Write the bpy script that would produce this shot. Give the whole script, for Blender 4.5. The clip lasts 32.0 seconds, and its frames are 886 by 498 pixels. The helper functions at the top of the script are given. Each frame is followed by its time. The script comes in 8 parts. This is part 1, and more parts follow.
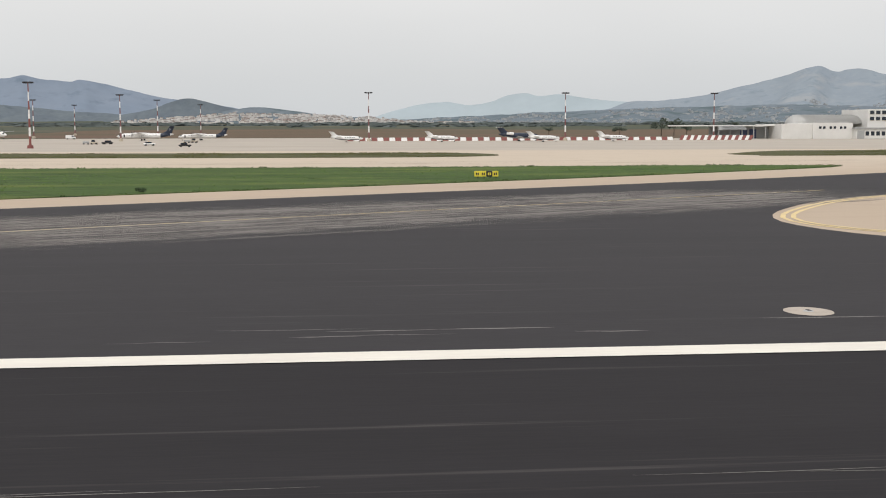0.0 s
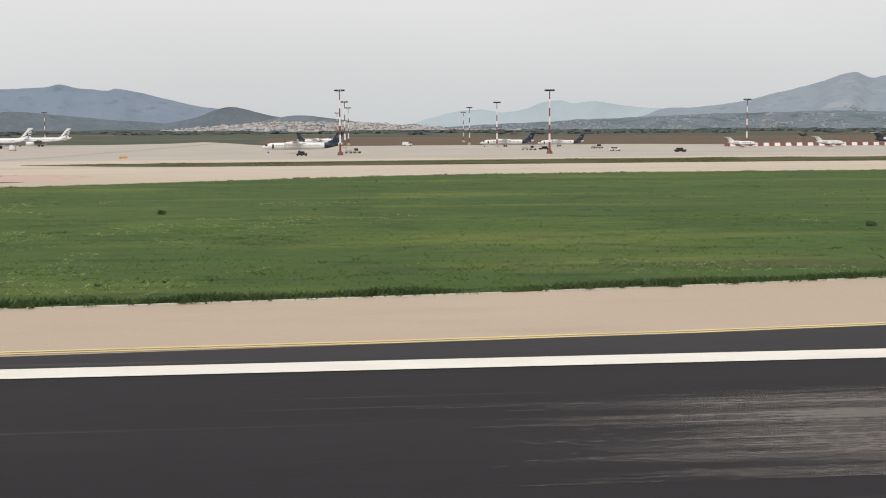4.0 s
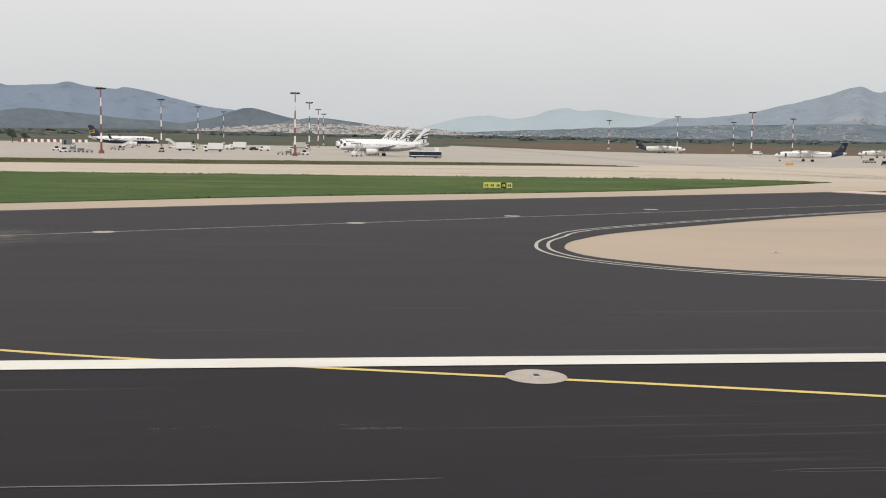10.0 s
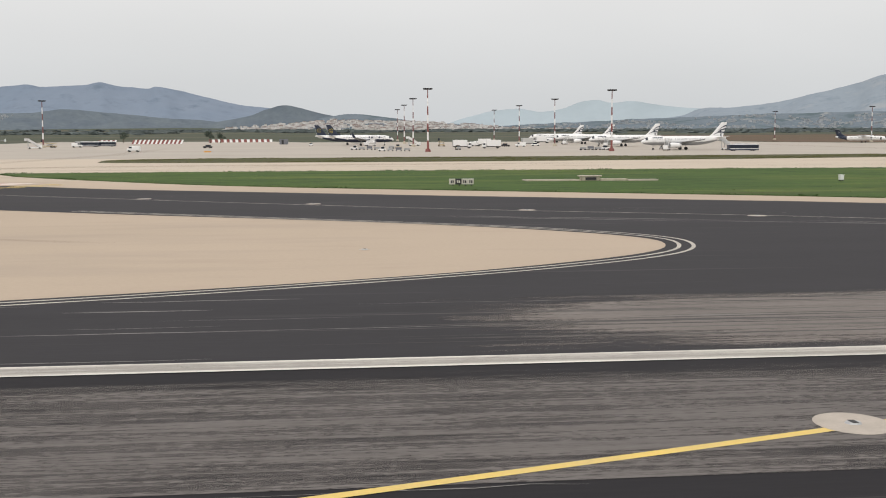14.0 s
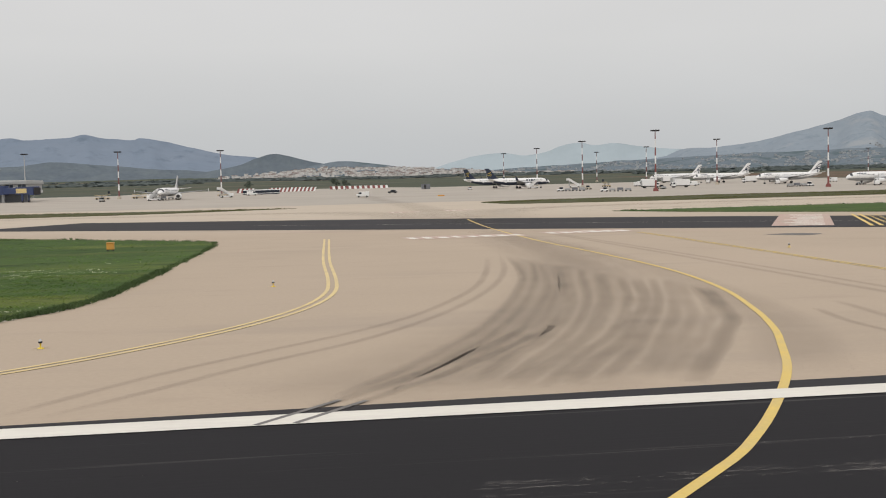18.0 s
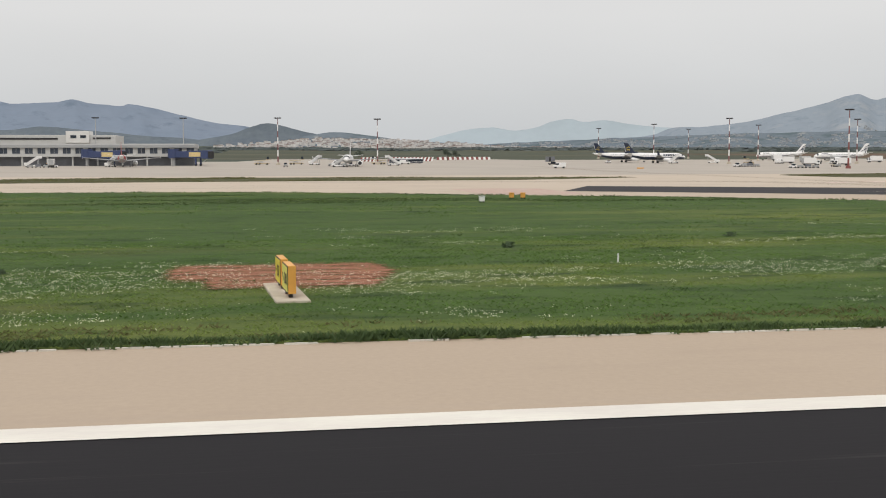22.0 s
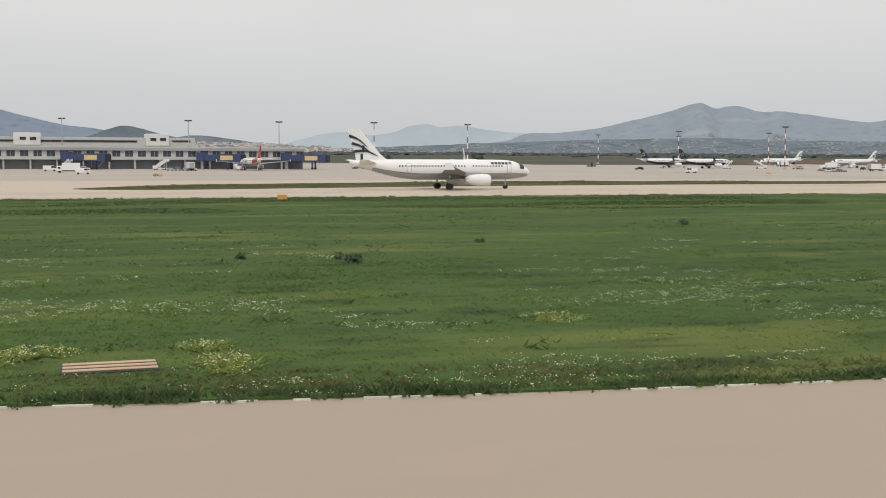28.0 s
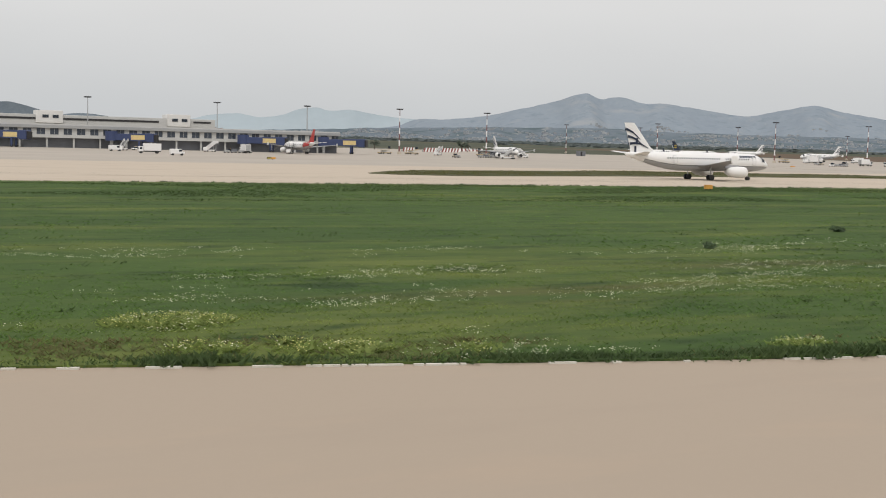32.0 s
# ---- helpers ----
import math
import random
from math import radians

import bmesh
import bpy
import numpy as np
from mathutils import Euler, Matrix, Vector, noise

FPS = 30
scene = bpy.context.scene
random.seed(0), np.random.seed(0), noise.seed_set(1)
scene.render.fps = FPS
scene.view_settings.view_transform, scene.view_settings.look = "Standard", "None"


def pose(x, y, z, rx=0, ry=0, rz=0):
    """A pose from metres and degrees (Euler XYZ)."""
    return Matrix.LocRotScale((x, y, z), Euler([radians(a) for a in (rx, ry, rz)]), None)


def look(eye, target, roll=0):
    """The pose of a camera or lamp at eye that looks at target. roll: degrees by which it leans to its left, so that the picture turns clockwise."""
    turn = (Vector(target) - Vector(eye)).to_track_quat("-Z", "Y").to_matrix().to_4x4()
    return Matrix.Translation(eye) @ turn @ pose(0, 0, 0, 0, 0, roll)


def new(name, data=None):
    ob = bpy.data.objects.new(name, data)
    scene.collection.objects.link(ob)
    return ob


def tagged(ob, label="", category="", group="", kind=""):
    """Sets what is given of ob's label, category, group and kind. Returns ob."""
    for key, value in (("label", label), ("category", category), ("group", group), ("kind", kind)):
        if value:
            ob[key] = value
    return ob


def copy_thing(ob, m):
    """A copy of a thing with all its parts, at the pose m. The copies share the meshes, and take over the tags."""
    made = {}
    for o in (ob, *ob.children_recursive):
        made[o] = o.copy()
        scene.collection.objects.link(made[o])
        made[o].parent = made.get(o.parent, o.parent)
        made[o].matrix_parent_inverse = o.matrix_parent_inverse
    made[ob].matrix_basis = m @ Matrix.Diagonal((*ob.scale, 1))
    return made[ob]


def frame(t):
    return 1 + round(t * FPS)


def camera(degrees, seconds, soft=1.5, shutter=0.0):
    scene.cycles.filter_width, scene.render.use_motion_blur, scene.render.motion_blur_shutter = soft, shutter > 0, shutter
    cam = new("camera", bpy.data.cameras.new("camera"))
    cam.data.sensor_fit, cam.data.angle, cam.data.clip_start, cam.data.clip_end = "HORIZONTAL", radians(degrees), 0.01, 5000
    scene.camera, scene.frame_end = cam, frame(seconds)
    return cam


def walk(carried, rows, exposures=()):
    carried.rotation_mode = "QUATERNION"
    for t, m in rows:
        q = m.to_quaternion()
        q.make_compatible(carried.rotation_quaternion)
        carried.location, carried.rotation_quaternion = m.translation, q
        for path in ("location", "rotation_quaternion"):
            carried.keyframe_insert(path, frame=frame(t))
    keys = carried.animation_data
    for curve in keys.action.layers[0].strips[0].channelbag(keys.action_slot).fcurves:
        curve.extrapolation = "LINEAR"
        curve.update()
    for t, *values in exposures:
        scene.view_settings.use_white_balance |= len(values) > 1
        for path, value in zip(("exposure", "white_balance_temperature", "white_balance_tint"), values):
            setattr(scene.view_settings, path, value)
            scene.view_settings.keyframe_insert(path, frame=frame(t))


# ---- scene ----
from mathutils.geometry import tessellate_polygon

# ---- camera and its path: a window seat, 4.2 m over the runway, rolling out along -x ----
def seat(x, y, z, yaw, pitch, roll):
    return pose(x, y, z, 0, 0, -yaw) @ pose(0, 0, 0, 90 + pitch) @ pose(0, 0, 0, 0, 0, roll)


cam = camera(42.804, 32.0, soft=1.05)
HEIGHT = 4.192
ROWS = [
    # seconds, x, y, yaw, pitch, roll
    (0.0, 5.70, -20.90, 5.104, -5.900, -0.151),
    (0.5, -13.95, -20.89, 4.783, -5.740, 0.148),
    (1.0, -33.15, -20.87, 4.929, -6.027, 0.507),
    (1.5, -51.90, -20.85, 4.819, -5.878, 0.591),
    (2.0, -70.23, -20.82, 4.651, -5.530, -0.101),
    (2.5, -88.14, -20.79, 4.783, -5.551, -0.151),
    (3.0, -105.68, -20.78, 5.608, -5.894, 0.024),
    (3.5, -122.84, -20.77, 4.897, -5.436, -0.406),
    (4.5, -155.96, -20.80, 5.370, -5.689, -0.409),
    (5.5, -187.62, -20.89, 5.823, -5.921, -0.647),
    (6.0, -202.96, -20.96, 6.279, -5.940, -0.433),
    (6.5, -218.00, -21.04, 6.365, -5.634, -0.718),
    (7.0, -232.79, -21.11, 6.093, -5.497, -1.401),
    (7.5, -247.34, -21.19, 5.982, -5.464, -0.444),
    (8.0, -261.68, -21.25, 5.847, -5.396, 0.208),
    (8.5, -275.84, -21.31, 6.030, -5.177, 0.099),
    (9.0, -289.83, -21.37, 6.014, -5.350, 0.566),
    (9.5, -303.61, -21.41, 6.270, -5.189, 0.500),
    (10.0, -317.14, -21.43, 6.863, -5.265, 0.803),
    (10.5, -330.35, -21.41, 7.330, -5.562, 0.716),
    (11.0, -343.17, -21.35, 7.780, -5.410, 0.193),
    (11.5, -355.56, -21.27, 7.797, -5.392, 0.560),
    (12.0, -367.54, -21.18, 7.802, -5.445, 0.508),
    (12.5, -379.17, -21.09, 7.547, -5.645, 0.958),
    (13.0, -390.54, -21.01, 7.362, -5.833, 1.113),
    (13.5, -401.72, -20.94, 7.091, -5.751, 0.521),
    (14.0, -412.77, -20.89, 6.352, -5.564, -0.211),
    (14.5, -423.72, -20.85, 6.728, -5.640, -0.686),
    (15.5, -445.26, -20.75, 7.095, -4.772, -1.029),
    (16.5, -466.27, -20.63, 7.459, -3.886, -1.680),
    (17.0, -476.56, -20.57, 7.203, -3.348, -1.366),
    (17.5, -486.71, -20.49, 7.413, -3.104, -1.162),
    (18.0, -496.70, -20.41, 8.020, -3.297, -1.396),
    (18.5, -506.50, -20.29, 8.419, -3.571, -0.958),
    (19.0, -516.11, -20.13, 8.727, -3.543, -1.201),
    (19.5, -525.58, -19.90, 9.171, -3.645, -1.375),
    (20.0, -534.94, -19.58, 9.453, -3.944, -1.525),
    (20.5, -544.21, -19.18, 9.571, -4.247, -0.990),
    (21.0, -553.38, -18.71, 9.582, -4.422, -0.539),
    (21.5, -562.48, -18.18, 9.502, -4.634, -0.504),
    (22.0, -571.51, -17.58, 9.500, -4.645, -0.105),
    (22.5, -580.49, -16.91, 9.550, -4.270, -0.182),
    (23.0, -589.43, -16.19, 10.031, -4.276, -0.414),
    (23.5, -598.35, -15.45, 10.725, -4.393, -0.482),
    (24.0, -607.27, -14.45, 11.247, -4.485, -0.884),
    (24.5, -616.21, -13.40, 11.865, -4.320, -0.500),
    (25.0, -625.18, -12.34, 12.534, -4.432, -0.362),
    (25.5, -634.20, -11.49, 13.116, -4.585, -0.460),
    (26.0, -643.28, -10.80, 13.433, -4.741, 0.129),
    (26.5, -652.21, -9.89, 13.534, -4.820, 0.617),
    (27.5, -670.01, -7.89, 16.417, -4.596, 0.469),
    (28.5, -687.17, -5.67, 19.290, -4.354, 0.282),
    (29.0, -695.35, -4.48, 20.687, -4.737, 1.129),
    (29.5, -703.28, -3.24, 21.952, -4.989, 1.634),
    (30.0, -711.00, -1.96, 23.006, -4.903, 1.147),
    (30.5, -718.58, -0.64, 23.463, -5.096, 1.668),
    (31.0, -726.12, 0.70, 23.587, -5.220, 1.303),
    (31.5, -733.67, 2.07, 23.979, -4.996, 1.650),
    (32.0, -741.29, 3.46, 24.354, -5.092, 1.393),
]
walk(cam, [(t, seat(x, y, HEIGHT, a, b, c)) for t, x, y, a, b, c in ROWS],
     exposures=[(0, 0.08), (3, 0.05), (6, 0.03), (7, -0.16), (9, -0.06), (11, 0.10), (13, 0.13), (14.5, 0.0), (17, -0.17), (19, -0.17), (21, -0.06), (23, -0.02), (26, -0.02), (29, -0.08), (32, -0.06)])

# ---- world and sun: high thin overcast ----
world = bpy.data.worlds.new("overcast_sky")
scene.world = world
world.use_nodes = True
wn, wl = world.node_tree.nodes, world.node_tree.links
wn.clear()
SUN_EL, SUN_ROT = radians(52), radians(205)
sky = wn.new("ShaderNodeTexSky")
sky.sky_type, sky.sun_disc, sky.sun_elevation, sky.sun_rotation = "NISHITA", False, SUN_EL, SUN_ROT
sky.dust_density, sky.air_density = 4.0, 1.0
tc = wn.new("ShaderNodeTexCoord")
sep = wn.new("ShaderNodeSeparateXYZ")
wl.new(tc.outputs["Generated"], sep.inputs[0])
grad = wn.new("ShaderNodeValToRGB")
for pos_, col_ in ((0.0, (5.98, 6.2, 6.36)), (0.05, (6.6, 6.71, 6.78)), (0.12, (7.7, 7.66, 7.6)), (0.3, (8.5, 8.26, 8.2)), (1.0, (11.75, 11.25, 11.15))):
    e = grad.color_ramp.elements.new(pos_) if pos_ not in (0.0, 1.0) else grad.color_ramp.elements[0 if pos_ == 0 else -1]
    e.color = (*[c / 12 for c in col_], 1)
wl.new(sep.outputs["Z"], grad.inputs[0])
cloud = wn.new("ShaderNodeTexNoise")
cloud.inputs["Scale"].default_value, cloud.inputs["Detail"].default_value = 3.0, 5.0
cmap = wn.new("ShaderNodeMapping")
cmap.inputs["Scale"].default_value = (1.0, 1.0, 3.0)
wl.new(tc.outputs["Generated"], cmap.inputs[0])
wl.new(cmap.outputs[0], cloud.inputs["Vector"])
cr = wn.new("ShaderNodeMapRange")
cr.inputs["To Min"].default_value, cr.inputs["To Max"].default_value = 11.3, 12.6
wl.new(cloud.outputs["Fac"], cr.inputs[0])
mul = wn.new("ShaderNodeVectorMath")
mul.operation = "SCALE"
wl.new(grad.outputs[0], mul.inputs[0])
wl.new(cr.outputs[0], mul.inputs["Scale"])
mixs = wn.new("ShaderNodeMix")
mixs.data_type = "RGBA"
mixs.inputs["Factor"].default_value = 0.95
wl.new(sky.outputs[0], mixs.inputs["A"])
wl.new(mul.outputs[0], mixs.inputs["B"])
bg = wn.new("ShaderNodeBackground")
bg.inputs["Strength"].default_value = 0.1
wl.new(mixs.outputs["Result"], bg.inputs[0])
wo = wn.new("ShaderNodeOutputWorld")
wl.new(bg.outputs[0], wo.inputs[0])
sun = new("sun", bpy.data.lights.new("sun", "SUN"))
sun.data.energy, sun.data.angle, sun.data.color = 1.1, radians(14), (1.0, 0.96, 0.9)
sun.matrix_world = look((0, 0, 100), (0 - 100 * math.sin(SUN_ROT), 0 - 100 * math.cos(SUN_ROT), 100 - 100 * math.tan(SUN_EL)))


# ---- materials ----
def material(name, base, rough=0.6, metal=0.0, vary=0.12, scale=3.0, fine=40.0, bump=0.1, stretch=(1, 1, 1), tint=None, spots=None, rnd=0.0, spec=0.5, leaf=False, toned=None):
    """base colour with variation at two scales; tint: second colour mixed in by the coarse noise; stretches of another
    tone: the axis, from where to where it sets in, and its colour.
    """
    m = bpy.data.materials.new(name)
    m.use_nodes = True
    n, l = m.node_tree.nodes, m.node_tree.links
    b = n["Principled BSDF"]
    b.inputs["Roughness"].default_value, b.inputs["Metallic"].default_value = rough, metal
    b.inputs["Specular IOR Level"].default_value = spec
    co = n.new("ShaderNodeTexCoord")
    mp = n.new("ShaderNodeMapping")
    mp.inputs["Scale"].default_value = stretch
    l.new(co.outputs["Object"], mp.inputs[0])

    def noise_of(s, det):
        t = n.new("ShaderNodeTexNoise")
        t.inputs["Scale"].default_value, t.inputs["Detail"].default_value, t.inputs["Roughness"].default_value = s, det, 0.6
        l.new(mp.outputs[0], t.inputs["Vector"])
        return t.outputs["Fac"]

    coarse, grain = noise_of(scale, 4), noise_of(fine, 3)
    mix = n.new("ShaderNodeMix")
    mix.data_type = "RGBA"
    r = n.new("ShaderNodeMapRange")
    r.inputs["From Min"].default_value, r.inputs["From Max"].default_value = 0.35, 0.65
    l.new(coarse, r.inputs[0])
    l.new(r.outputs[0], mix.inputs["Factor"])
    t2 = tint or [c * (1 - 1.6 * vary) for c in base]
    mix.inputs["A"].default_value, mix.inputs["B"].default_value = (*base, 1), (*t2, 1)
    hsv = n.new("ShaderNodeHueSaturation")
    v = n.new("ShaderNodeMapRange")
    v.inputs["To Min"].default_value, v.inputs["To Max"].default_value = 1 - 1.5 * vary, 1 + 1.5 * vary
    l.new(grain, v.inputs[0])
    l.new(v.outputs[0], hsv.inputs["Value"])
    l.new(mix.outputs["Result"], hsv.inputs["Color"])
    out = hsv.outputs[0]
    for axis, ends, colour in toned or ():
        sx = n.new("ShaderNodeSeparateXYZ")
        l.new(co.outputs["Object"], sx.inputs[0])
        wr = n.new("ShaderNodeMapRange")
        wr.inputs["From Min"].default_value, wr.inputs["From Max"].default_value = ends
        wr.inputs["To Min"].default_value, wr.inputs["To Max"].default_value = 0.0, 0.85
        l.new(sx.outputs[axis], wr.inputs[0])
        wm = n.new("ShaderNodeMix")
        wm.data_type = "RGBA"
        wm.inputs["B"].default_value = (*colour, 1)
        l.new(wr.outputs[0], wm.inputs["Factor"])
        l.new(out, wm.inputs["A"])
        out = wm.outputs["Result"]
    if rnd:
        oi = n.new("ShaderNodeObjectInfo")
        v2 = n.new("ShaderNodeMapRange")
        v2.inputs["To Min"].default_value, v2.inputs["To Max"].default_value = 1 - rnd, 1 + rnd
        l.new(oi.outputs["Random"], v2.inputs[0])
        h2 = n.new("ShaderNodeHueSaturation")
        l.new(v2.outputs[0], h2.inputs["Value"])
        l.new(out, h2.inputs["Color"])
        out = h2.outputs[0]
    if spots:
        for sc, lo, hi, col, st in spots:
            mp2 = n.new("ShaderNodeMapping")
            mp2.inputs["Scale"].default_value = st
            l.new(co.outputs["Object"], mp2.inputs[0])
            t = n.new("ShaderNodeTexNoise")
            t.inputs["Scale"].default_value, t.inputs["Detail"].default_value, t.inputs["Roughness"].default_value = sc, 5, 0.65
            l.new(mp2.outputs[0], t.inputs["Vector"])
            r2 = n.new("ShaderNodeMapRange")
            r2.inputs["From Min"].default_value, r2.inputs["From Max"].default_value = lo, hi
            l.new(t.outputs["Fac"], r2.inputs[0])
            mx = n.new("ShaderNodeMix")
            mx.data_type = "RGBA"
            mx.inputs["B"].default_value = (*col, 1)
            l.new(r2.outputs[0], mx.inputs["Factor"])
            l.new(out, mx.inputs["A"])
            out = mx.outputs["Result"]
    l.new(out, b.inputs["Base Color"])
    if leaf:
        # leaves and petals pass light through to their shaded side
        tr = n.new("ShaderNodeBsdfTranslucent")
        l.new(out, tr.inputs["Color"])
        ad = n.new("ShaderNodeAddShader")
        l.new(b.outputs[0], ad.inputs[0])
        l.new(tr.outputs[0], ad.inputs[1])
        l.new(ad.outputs[0], n["Material Output"].inputs["Surface"])
    if bump:
        bp = n.new("ShaderNodeBump")
        bp.inputs["Strength"].default_value, bp.inputs["Distance"].default_value = bump, 0.02
        l.new(grain, bp.inputs["Height"])
        l.new(bp.outputs[0], b.inputs["Normal"])
    return m


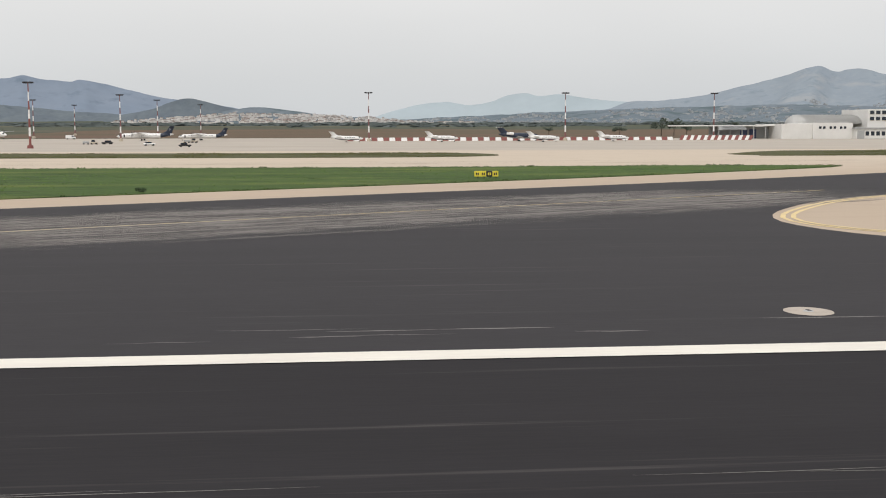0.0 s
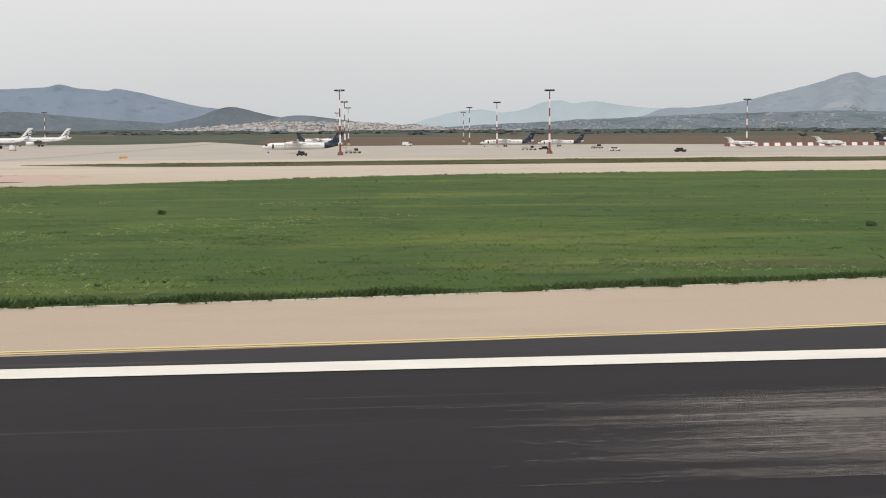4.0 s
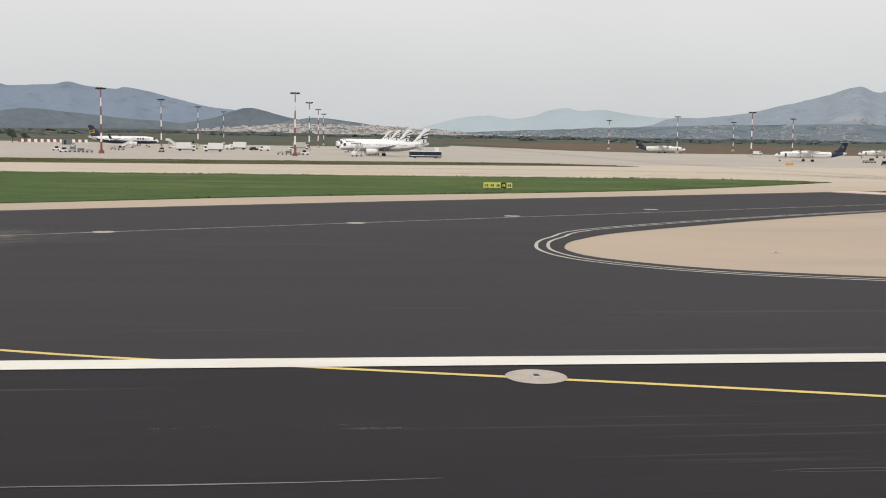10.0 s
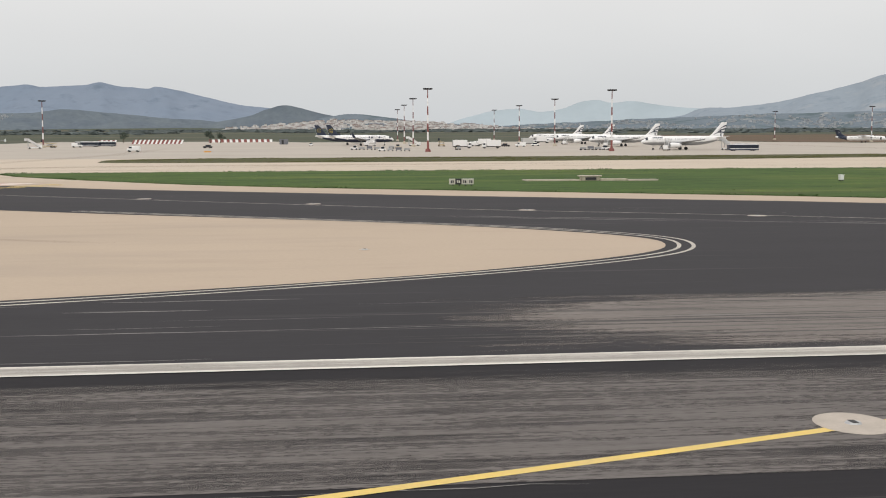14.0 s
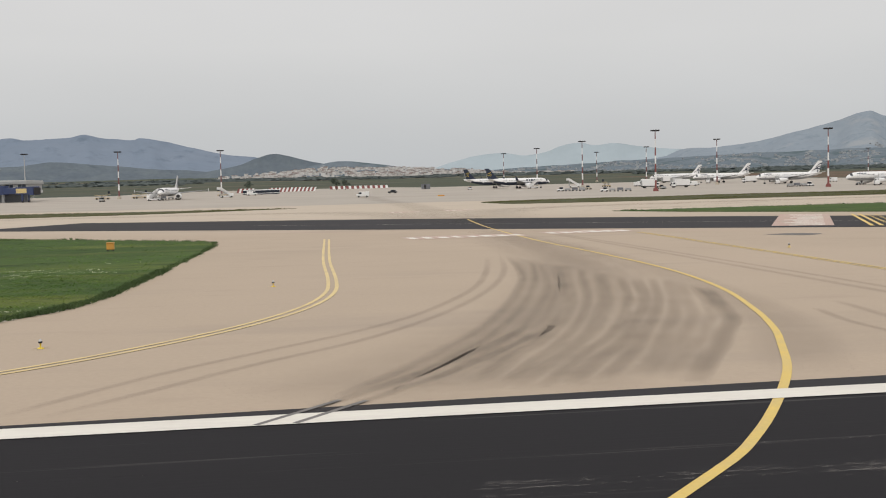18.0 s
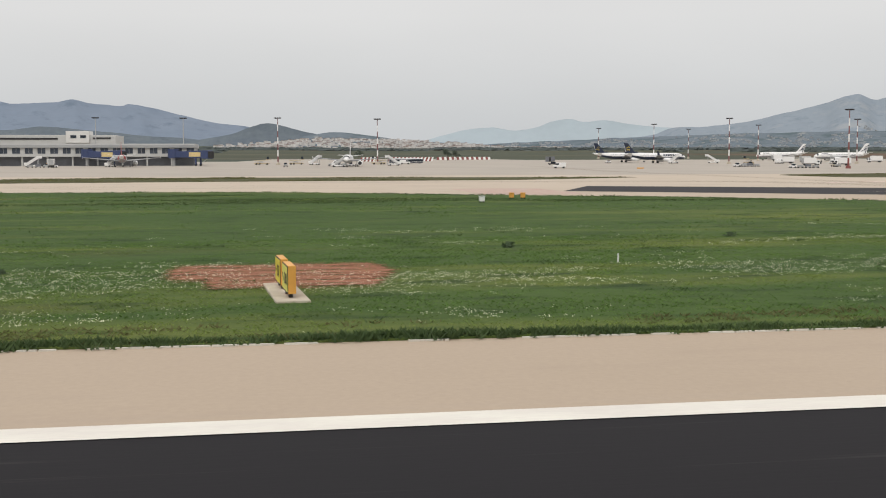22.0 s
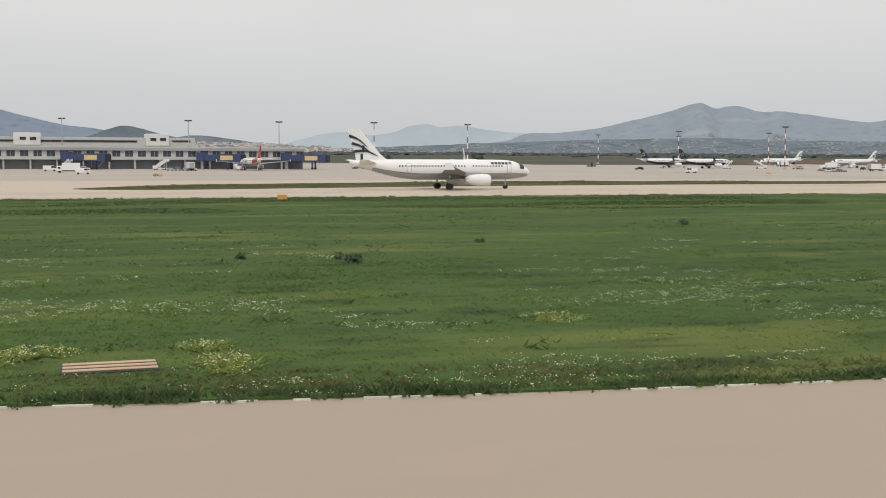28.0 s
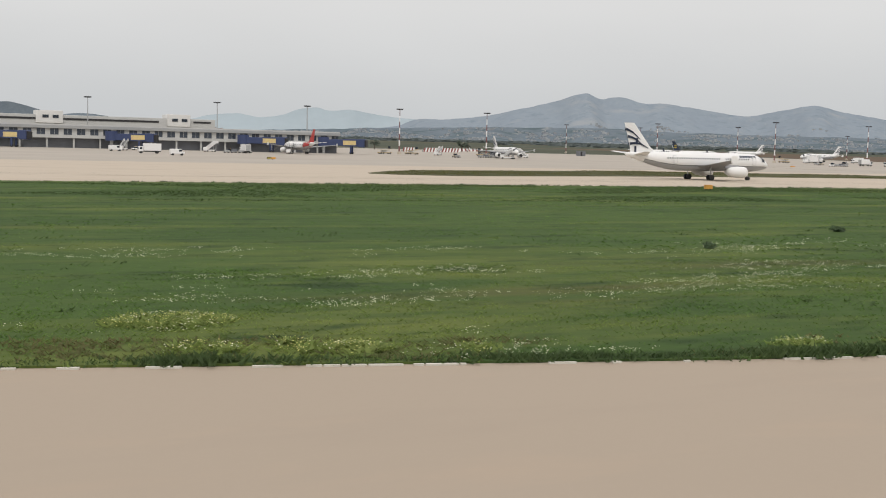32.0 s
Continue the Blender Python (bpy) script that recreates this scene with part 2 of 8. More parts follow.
# patchiness shared by turf and blades: pale flushes, dry brown bands, dark damp patches
TURF = [(0.13, 0.50, 0.66, (0.112, 0.140, 0.037), (0.25, 1, 1)), (0.11, 0.60, 0.76, (0.080, 0.076, 0.035), (0.16, 1, 1)),
        (0.55, 0.52, 0.68, (0.031, 0.056, 0.019), (0.35, 1, 1)), (1.3, 0.60, 0.78, (0.092, 0.128, 0.036), (0.4, 1, 1))]
M = {
    # darker from x -440 to -480 onwards
    "asphalt": material("asphalt", (0.0228, 0.0217, 0.0240), 0.88, vary=0.12, scale=0.35, fine=9, bump=0.15, stretch=(0.12, 1, 1), tint=(0.0190, 0.0181, 0.0201), spec=0.15, toned=(("X", (-440, -480), (0.0165, 0.0160, 0.0180)),),
                        spots=[(2.2, 0.60, 0.78, (0.085, 0.08, 0.078), (0.02, 1.2, 1))]),
    "asphalt_exit": material("exit_asphalt", (0.0320, 0.0306, 0.0335), 0.86, vary=0.12, scale=0.25, fine=7, bump=0.15, stretch=(0.2, 1, 1), tint=(0.0270, 0.0260, 0.0285), spec=0.2,
                             spots=[(1.6, 0.60, 0.76, (0.072, 0.068, 0.067), (0.03, 1.0, 1))]),
    "asphalt_old": material("asphalt_worn", (0.105, 0.097, 0.09), 0.85, vary=0.2, scale=0.5, fine=7, bump=0.2, stretch=(0.05, 1.6, 1), tint=(0.06, 0.056, 0.054), spec=0.3,
                            spots=[(1.4, 0.5, 0.6, (0.034, 0.033, 0.033), (0.012, 1.3, 1)), (5.0, 0.58, 0.7, (0.17, 0.16, 0.148), (0.05, 2.0, 1))]),
    # darker from x -600 to -640 onwards, lighter from y 80 to 135 onwards
    "concrete": material("concrete_paving", (0.432, 0.352, 0.270), 0.85, vary=0.05, scale=0.05, fine=6, bump=0.08, tint=(0.405, 0.331, 0.252), spec=0.25,
                         spots=[(0.12, 0.55, 0.85, (0.33, 0.275, 0.22), (0.25, 1, 1)), (0.45, 0.56, 0.75, (0.385, 0.312, 0.24), (0.35, 1, 1)), (9.0, 0.62, 0.75, (0.36, 0.295, 0.23), (1, 1, 1))], toned=(("X", (-600, -640), (0.357, 0.298, 0.234)), ("Y", (80, 135), (0.50, 0.435, 0.35)))),
    "apron": material("apron_concrete", (0.41, 0.372, 0.322), 0.85, vary=0.05, scale=0.03, fine=2, bump=0.05, tint=(0.37, 0.338, 0.292), spec=0.25,
                      spots=[(0.05, 0.55, 0.8, (0.33, 0.29, 0.245), (0.3, 1, 1))]),
    "white_paint": material("white_marking_paint", (0.73, 0.715, 0.635), 0.6, vary=0.06, scale=1.2, fine=20, bump=0.05, stretch=(0.3, 1, 1), tint=(0.66, 0.63, 0.57)),
    "yellow_paint": material("yellow_marking_paint", (0.68, 0.49, 0.11), 0.6, vary=0.1, scale=1.0, fine=15, tint=(0.60, 0.45, 0.15)),
    "pale_yellow": material("faded_yellow_paint", (0.68, 0.54, 0.24), 0.65, vary=0.1, scale=0.8, fine=12, tint=(0.58, 0.46, 0.24)),
    "red_paint": material("faded_red_marking", (0.43, 0.27, 0.22), 0.7, vary=0.2, scale=0.5, fine=5, tint=(0.46, 0.36, 0.295), spots=[(0.5, 0.5, 0.62, (0.40, 0.33, 0.265), (0.4, 1, 1))]),
    "grass": material("meadow_grass", (0.062, 0.104, 0.027), 0.9, vary=0.2, scale=0.07, fine=2.5, bump=0.6, stretch=(0.5, 1, 1), tint=(0.047, 0.084, 0.023), spec=0.1, spots=TURF),
    "dry_grass": material("dry_verge_grass", (0.088, 0.083, 0.042), 0.9, vary=0.25, scale=0.3, fine=3, bump=0.4, tint=(0.065, 0.075, 0.03), spec=0.1),
    "field": material("plain", (0.085, 0.09, 0.062), 0.95, vary=0.2, scale=0.006, fine=0.05, bump=0, stretch=(0.5, 1, 1), tint=(0.07, 0.088, 0.07), spec=0.05,
                      spots=[(0.004, 0.52, 0.62, (0.15, 0.125, 0.095), (0.3, 1, 1)), (0.02, 0.6, 0.75, (0.07, 0.085, 0.06), (0.3, 1, 1))]),
    "brown_field": material("ploughed_field", (0.135, 0.09, 0.065), 0.95, vary=0.2, scale=0.02, fine=0.4, bump=0, stretch=(0.3, 1, 1), tint=(0.10, 0.085, 0.055), spec=0.1),
    "earth": material("red_earth", (0.30, 0.135, 0.075), 0.95, vary=0.2, scale=0.8, fine=6, bump=0.4, tint=(0.20, 0.10, 0.055)),
    "pit": material("pale_concrete", (0.52, 0.47, 0.38), 0.85, vary=0.1, scale=1.2, fine=12, tint=(0.42, 0.37, 0.29)),
    "tan_cover": material("tan_concrete_cover", (0.50, 0.36, 0.24), 0.85, vary=0.12, scale=1.2, fine=12, tint=(0.45, 0.33, 0.22)),
    "ring": material("light_base_concrete", (0.44, 0.39, 0.335), 0.85, vary=0.1, scale=2, fine=15, tint=(0.37, 0.33, 0.28)),
    # ranges: distance haze is painted into these blue-grey base colours
    "mountain": material("far_mountain_hazed", (0.188, 0.232, 0.292), 1.0, vary=0.06, scale=0.004, fine=0.02, bump=0, tint=(0.205, 0.247, 0.305), spec=0, spots=[(0.012, 0.55, 0.75, (0.14, 0.18, 0.23), (1, 1, 0.4))]),
    "mountain_far": material("farthest_mountain_hazed", (0.375, 0.44, 0.475), 1.0, vary=0.04, scale=0.003, fine=0.02, bump=0, spec=0),
    "mountain_right": material("bare_mountain_hazed", (0.238, 0.280, 0.322), 1.0, vary=0.07, scale=0.004, fine=0.02, bump=0, tint=(0.250, 0.292, 0.330), spec=0,
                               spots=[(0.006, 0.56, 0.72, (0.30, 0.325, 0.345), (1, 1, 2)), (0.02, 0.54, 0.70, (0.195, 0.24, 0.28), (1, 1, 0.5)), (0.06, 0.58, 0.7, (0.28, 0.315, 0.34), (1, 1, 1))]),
    # hills and town slope: woods and scrub tinted bluish for haze
    "hill": material("wooded_hill_hazed", (0.12, 0.145, 0.17), 1.0, vary=0.15, scale=0.01, fine=0.05, bump=0, tint=(0.145, 0.172, 0.19), spec=0, spots=[(0.03, 0.6, 0.7, (0.10, 0.125, 0.145), (1, 1, 0.6))]),
    "foothill": material("foothill_scrub_hazed", (0.168, 0.20, 0.228), 1.0, vary=0.12, scale=0.008, fine=0.05, bump=0, tint=(0.142, 0.175, 0.20), spec=0,
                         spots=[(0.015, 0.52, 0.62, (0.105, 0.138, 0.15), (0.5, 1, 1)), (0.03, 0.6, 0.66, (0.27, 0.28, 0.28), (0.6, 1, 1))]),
    "house": material("pale_house_walls", (0.72, 0.70, 0.67), 0.9, vary=0.15, scale=0.05, fine=0.2, bump=0, tint=(0.50, 0.48, 0.46)),
    "roof_tile": material("clay_roofs", (0.36, 0.29, 0.26), 0.9, vary=0.15, scale=0.05, fine=0.2, bump=0),
    # tree greens paled with painted haze, the far belts bluer still
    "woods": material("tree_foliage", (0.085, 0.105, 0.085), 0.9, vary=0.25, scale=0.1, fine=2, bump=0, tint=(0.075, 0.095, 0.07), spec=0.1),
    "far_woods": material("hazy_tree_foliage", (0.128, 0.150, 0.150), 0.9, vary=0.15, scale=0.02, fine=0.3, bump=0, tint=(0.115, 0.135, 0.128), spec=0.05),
    "bark": material("bark", (0.12, 0.09, 0.065), 0.9, vary=0.2, scale=2, fine=20),
    "white": material("white_lacquer", (0.80, 0.80, 0.79), 0.3, vary=0.02, scale=0.4, fine=4, bump=0, spec=0.4),
    "belly": material("light_grey_lacquer", (0.36, 0.37, 0.385), 0.35, vary=0.03, scale=0.4, fine=4, bump=0),
    "navy": material("dark_navy_lacquer", (0.018, 0.028, 0.055), 0.3, vary=0.08, scale=0.5, fine=5, bump=0),
    "yellow": material("yellow_lacquer", (0.75, 0.56, 0.05), 0.45, vary=0.06, scale=0.8, fine=8, bump=0),
    "sign_yellow": material("yellow_sign_panel", (0.80, 0.66, 0.06), 0.5, vary=0.03, scale=1, fine=8, bump=0),
    "sign_lime": material("pale_yellow_sign_panel", (0.78, 0.74, 0.17), 0.5, vary=0.03, scale=1, fine=8, bump=0),
    "orange": material("orange_lacquer", (0.72, 0.36, 0.07), 0.5, vary=0.08, scale=1, fine=8, bump=0),
    "red": material("red_lacquer", (0.45, 0.05, 0.045), 0.5, vary=0.1, scale=0.6, fine=6, bump=0),
    "blue": material("deep_blue_cladding", (0.04, 0.06, 0.145), 0.5, vary=0.08, scale=0.4, fine=5, bump=0),
    "glass": material("dark_glazing", (0.022, 0.03, 0.042), 0.08, vary=0.1, scale=0.3, fine=2, bump=0),
    "metal": material("galvanised_steel", (0.46, 0.47, 0.47), 0.45, 0.6, vary=0.08, scale=1, fine=10),
    "dark": material("dark_rubber_and_steel", (0.03, 0.03, 0.032), 0.7, vary=0.15, scale=1, fine=10),
    "grey_wall": material("pale_grey_cladding", (0.52, 0.525, 0.51), 0.7, vary=0.05, scale=0.2, fine=3, bump=0),
    "white_wall": material("white_render", (0.72, 0.715, 0.69), 0.8, vary=0.05, scale=0.2, fine=4, bump=0.05),
    "roof_grey": material("grey_metal_roof", (0.36, 0.37, 0.37), 0.6, vary=0.05, scale=0.2, fine=3, bump=0),
    "lamp": material("lamp_glass", (0.55, 0.56, 0.56), 0.2, vary=0.05, scale=2, fine=10, bump=0),
    "petal_white": material("white_blossom", (0.52, 0.52, 0.40), 0.8, vary=0.05, scale=2, fine=10, leaf=True, bump=0),
    "petal_yellow": material("yellow_blossom", (0.44, 0.42, 0.15), 0.8, vary=0.1, scale=2, fine=10, leaf=True, bump=0),
    "tuft": material("grass_tufts", (0.066, 0.110, 0.028), 0.9, vary=0.2, scale=0.07, fine=2.5, bump=0, stretch=(0.5, 1, 1), tint=(0.050, 0.088, 0.024), spec=0.1, spots=TURF, leaf=True),
    "mat": material("flowering_clover", (0.118, 0.145, 0.044), 0.85, vary=0.3, scale=0.5, fine=6, leaf=True, bump=0, tint=(0.095, 0.13, 0.034), spec=0.15),
    "tuft_dark": material("weeds", (0.032, 0.052, 0.019), 0.85, vary=0.3, scale=0.3, fine=4, leaf=True, bump=0, tint=(0.042, 0.064, 0.023), spec=0.2),
    # far masts: the fence red with distance haze mixed into its colour
    "mast_red_hazed": material("hazed_dark_red_paint", (0.20, 0.085, 0.085), 0.6, vary=0.1, scale=0.6, fine=6, bump=0),
    "tuft_dry": material("dry_brown_grass", (0.085, 0.078, 0.036), 0.9, vary=0.25, scale=0.3, fine=4, leaf=True, bump=0, tint=(0.06, 0.07, 0.028), spec=0.1),
    "fence_red": material("weathered_red_sheet", (0.24, 0.075, 0.065), 0.6, vary=0.12, scale=0.6, fine=6, bump=0),
    # ground-floor shade put into the wall colour; plain grey on carts and cabin
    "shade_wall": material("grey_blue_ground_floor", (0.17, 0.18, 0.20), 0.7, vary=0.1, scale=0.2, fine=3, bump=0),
    "scuff": material("grey_skid_rubber", (0.20, 0.19, 0.18), 0.8, vary=0.2, scale=0.6, fine=8),
    "faint_yellow": material("worn_yellow_paint", (0.50, 0.40, 0.22), 0.7, vary=0.12, scale=0.6, fine=10, tint=(0.44, 0.36, 0.24)),
    "wing_grey": material("grey_wing_skin", (0.27, 0.28, 0.29), 0.4, vary=0.05, scale=0.4, fine=4, bump=0),
    # terminal panes: dark glazing lifted in colour to imitate haze
    "hazed_glass": material("hazed_glazing", (0.07, 0.085, 0.11), 0.1, vary=0.1, scale=0.3, fine=2, bump=0),
    # pale walls greyed and blued in the colour to show haze
    "far_house": material("distant_house_walls_hazed", (0.42, 0.44, 0.45), 0.9, vary=0.2, scale=0.05, fine=0.2, bump=0, tint=(0.25, 0.27, 0.29)),
    "kerb_white": material("limewashed_kerb", (0.62, 0.60, 0.54), 0.8, vary=0.12, scale=1.5, fine=14, tint=(0.52, 0.49, 0.43)),
    "pale_line": material("worn_whitish_line", (0.50, 0.47, 0.40), 0.7, vary=0.15, scale=0.6, fine=10, tint=(0.36, 0.34, 0.30)),
    "bush": material("dark_bush_leaves", (0.048, 0.084, 0.034), 0.85, vary=0.25, scale=1.5, fine=12, bump=0, tint=(0.055, 0.085, 0.038)),
    "puddle": material("oil_stain", (0.085, 0.07, 0.055), 0.5, vary=0.2, scale=0.5, fine=5),
}


def nodes_of(name, rough=0.85, spec=0.2):
    m = bpy.data.materials.new(name)
    m.use_nodes = True
    n, l = m.node_tree.nodes, m.node_tree.links
    b = n["Principled BSDF"]
    b.inputs["Roughness"].default_value, b.inputs["Specular IOR Level"].default_value = rough, spec

    def noise_of(src, st, det=5):
        mp = n.new("ShaderNodeMapping")
        mp.inputs["Scale"].default_value = st
        l.new(src, mp.inputs[0])
        t = n.new("ShaderNodeTexNoise")
        t.inputs["Scale"].default_value, t.inputs["Detail"].default_value, t.inputs["Roughness"].default_value = 1.0, det, 0.65
        l.new(mp.outputs[0], t.inputs["Vector"])
        return t.outputs["Fac"]

    def op(kind, a, c, clamp=False):
        q = n.new("ShaderNodeMath")
        q.operation, q.use_clamp = kind, clamp
        for i, v in enumerate((a, c)):
            if isinstance(v, float):
                q.inputs[i].default_value = v
            else:
                l.new(v, q.inputs[i])
        return q.outputs[0]

    return m, n, l, b, noise_of, op


def film(name, base, dense, streak, blot=0.25, gain=2.6, near_edge=False, most=1.0):
    """A worn film on paving: streaks and speckle along x that thin out towards the sheet's edges, the paving showing between them.
    near_edge: the film stops sharply at a paving joint on its -y side."""
    m, n, l, b, noise_of, op = nodes_of(name)
    co = n.new("ShaderNodeTexCoord")
    sp = n.new("ShaderNodeSeparateXYZ")
    l.new(co.outputs["Generated"], sp.inputs[0])
    edge = op("MULTIPLY", op("MULTIPLY", op("MULTIPLY", sp.outputs["X"], op("SUBTRACT", 1.0, sp.outputs["X"])), 9.0, True),
              op("MULTIPLY", op("SUBTRACT", 1.0, sp.outputs["Y"]), 3.5, True) if near_edge else op("MULTIPLY", op("MULTIPLY", sp.outputs["Y"], op("SUBTRACT", 1.0, sp.outputs["Y"])), 4.0, True))
    lines = noise_of(co.outputs["Object"], (0.03, streak, 1))
    fine = noise_of(co.outputs["Object"], (0.35, streak * 4, 1), 3)
    speck = noise_of(co.outputs["Object"], (4.0, 15.0, 1), 2)
    blots = noise_of(co.outputs["Object"], (blot, blot * 2, 1))
    a = op("ADD", op("ADD", op("MULTIPLY", lines, 1.5), op("MULTIPLY", fine, 0.9)), op("ADD", op("MULTIPLY", blots, 0.9), op("MULTIPLY", speck, 0.7)))
    r = n.new("ShaderNodeMapRange")
    r.inputs["From Max"].default_value = 0.75
    l.new(edge, r.inputs[0])
    # the edge raises the threshold, so that the film breaks up into patches rather than fading
    a = op("MULTIPLY", op("SUBTRACT", op("SUBTRACT", a, 2.0 - dense), op("MULTIPLY", op("SUBTRACT", 1.0, r.outputs[0]), 0.8)), gain, True)
    l.new(op("MULTIPLY", a, most), b.inputs["Alpha"])
    hs = n.new("ShaderNodeHueSaturation")
    hs.inputs["Color"].default_value = (*base, 1)
    l.new(op("ADD", op("ADD", op("MULTIPLY", fine, 0.7), op("MULTIPLY", speck, 0.7)), 0.3), hs.inputs["Value"])
    l.new(hs.outputs[0], b.inputs["Base Color"])
    return m


M["scrub_film"] = film("scrubbed_grey_film", (0.144, 0.132, 0.124), 0.42, 1.9, 0.1, 1.7, near_edge=True, most=0.9)
M["tan_film"] = film("scrubbed_tan_film", (0.178, 0.159, 0.145), 0.70, 1.1, 0.11, 2.2, most=0.92)
M["earth_film"] = film("bare_earth_film", (0.27, 0.12, 0.068), 0.36, 1.6, 0.45)
M["streak_film"] = film("pale_streak_film", (0.19, 0.18, 0.17), -0.24, 1.1, most=0.8)
M["line_film"] = film("thin_scrubbed_lines", (0.20, 0.187, 0.176), 0.30, 1.5, 0.15, most=0.8)
M["thin_film"] = film("sparse_pale_streaks", (0.16, 0.152, 0.145), -0.48, 1.1, most=0.6)
M["grime"] = film("brown_grime_film", (0.27, 0.225, 0.185), -0.05, 0.25, 0.05, 1.2, most=0.6)
M["stripe_dirt"] = film("grey_dirt_on_paint", (0.24, 0.225, 0.21), 0.7, 2.4, 0.2, 1.3, most=0.5)


def tyre_film(name, base, most):
    """Rubber laid on concrete: full along the middle of its track, thinning to nothing at the sides (the mesh's own fade) and broken up by grain."""
    m, n, l, b, noise_of, op = nodes_of(name)
    co = n.new("ShaderNodeTexCoord")
    at = n.new("ShaderNodeAttribute")
    at.attribute_name = "fade"
    grain = op("ADD", op("MULTIPLY", noise_of(co.outputs["Object"], (0.5, 0.5, 1)), 1.1), op("MULTIPLY", noise_of(co.outputs["Object"], (5, 5, 1), 3), 0.8))
    l.new(op("MULTIPLY", op("MULTIPLY", at.outputs["Fac"], op("SUBTRACT", grain, 0.12)), most, True), b.inputs["Alpha"])
    b.inputs["Base Color"].default_value = (*base, 1)
    return m


M["tyre_faint"] = tyre_film("faint_rubber_on_concrete", (0.17, 0.14, 0.115), 0.13)
M["tyre_mid"] = tyre_film("rubber_on_concrete", (0.15, 0.125, 0.105), 0.17)
M["tyre_dark"] = tyre_film("dark_rubber_on_concrete", (0.11, 0.095, 0.085), 0.42)


# ---- building helpers ----
def link(name, bm, mat, parent=None, label="", smooth=False, kind=""):
    me = bpy.data.meshes.new(name)
    bm.to_mesh(me)
    bm.free()
    if smooth:
        me.shade_smooth()
    me.materials.append(M[mat])
    ob = new(name, me)
    if parent is not None:
        ob.parent = parent
    return tagged(ob, label, kind=kind)


def part(name, bm, mat, parent, label="", smooth=False):
    return link(name, bm, mat, parent, label, smooth)


def empty(name, m, label, category, group="", kind=""):
    ob = new(name)
    ob.empty_display_size = 0.5
    ob.matrix_basis = m
    return tagged(ob, label, category, group, kind)


def box(bm, x0, x1, y0, y1, z0, z1, m=None, bevel=0.0):
    v = [bm.verts.new((x, y, z)) for z in (z0, z1) for y in (y0, y1) for x in (x0, x1)]
    fs = [bm.faces.new([v[i] for i in q]) for q in ((0, 2, 3, 1), (4, 5, 7, 6), (0, 1, 5, 4), (2, 6, 7, 3), (0, 4, 6, 2), (1, 3, 7, 5))]
    if m is not None:
        bmesh.ops.transform(bm, matrix=m, verts=v)
    if bevel:
        bmesh.ops.bevel(bm, geom=list({e for f in fs for e in f.edges}), offset=bevel, segments=1, affect="EDGES", profile=0.7)
    return bm


def boxes(*args, bevel=0.0):
    bm = bmesh.new()
    for a in args:
        box(bm, *a, bevel=bevel)
    return bm


def cyl(bm, r0, r1, h, seg=12, m=None):
    mm = (m or Matrix()) @ Matrix.Translation((0, 0, h / 2))
    bmesh.ops.create_cone(bm, cap_ends=True, segments=seg, radius1=r0, radius2=r1, depth=h, matrix=mm)
    return bm


def tube(stations, seg=20, a0=0.0, a1=2 * math.pi, grow=1.0):
    """A lofted body along x. stations: x, centre z, half width, half height; angles from straight down."""
    bm = bmesh.new()
    full = abs(a1 - a0 - 2 * math.pi) < 1e-6
    rings = []
    for x, zc, ry, rz in stations:
        k = seg if full else seg + 1
        rings.append([bm.verts.new((x, ry * grow * math.sin(a0 + (a1 - a0) * i / seg), zc - rz * grow * math.cos(a0 + (a1 - a0) * i / seg))) for i in range(k)])
    for r, q in zip(rings, rings[1:]):
        for i in range(seg):
            j = (i + 1) % len(r)
            bm.faces.new((r[i], r[j], q[j], q[i]))
    if full:
        bm.faces.new(rings[0])
        bm.faces.new(list(reversed(rings[-1])))
    bmesh.ops.recalc_face_normals(bm, faces=bm.faces)
    return bm


def hull(bm):
    """Close an open vault into a solid."""
    bmesh.ops.convex_hull(bm, input=bm.verts[:])
    return bm


def wing(sections):
    """An aerofoil lofted through sections: leading edge x, trailing edge x, y, z, thickness, axis ('z' thick up or 'y' thick sideways)."""
    bm = bmesh.new()
    prof = ((0, 0), (0.08, 0.7), (0.3, 1), (0.65, 0.65), (1, 0.06), (1, -0.06), (0.65, -0.5), (0.3, -0.75), (0.08, -0.55))
    rings = []
    for xl, xt, y, z, th, ax in sections:
        rings.append([bm.verts.new((xl + (xt - xl) * a, y + (b * th / 2 if ax == "y" else 0), z + (b * th / 2 if ax == "z" else 0))) for a, b in prof])
    for r, q in zip(rings, rings[1:]):
        for i in range(len(prof)):
            j = (i + 1) % len(prof)
            bm.faces.new((r[i], r[j], q[j], q[i]))
    bm.faces.new(rings[0])
    bm.faces.new(list(reversed(rings[-1])))
    bmesh.ops.recalc_face_normals(bm, faces=bm.faces)
    return bm


def gz(x, y):
    """Height of the ground: level round the runway, then rising gently towards the hills."""
    return float(np.interp(y, (300, 560, 1000, 1500, 3600, 4700), (0, 2.1, 7.0, 11.5, 33, 58)))


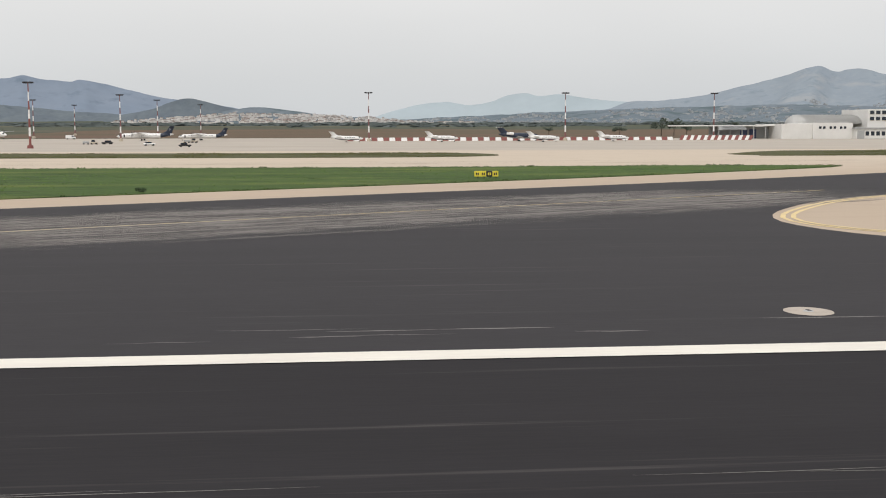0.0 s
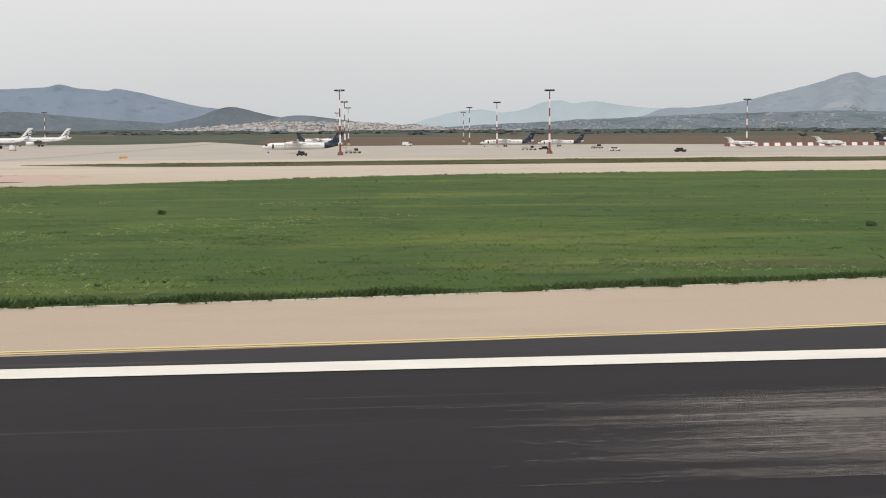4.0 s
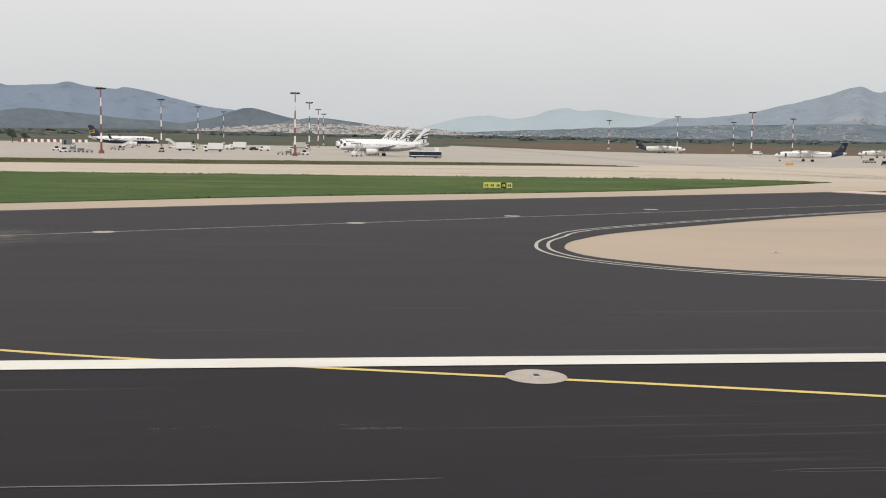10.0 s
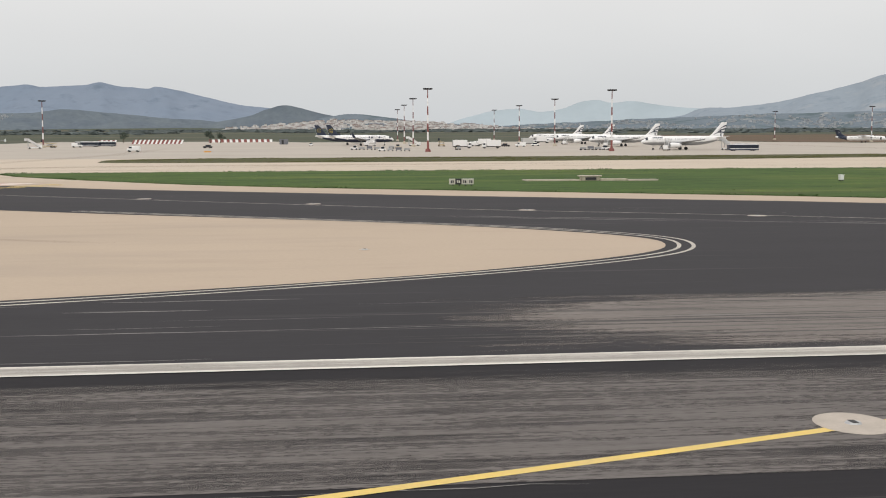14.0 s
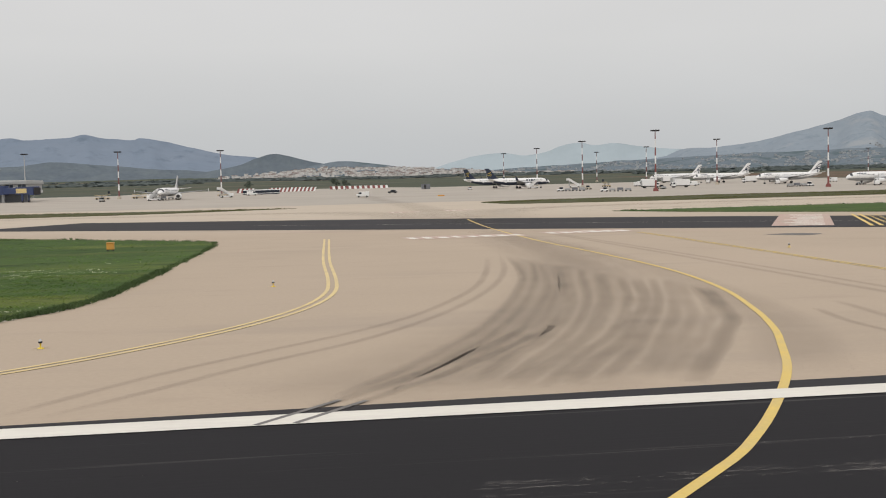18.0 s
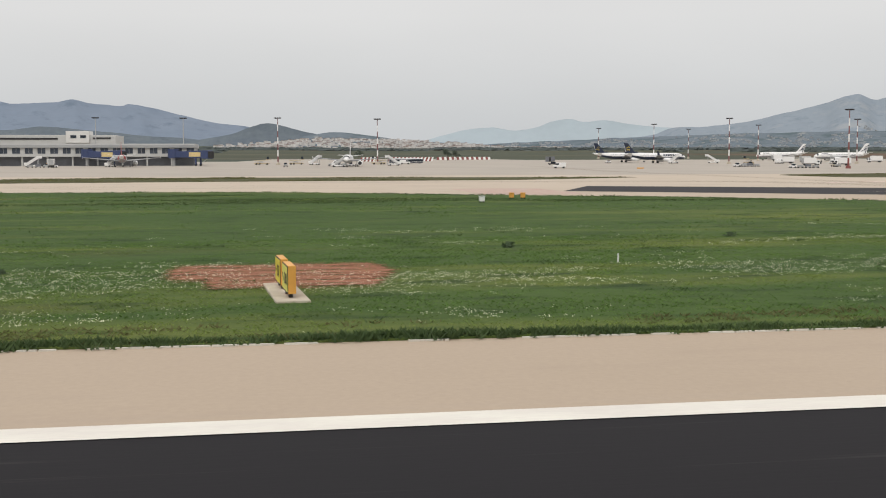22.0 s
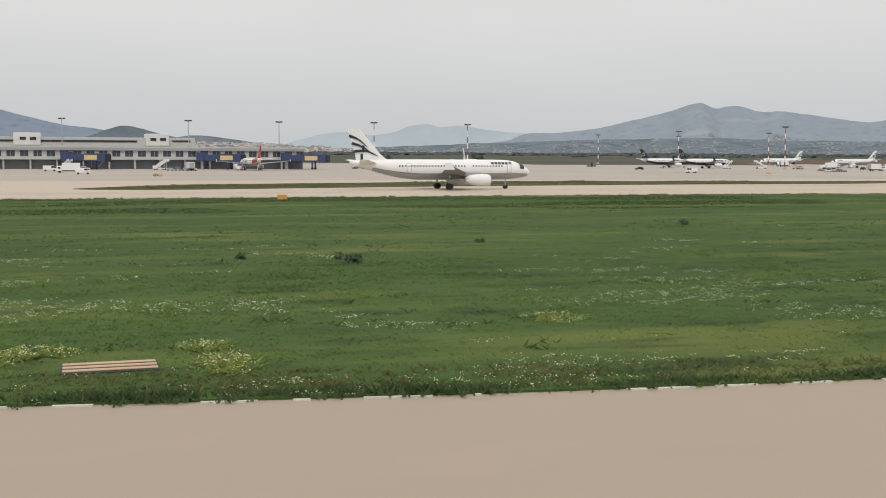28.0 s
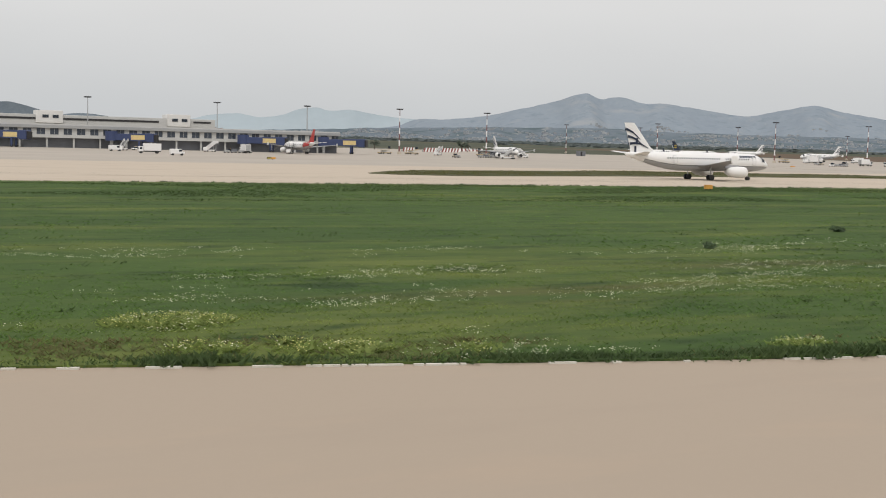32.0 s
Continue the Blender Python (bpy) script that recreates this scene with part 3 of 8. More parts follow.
def sheet(name, pts, z, mat, label, category, kind="structure", parent=None, thick=0.0):
    """A flat paving sheet over an outline, draped where the ground bends."""
    keep = []
    for p in pts:
        if not keep or math.hypot(p[0] - keep[-1][0], p[1] - keep[-1][1]) > 0.12:
            keep.append(p)
    if math.hypot(keep[0][0] - keep[-1][0], keep[0][1] - keep[-1][1]) < 0.12:
        keep.pop()
    bm = bmesh.new()
    vs = [bm.verts.new((x, y, 0)) for x, y in keep]
    for tri in tessellate_polygon([[Vector((x, y, 0)) for x, y in keep]]):
        if len(set(tri)) == 3:
            bm.faces.new([vs[i] for i in tri])
    for yb in (300, 560):
        if min(p[1] for p in pts) < yb < max(p[1] for p in pts):
            bmesh.ops.bisect_plane(bm, geom=bm.verts[:] + bm.edges[:] + bm.faces[:], plane_co=(0, yb, 0), plane_no=(0, 1, 0))
    for v in bm.verts:
        v.co.z = gz(v.co.x, v.co.y) + z
    if thick:
        r = bmesh.ops.extrude_face_region(bm, geom=bm.faces[:])
        for v in r["geom"]:
            if isinstance(v, bmesh.types.BMVert):
                v.co.z -= thick
    bmesh.ops.recalc_face_normals(bm, faces=bm.faces)
    if not thick:
        for f in bm.faces:
            if f.normal.z < 0:
                f.normal_flip()
    ob = link(name, bm, mat, parent)
    if parent is None:
        tagged(ob, label, category, kind=kind)
    return ob


def smooth_line(pts, n=8):
    """Catmull-Rom through plan points."""
    out = []
    p = [pts[0]] + list(pts) + [pts[-1]]
    for i in range(1, len(p) - 2):
        for k in range(n):
            t = k / n
            out.append(tuple(0.5 * (2 * p[i][c] + (p[i + 1][c] - p[i - 1][c]) * t + (2 * p[i - 1][c] - 5 * p[i][c] + 4 * p[i + 1][c] - p[i + 2][c]) * t * t
                                    + (3 * p[i][c] - p[i - 1][c] - 3 * p[i + 1][c] + p[i + 2][c]) * t ** 3) for c in (0, 1)))
    return out + [tuple(pts[-1])]


def stripe(name, pts, width, z, mat, label="", category="marking", offset=0.0, parent=None):
    """A painted line of even width along plan points."""
    bm = bmesh.new()
    prev = None
    for i, (x, y) in enumerate(pts):
        a, b = pts[max(i - 1, 0)], pts[min(i + 1, len(pts) - 1)]
        dx, dy = b[0] - a[0], b[1] - a[1]
        k = math.hypot(dx, dy) or 1
        nx, ny = -dy / k, dx / k
        pair = [bm.verts.new((x + nx * (offset + s * width / 2), y + ny * (offset + s * width / 2), gz(x, y) + z)) for s in (-1, 1)]
        if prev:
            f = bm.faces.new((prev[0], pair[0], pair[1], prev[1]))
        prev = pair
    bmesh.ops.recalc_face_normals(bm, faces=bm.faces)
    for f in bm.faces:
        if f.normal.z < 0:
            f.normal_flip()
    ob = link(name, bm, mat, parent)
    return tagged(ob, label, category, kind="structure") if parent is None else ob


def soft_stripe(name, pts, width, z, mat, label, category="tyre mark", taper=0.12):
    """A track of rubber along plan points, with a fade stored on the mesh: none at its sides and ends, full along the middle."""
    n_, co, fade, fs = len(pts), [], [], []
    for i, (x, y) in enumerate(pts):
        a, b = pts[max(i - 1, 0)], pts[min(i + 1, n_ - 1)]
        dx, dy = b[0] - a[0], b[1] - a[1]
        k = math.hypot(dx, dy) or 1
        end = min(1.0, min(i, n_ - 1 - i) / (taper * n_))
        for o, v in ((-1, 0), (-0.45, 0.8), (0, 1), (0.45, 0.8), (1, 0)):
            co.append((x - dy / k * o * width / 2, y + dx / k * o * width / 2, gz(x, y) + z))
            fade.append(v * end)
        if i:
            fs += [(5 * i - 5 + j, 5 * i - 4 + j, 5 * i + 1 + j, 5 * i + j) for j in range(4)]
    me = bpy.data.meshes.new(name)
    me.from_pydata(co, [], fs)
    me.attributes.new("fade", "FLOAT", "POINT").data.foreach_set("value", fade)
    me.update()
    if me.polygons[0].normal.z < 0:
        me.flip_normals()
    me.materials.append(M[mat])
    return tagged(new(name, me), label, category, kind="structure")


# ---- ground: one sheet to the horizon ----
def ground_sheet():
    xs = list(range(-6500, 6501, 250))
    ys = [-5000, -2500, -1000, -300, 0, 150, 300, 430, 560, 700, 850, 1000, 1250, 1500, 1900, 2300, 2700, 3100, 3600, 4100, 4900]
    bm = bmesh.new()
    grid = []
    for y in ys:
        row = []
        for x in xs:
            z = gz(x, y)
            if y > 800 and not (-420 < x < 60 and y < 1450):
                z += (noise.noise((x / 700, y / 700, 3.1)) * 0.0022 + noise.noise((x / 260, y / 300, 7.7)) * 0.0010) * (y - 700)
            row.append(bm.verts.new((x, y, z)))
        grid.append(row)
    for a, b in zip(grid, grid[1:]):
        for i in range(len(xs) - 1):
            bm.faces.new((a[i], a[i + 1], b[i + 1], b[i]))
    return tagged(link("ground", bm, "field"), "wide olive and brown plain running out to the hills", "ground", kind="structure")


ground_sheet()

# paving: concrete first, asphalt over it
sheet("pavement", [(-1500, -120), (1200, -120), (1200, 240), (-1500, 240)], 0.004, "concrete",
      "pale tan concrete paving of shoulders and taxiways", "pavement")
sheet("apron", [(-1500, 239), (1200, 239), (1200, 440), (330, 440), (330, 468), (40, 468), (0, 505), (-150, 505), (-178, 545), (-194, 600), (-184, 1300), (-220, 1300),
                (-226, 700), (-236, 640), (-266, 600), (-420, 600), (-440, 645), (-560, 650), (-580, 560), (-1500, 560)], 0.008, "apron", "pale grey-tan concrete aircraft apron", "apron")
sheet("runway", [(-1500, -60), (1200, -60), (1200, 0.46), (-1500, 0.46)], 0.008, "asphalt", "dark asphalt runway with grey scuffed streaks", "runway")
KINK = (-357, 34.2)
EXIT_A = smooth_line([(-165, 0.8), (-132, 2.8), (-108, 6.4), (-82, 13.2), (-50, 24.0), (-13, 44), (34, 71.5), (60, 88.8)], 5)
sheet("exit_taxiway_1", [(-165, 0.40), *EXIT_A, (120, 125), (120, 97), *smooth_line([(75, 71), (42, 51.4), (30, 39), (26, 28), (31, 18), (48, 10.5), (90, 3.5), (130, 0.40)], 5)], 0.012, "asphalt_exit",
      "dark asphalt exit taxiway with grey streaks along its curve", "taxiway")
ISLE_B = smooth_line([(-173, 102), (-190, 89.3), (-206, 80.5), (-228, 72.5), (-254, 66), (-281, 49.8), (-299.5, 34.8), (-304.6, 29), (-306.4, 25), (-306.6, 22), (-305.6, 19.4), (-302.8, 16.4), (-297.8, 14.0), (-288, 10.2), (-276, 7.2), (-262, 4.5), (-248, 2.6), (-236, 1.65), (-229, 1.72), (-222, 1.2), (-208, 0.78), (-194, 0.50), (-188, 0.40)], 4)
ISLE_C = smooth_line([(-525, 0.40), (-513, 0.56), (-502, 0.78), (-490, 1.2), (-482, 1.4), (-473, 1.8), (-463, 2.2), (-453, 3.0), (-436, 5.8), (-421, 9.6), (-410.4, 13.3), (-404.0, 16.8), (-400.4, 19.8), (-399.0, 22.8), (-399.2, 25.6), (-401.3, 28.8), (-405.0, 32.4), (-411.6, 37.2), (-427.6, 46.9), (-455, 65), (-487, 86), (-508, 100), (-534, 117)], 4)
sheet("exit_taxiway_2", [(-173, 102), (-181, 128), (-207, 115.5), (-236, 100.3), (-263, 88), (-290, 73), (-312, 61), (-336, 46.5), KINK,
                         (-381, 50.5), (-403, 62), (-430, 78), (-451, 96), (-486, 120), (-524, 140), (-534, 117),
                         *reversed(ISLE_C), *reversed(ISLE_B)], 0.012, "asphalt_exit",
      "dark asphalt forked exit taxiways meeting the runway", "taxiway")

# worn and streaked asphalt where wheels scrub
def scuffs(name, x0, x1, y0, y1, n_, seed, mats=("asphalt_old",), wide=0.22, long_=14, slope=0.0):
    rng = random.Random(seed)
    bm = bmesh.new()
    for i in range(n_):
        u = rng.random()
        x, y = x0 + (x1 - x0) * u, y0 + (y1 - y0) * min(max(rng.gauss(0.5, 0.25), 0), 1) + slope * (x1 - x0) * (u - 0.5)
        l_, w = long_ * rng.uniform(0.25, 1.0), wide * rng.uniform(0.25, 1.0)
        pts = []
        for k in range(5):
            v = k / 4
            pts.append((x + (v - 0.5) * l_, y + slope * (v - 0.5) * l_ + 0.05 * rng.uniform(-1, 1), w * math.sin(math.pi * min(max(v, 0.06), 0.94)) / 2))
        zz = 0.0145 + 0.00002 * (i % 60)
        prev = None
        for px_, py_, hw in pts:
            pr = (bm.verts.new((px_, py_ - hw, zz)), bm.verts.new((px_, py_ + hw, zz)))
            if prev:
                bm.faces.new((prev[0], pr[0], pr[1], prev[1]))
            prev = pr
    ob = link(name, bm, mats[0])
    return tagged(ob, "grey scuffed streaks worn into dark asphalt", "asphalt", kind="stuff")


def film_sheet(name, x0, x1, y0, y1, mat, label, slope=0.0, z=0.0142, category="asphalt"):
    """A rectangle of worn film lying along the paving, turned by its slope."""
    bm = bmesh.new()
    a = math.atan(slope)
    cx, cy, hx, hy = (x0 + x1) / 2, (y0 + y1) / 2, (x1 - x0) / 2 / math.cos(a), (y1 - y0) / 2
    n_ = 6
    rows = [[bm.verts.new((-hx + 2 * hx * i / n_, s * hy, 0)) for i in range(n_ + 1)] for s in (-1, 1)]
    for i in range(n_):
        bm.faces.new((rows[0][i], rows[0][i + 1], rows[1][i + 1], rows[1][i]))
    ob = link(name, bm, mat)
    ob.matrix_basis = pose(cx, cy, z, rz=math.degrees(a))
    return tagged(ob, label, category, kind="structure")


WORN = "worn grey-brown scrubbed asphalt with fine streaks"
film_sheet("worn_asphalt_1", -140, -52, -7.6, -2.0, "scrub_film", WORN)
film_sheet("worn_asphalt_2", -79, -36, 0.55, 7.6, "tan_film", WORN, z=0.0143)
film_sheet("worn_asphalt_3", -468, -376, -7.6, -0.5, "scrub_film", WORN)
film_sheet("stripe_dirt_1", -435, -372, -0.43, 0.43, "stripe_dirt", "grey rubber dirt smeared along the white stripe", z=0.0275, category="stain")
film_sheet("stripe_dirt_2", -84, -52, -0.43, 0.43, "stripe_dirt", "grey rubber dirt smeared along the white stripe", z=0.0275, category="stain")
film_sheet("worn_asphalt_14", -350, -310, -6.5, -2.5, "streak_film", "pale streaks scrubbed into dark asphalt", z=0.0145)
film_sheet("worn_asphalt_15", -374, -340, -5.0, -1.5, "streak_film", "pale streaks scrubbed into dark asphalt", z=0.0152)
film_sheet("worn_asphalt_12", -62, 45, 17.5, 41.0, "line_film", WORN, slope=0.54, z=0.0150)
film_sheet("worn_asphalt_13", -395, -325, 8.0, 20.0, "line_film", WORN, slope=0.5, z=0.0151)
film_sheet("worn_asphalt_4", -410, -354, 0.55, 8.6, "tan_film", WORN, z=0.0143)
film_sheet("worn_asphalt_5", -395, -325, 8, 28, "streak_film", "pale streaks scrubbed into dark asphalt", z=0.0144)
film_sheet("worn_asphalt_6", -54, 70, 27.1, 51.1, "streak_film", "pale streaks scrubbed along the exit curve", slope=0.46, z=0.0145)
film_sheet("worn_asphalt_7", -345, -235, 46.5, 57.5, "streak_film", "pale streaks scrubbed along the exit curve", slope=0.577, z=0.0146)
film_sheet("worn_asphalt_8", -490, -372, 60, 71, "streak_film", "pale streaks scrubbed along the exit curve", slope=-0.657, z=0.0147)
film_sheet("worn_asphalt_9", -345, 40, -13, -7.8, "thin_film", "thin pale streaks along the runway asphalt", z=0.0148)
film_sheet("worn_asphalt_10", -760, -440, -13, -8, "thin_film", "thin pale streaks along the runway asphalt", z=0.0149)
film_sheet("worn_asphalt_11", -512, -476, -8, -2.0, "streak_film", "white scrubbed streaks along the runway asphalt", z=0.0146)
film_sheet("grime_4", -500, -200, 128, 172, "grime", "brown grime along the parallel taxiway", z=0.0075, category="stain")
film_sheet("grime_5", -900, -520, 128, 164, "grime", "brown grime along the parallel taxiway", z=0.0076, category="stain")
film_sheet("grime_6", -200, 120, 122, 150, "grime", "brown grime along the parallel taxiway", z=0.0077, category="stain")
scuffs("scuff_streaks", -50, 20, 0.8, 5, 26, 16, ("scuff",), wide=0.12, long_=4)
scuffs("scuff_streaks", -408, -345, 0.9, 8.0, 140, 7, wide=0.16)
scuffs("scuff_streaks", -404, -376, 32.2, 34.6, 26, 19, ("scuff",), wide=0.22, long_=8, slope=-0.42)
scuffs("scuff_streaks", -75, 60, 27, 33, 90, 5, wide=0.35, long_=22, slope=0.42)
scuffs("scuff_streaks", -430, 30, -7.9, -7.6, 90, 12, ("scuff",), wide=0.05, long_=7)
scuffs("scuff_streaks", -440, -330, 0.8, 10, 60, 13, ("scuff",), wide=0.12, long_=9)
scuffs("scuff_streaks", -370, -335, 15, 40, 30, 9, wide=0.3, long_=16, slope=0.4)

# grass
GRASS = {
    "grass_1": [(-203.9, 24), (-202.6, 18), (-198.8, 13.1), (-192.6, 9.6), (-185, 8.4), (-173, 8.0), (-150, 8.3), (-132, 10.2), (-120, 12.2), (-105, 15.3), (-83, 21.5), (-67, 26), (-43, 37), (-16, 53),
                (14, 71.7), (39, 88.7), (66, 111), (47, 116), (12, 114.5), (-52, 117), (-110, 116), (-134, 110.5), (-164, 91.5), (-186, 78.5), (-199, 69.5), (-205.2, 60), (-206, 47), (-205, 34)],
    "grass_2": [(-250, 118), (-284, 86), (-318, 68), (-338, 54), (-357, 43), (-380, 58), (-415, 79), (-432, 95), (-450, 120), (-440, 128), (-330, 128), (-262, 127)],
    "grass_3": [(-503.7, 26.5), (-504.5, 21.7), (-506.4, 17.6), (-508.8, 14.2), (-511.2, 12.2), (-514.4, 10.5), (-520, 9.0), (-526, 8.2), (-537, 7.9), (-559, 7.8), (-594, 8.2), (-611, 8.5), (-629, 9.2), (-646, 10.1), (-660, 10.9), (-672, 12.2), (-688, 15.0), (-702, 17.4), (-717, 20.3), (-732, 23.2), (-760, 31.4), (-830, 58), (-930, 112),
                (-940, 121), (-735, 121), (-610, 123), (-584, 122), (-566, 117), (-545, 104), (-528, 94), (-512, 80), (-505, 73.5), (-502, 68.5), (-502.1, 55), (-502.9, 40)],
    "verge_1": [(-198, 192), (-170, 172), (-132, 171), (-52, 174), (-13, 170), (20, 170), (34, 182), (27, 206), (-18, 212), (-67, 216), (-112, 212), (-160, 203)],
    "verge_2": [(77, 184), (80, 172), (100, 168), (300, 165), (300, 220), (124, 219), (96, 212)],
    "verge_3": [(-246, 217), (-264, 219), (-300, 207), (-339, 196), (-393, 188), (-444, 191), (-454, 202), (-448, 230), (-394, 238), (-327, 244), (-275, 252), (-250, 236)],
    "verge_4": [(-494, 205), (-524, 186), (-562, 184), (-590, 181), (-622, 175), (-645, 168), (-667, 161.5), (-678, 166), (-677, 174), (-660, 195), (-625, 209), (-600, 218), (-570, 219), (-530, 213)],
}
for k, p in GRASS.items():
    sheet(k, smooth_line(p + [p[0]], 4), 0.05 if k[0] == "g" else 0.06, "grass" if k[0] == "g" else "dry_grass",
          "green meadow grass between the pavements" if k[0] == "g" else "narrow strip of dry olive verge grass", "grass", thick=0.06)
sheet("brown_field", [(-170, 540), (-120, 510), (5, 510), (45, 472), (330, 472), (330, 445), (1100, 445), (1300, 1000), (-195, 1000), (-190, 640)], 0.06, "brown_field", "dark brown scrubby field behind the apron", "field")

# ---- runway and taxiway markings ----
stripe("edge_stripe", [(-1500 + 60 * i, 0) for i in range(46)], 0.88, 0.0235, "white_paint", "broad white runway edge stripe")


for x, y, a, ln in ((-180, 0, 0.1, 3), (-345, 0, -0.12, 5), (-362, 0, 0.16, 5), (-385, 0, 0.2, 6), (-395, 0.05, 0.18, 5)):
    stripe("skid_mark", [(x - ln / 2, y - a * ln / 2), (x, y + 0.05), (x + ln / 2, y + a * ln / 2)], 0.11, 0.0262, "scuff", "thin grey skid mark across the white stripe", "tyre mark")


def double_line(name, pts, gap=0.30, w=0.15, mat="pale_yellow", z=0.0172):
    for s in (-1, 1):
        stripe(name, pts, w, z, mat, "pair of faded yellow taxiway edge lines", offset=s * gap / 2)


double_line("yellow_edge_line", smooth_line([(-165, 1.6), (-132, 2.9), (-109, 6.4), (-90, 10.6)], 5), 0.22, 0.14)
double_line("yellow_edge_line", smooth_line([(52, 10.0), (35, 17), (27, 28), (31, 39), (43, 51.2), (75, 70.5)], 5), 0.5, 0.25)
double_line("yellow_edge_line", smooth_line([(-211.6, 57), (-212.6, 32.5), (-212.8, 23.0), (-212.5, 18.6), (-211.4, 15.2), (-209.3, 11.4), (-206.6, 8.0), (-202.5, 4.5), (-197.9, 1.95), (-193.5, 0.95), (-188, 0.68)], 6), 0.34, 0.15, "yellow_paint")
double_line("yellow_edge_line", [(-235.5, 58.6), (-236, 33), (-236.8, 1.6)], 0.36, 0.14, "pale_yellow")
sheet("asphalt_patch", [(-237.45, 2.2), (-237.05, 2.15), (-237.1, 3.6), (-237.5, 3.7)], 0.0095, "asphalt", "small dark asphalt patch in the concrete", "asphalt")
double_line("yellow_edge_line", smooth_line([(-236.8, 1.7), (-262, 4.2), (-288, 9.7), (-298.3, 13.1), (-303.5, 15.5), (-306.5, 18.8), (-307.5, 21.9), (-307.3, 25.3), (-305.8, 29.5), (-301.2, 36.2), (-282, 50.6), (-254, 66.2), (-228, 72.7)], 5), 0.5, 0.15, "pale_line")
double_line("yellow_edge_line", smooth_line([(-472.0, 1.5), (-453, 3.1), (-436, 5.4), (-420.5, 9.0), (-409.6, 13.0), (-403.4, 16.3), (-399.7, 19.4), (-398.2, 22.7), (-398.4, 25.8), (-400.7, 29.2), (-404.5, 32.8), (-411.2, 37.5), (-427, 47.8)], 5), 0.55, 0.16, "pale_line")
double_line("yellow_edge_line", [(-468.8, 66), (-471.7, 1.5)], 0.32, 0.13, "yellow_paint")
double_line("yellow_edge_line", smooth_line([(-493.3, 69.9), (-494.3, 45), (-494.6, 30.6), (-495.0, 24.0), (-496.1, 18.9), (-498.0, 14.4), (-500.5, 10.5), (-503.1, 7.4), (-507.1, 4.0), (-510.2, 2.4), (-512.7, 1.66), (-514.9, 1.15), (-517, 0.75)], 6), 0.36, 0.16, "pale_yellow")
TURN_OFF = [(-600, 0.30), (-604, 0.42), (-607, 0.47), (-610, 0.62), (-614, 0.86), (-617, 1.02), (-623, 1.27), (-630, 1.52), (-645, 2.2), (-670, 3.6), (-710, 7.0), (-760, 14)]
sheet("turn_off_asphalt", [*smooth_line(TURN_OFF[1:], 4), (-760, 0.40), (-604, 0.40)], 0.0122, "asphalt", "dark asphalt widening where the turn-off begins", "asphalt")
double_line("yellow_edge_line", [(x, y - 0.1) for x, y in smooth_line(TURN_OFF, 4)], 0.34, 0.13, "yellow_paint", 0.0175)
stripe("yellow_centre_line", smooth_line([(-225.3, 102), (-226, 71), (-226.6, 40), (-227.0, 23.5), (-225.7, 14.4), (-223.3, 7), (-221.0, 0.9), (-219.0, -3.5), (-216.7, -6.3), (-214, -8.8), (-205, -13)], 6), 0.2, 0.0175, "yellow_paint", "yellow taxiway lead-off line")
stripe("yellow_centre_line", smooth_line([(-475.5, 109), (-477.6, 85), (-478.8, 59), (-478.8, 42.7), (-479.1, 30.3), (-480.3, 20.7), (-482.0, 13.6), (-483.4, 9.0), (-484.6, 5.9), (-485.9, 2.8), (-487.4, -0.1), (-489.1, -3.0), (-490.7, -5.2), (-494, -8.6), (-500, -12.5)], 5), 0.2, 0.0175, "yellow_paint", "yellow taxiway lead-off line")
stripe("yellow_centre_line", smooth_line([(-78, -5.4), (-71.5, -2.6), (-65, -0.3), (-58.5, 2.0), (-50, 5.2), (-46, 7.2)], 5), 0.2, 0.0175, "yellow_paint", "yellow lead-off line onto the exit")
stripe("yellow_centre_line", smooth_line([(-46, 7.2), (-42.3, 9.6), (-37.3, 12.5), (-27.8, 18.2), (-18.7, 23.2), (-8.6, 28.7), (10, 39.5), (40, 57)], 5), 0.13, 0.0175, "pale_yellow", "faded yellow exit centre line")
stripe("yellow_centre_line", smooth_line([(-352, 15.2), (-340, 9.6), (-328, 3.9), (-322, 1.1), (-316.5, -0.6), (-307, -3.55), (-295, -8)], 5), 0.18, 0.0175, "yellow_paint", "yellow lead-off line onto the exit")
stripe("yellow_centre_line", smooth_line([(-352, 17.5), (-338, 24.8), (-307, 42.8), (-270, 64), (-230, 87)], 5), 0.13, 0.0170, "pale_line", "faded whitish exit centre line")
stripe("yellow_centre_line", smooth_line([(-419.6, -10), (-404.6, -5.4), (-392, -1.2), (-384, 2.2)], 5), 0.2, 0.0178, "yellow_paint", "yellow lead-off line onto the exit")
stripe("yellow_centre_line", smooth_line([(-384, 2.2), (-377, 5.4), (-368.6, 10.0), (-361, 13.6), (-352, 17.5)], 5), 0.15, 0.0175, "pale_yellow", "yellow lead-off line onto the exit")
stripe("yellow_centre_line", smooth_line([(-352, 16.6), (-361.5, 21.3), (-369, 25.2), (-389, 37.9), (-409, 49), (-450, 78), (-500, 108)], 5), 0.13, 0.0170, "pale_line", "faded whitish exit centre line")
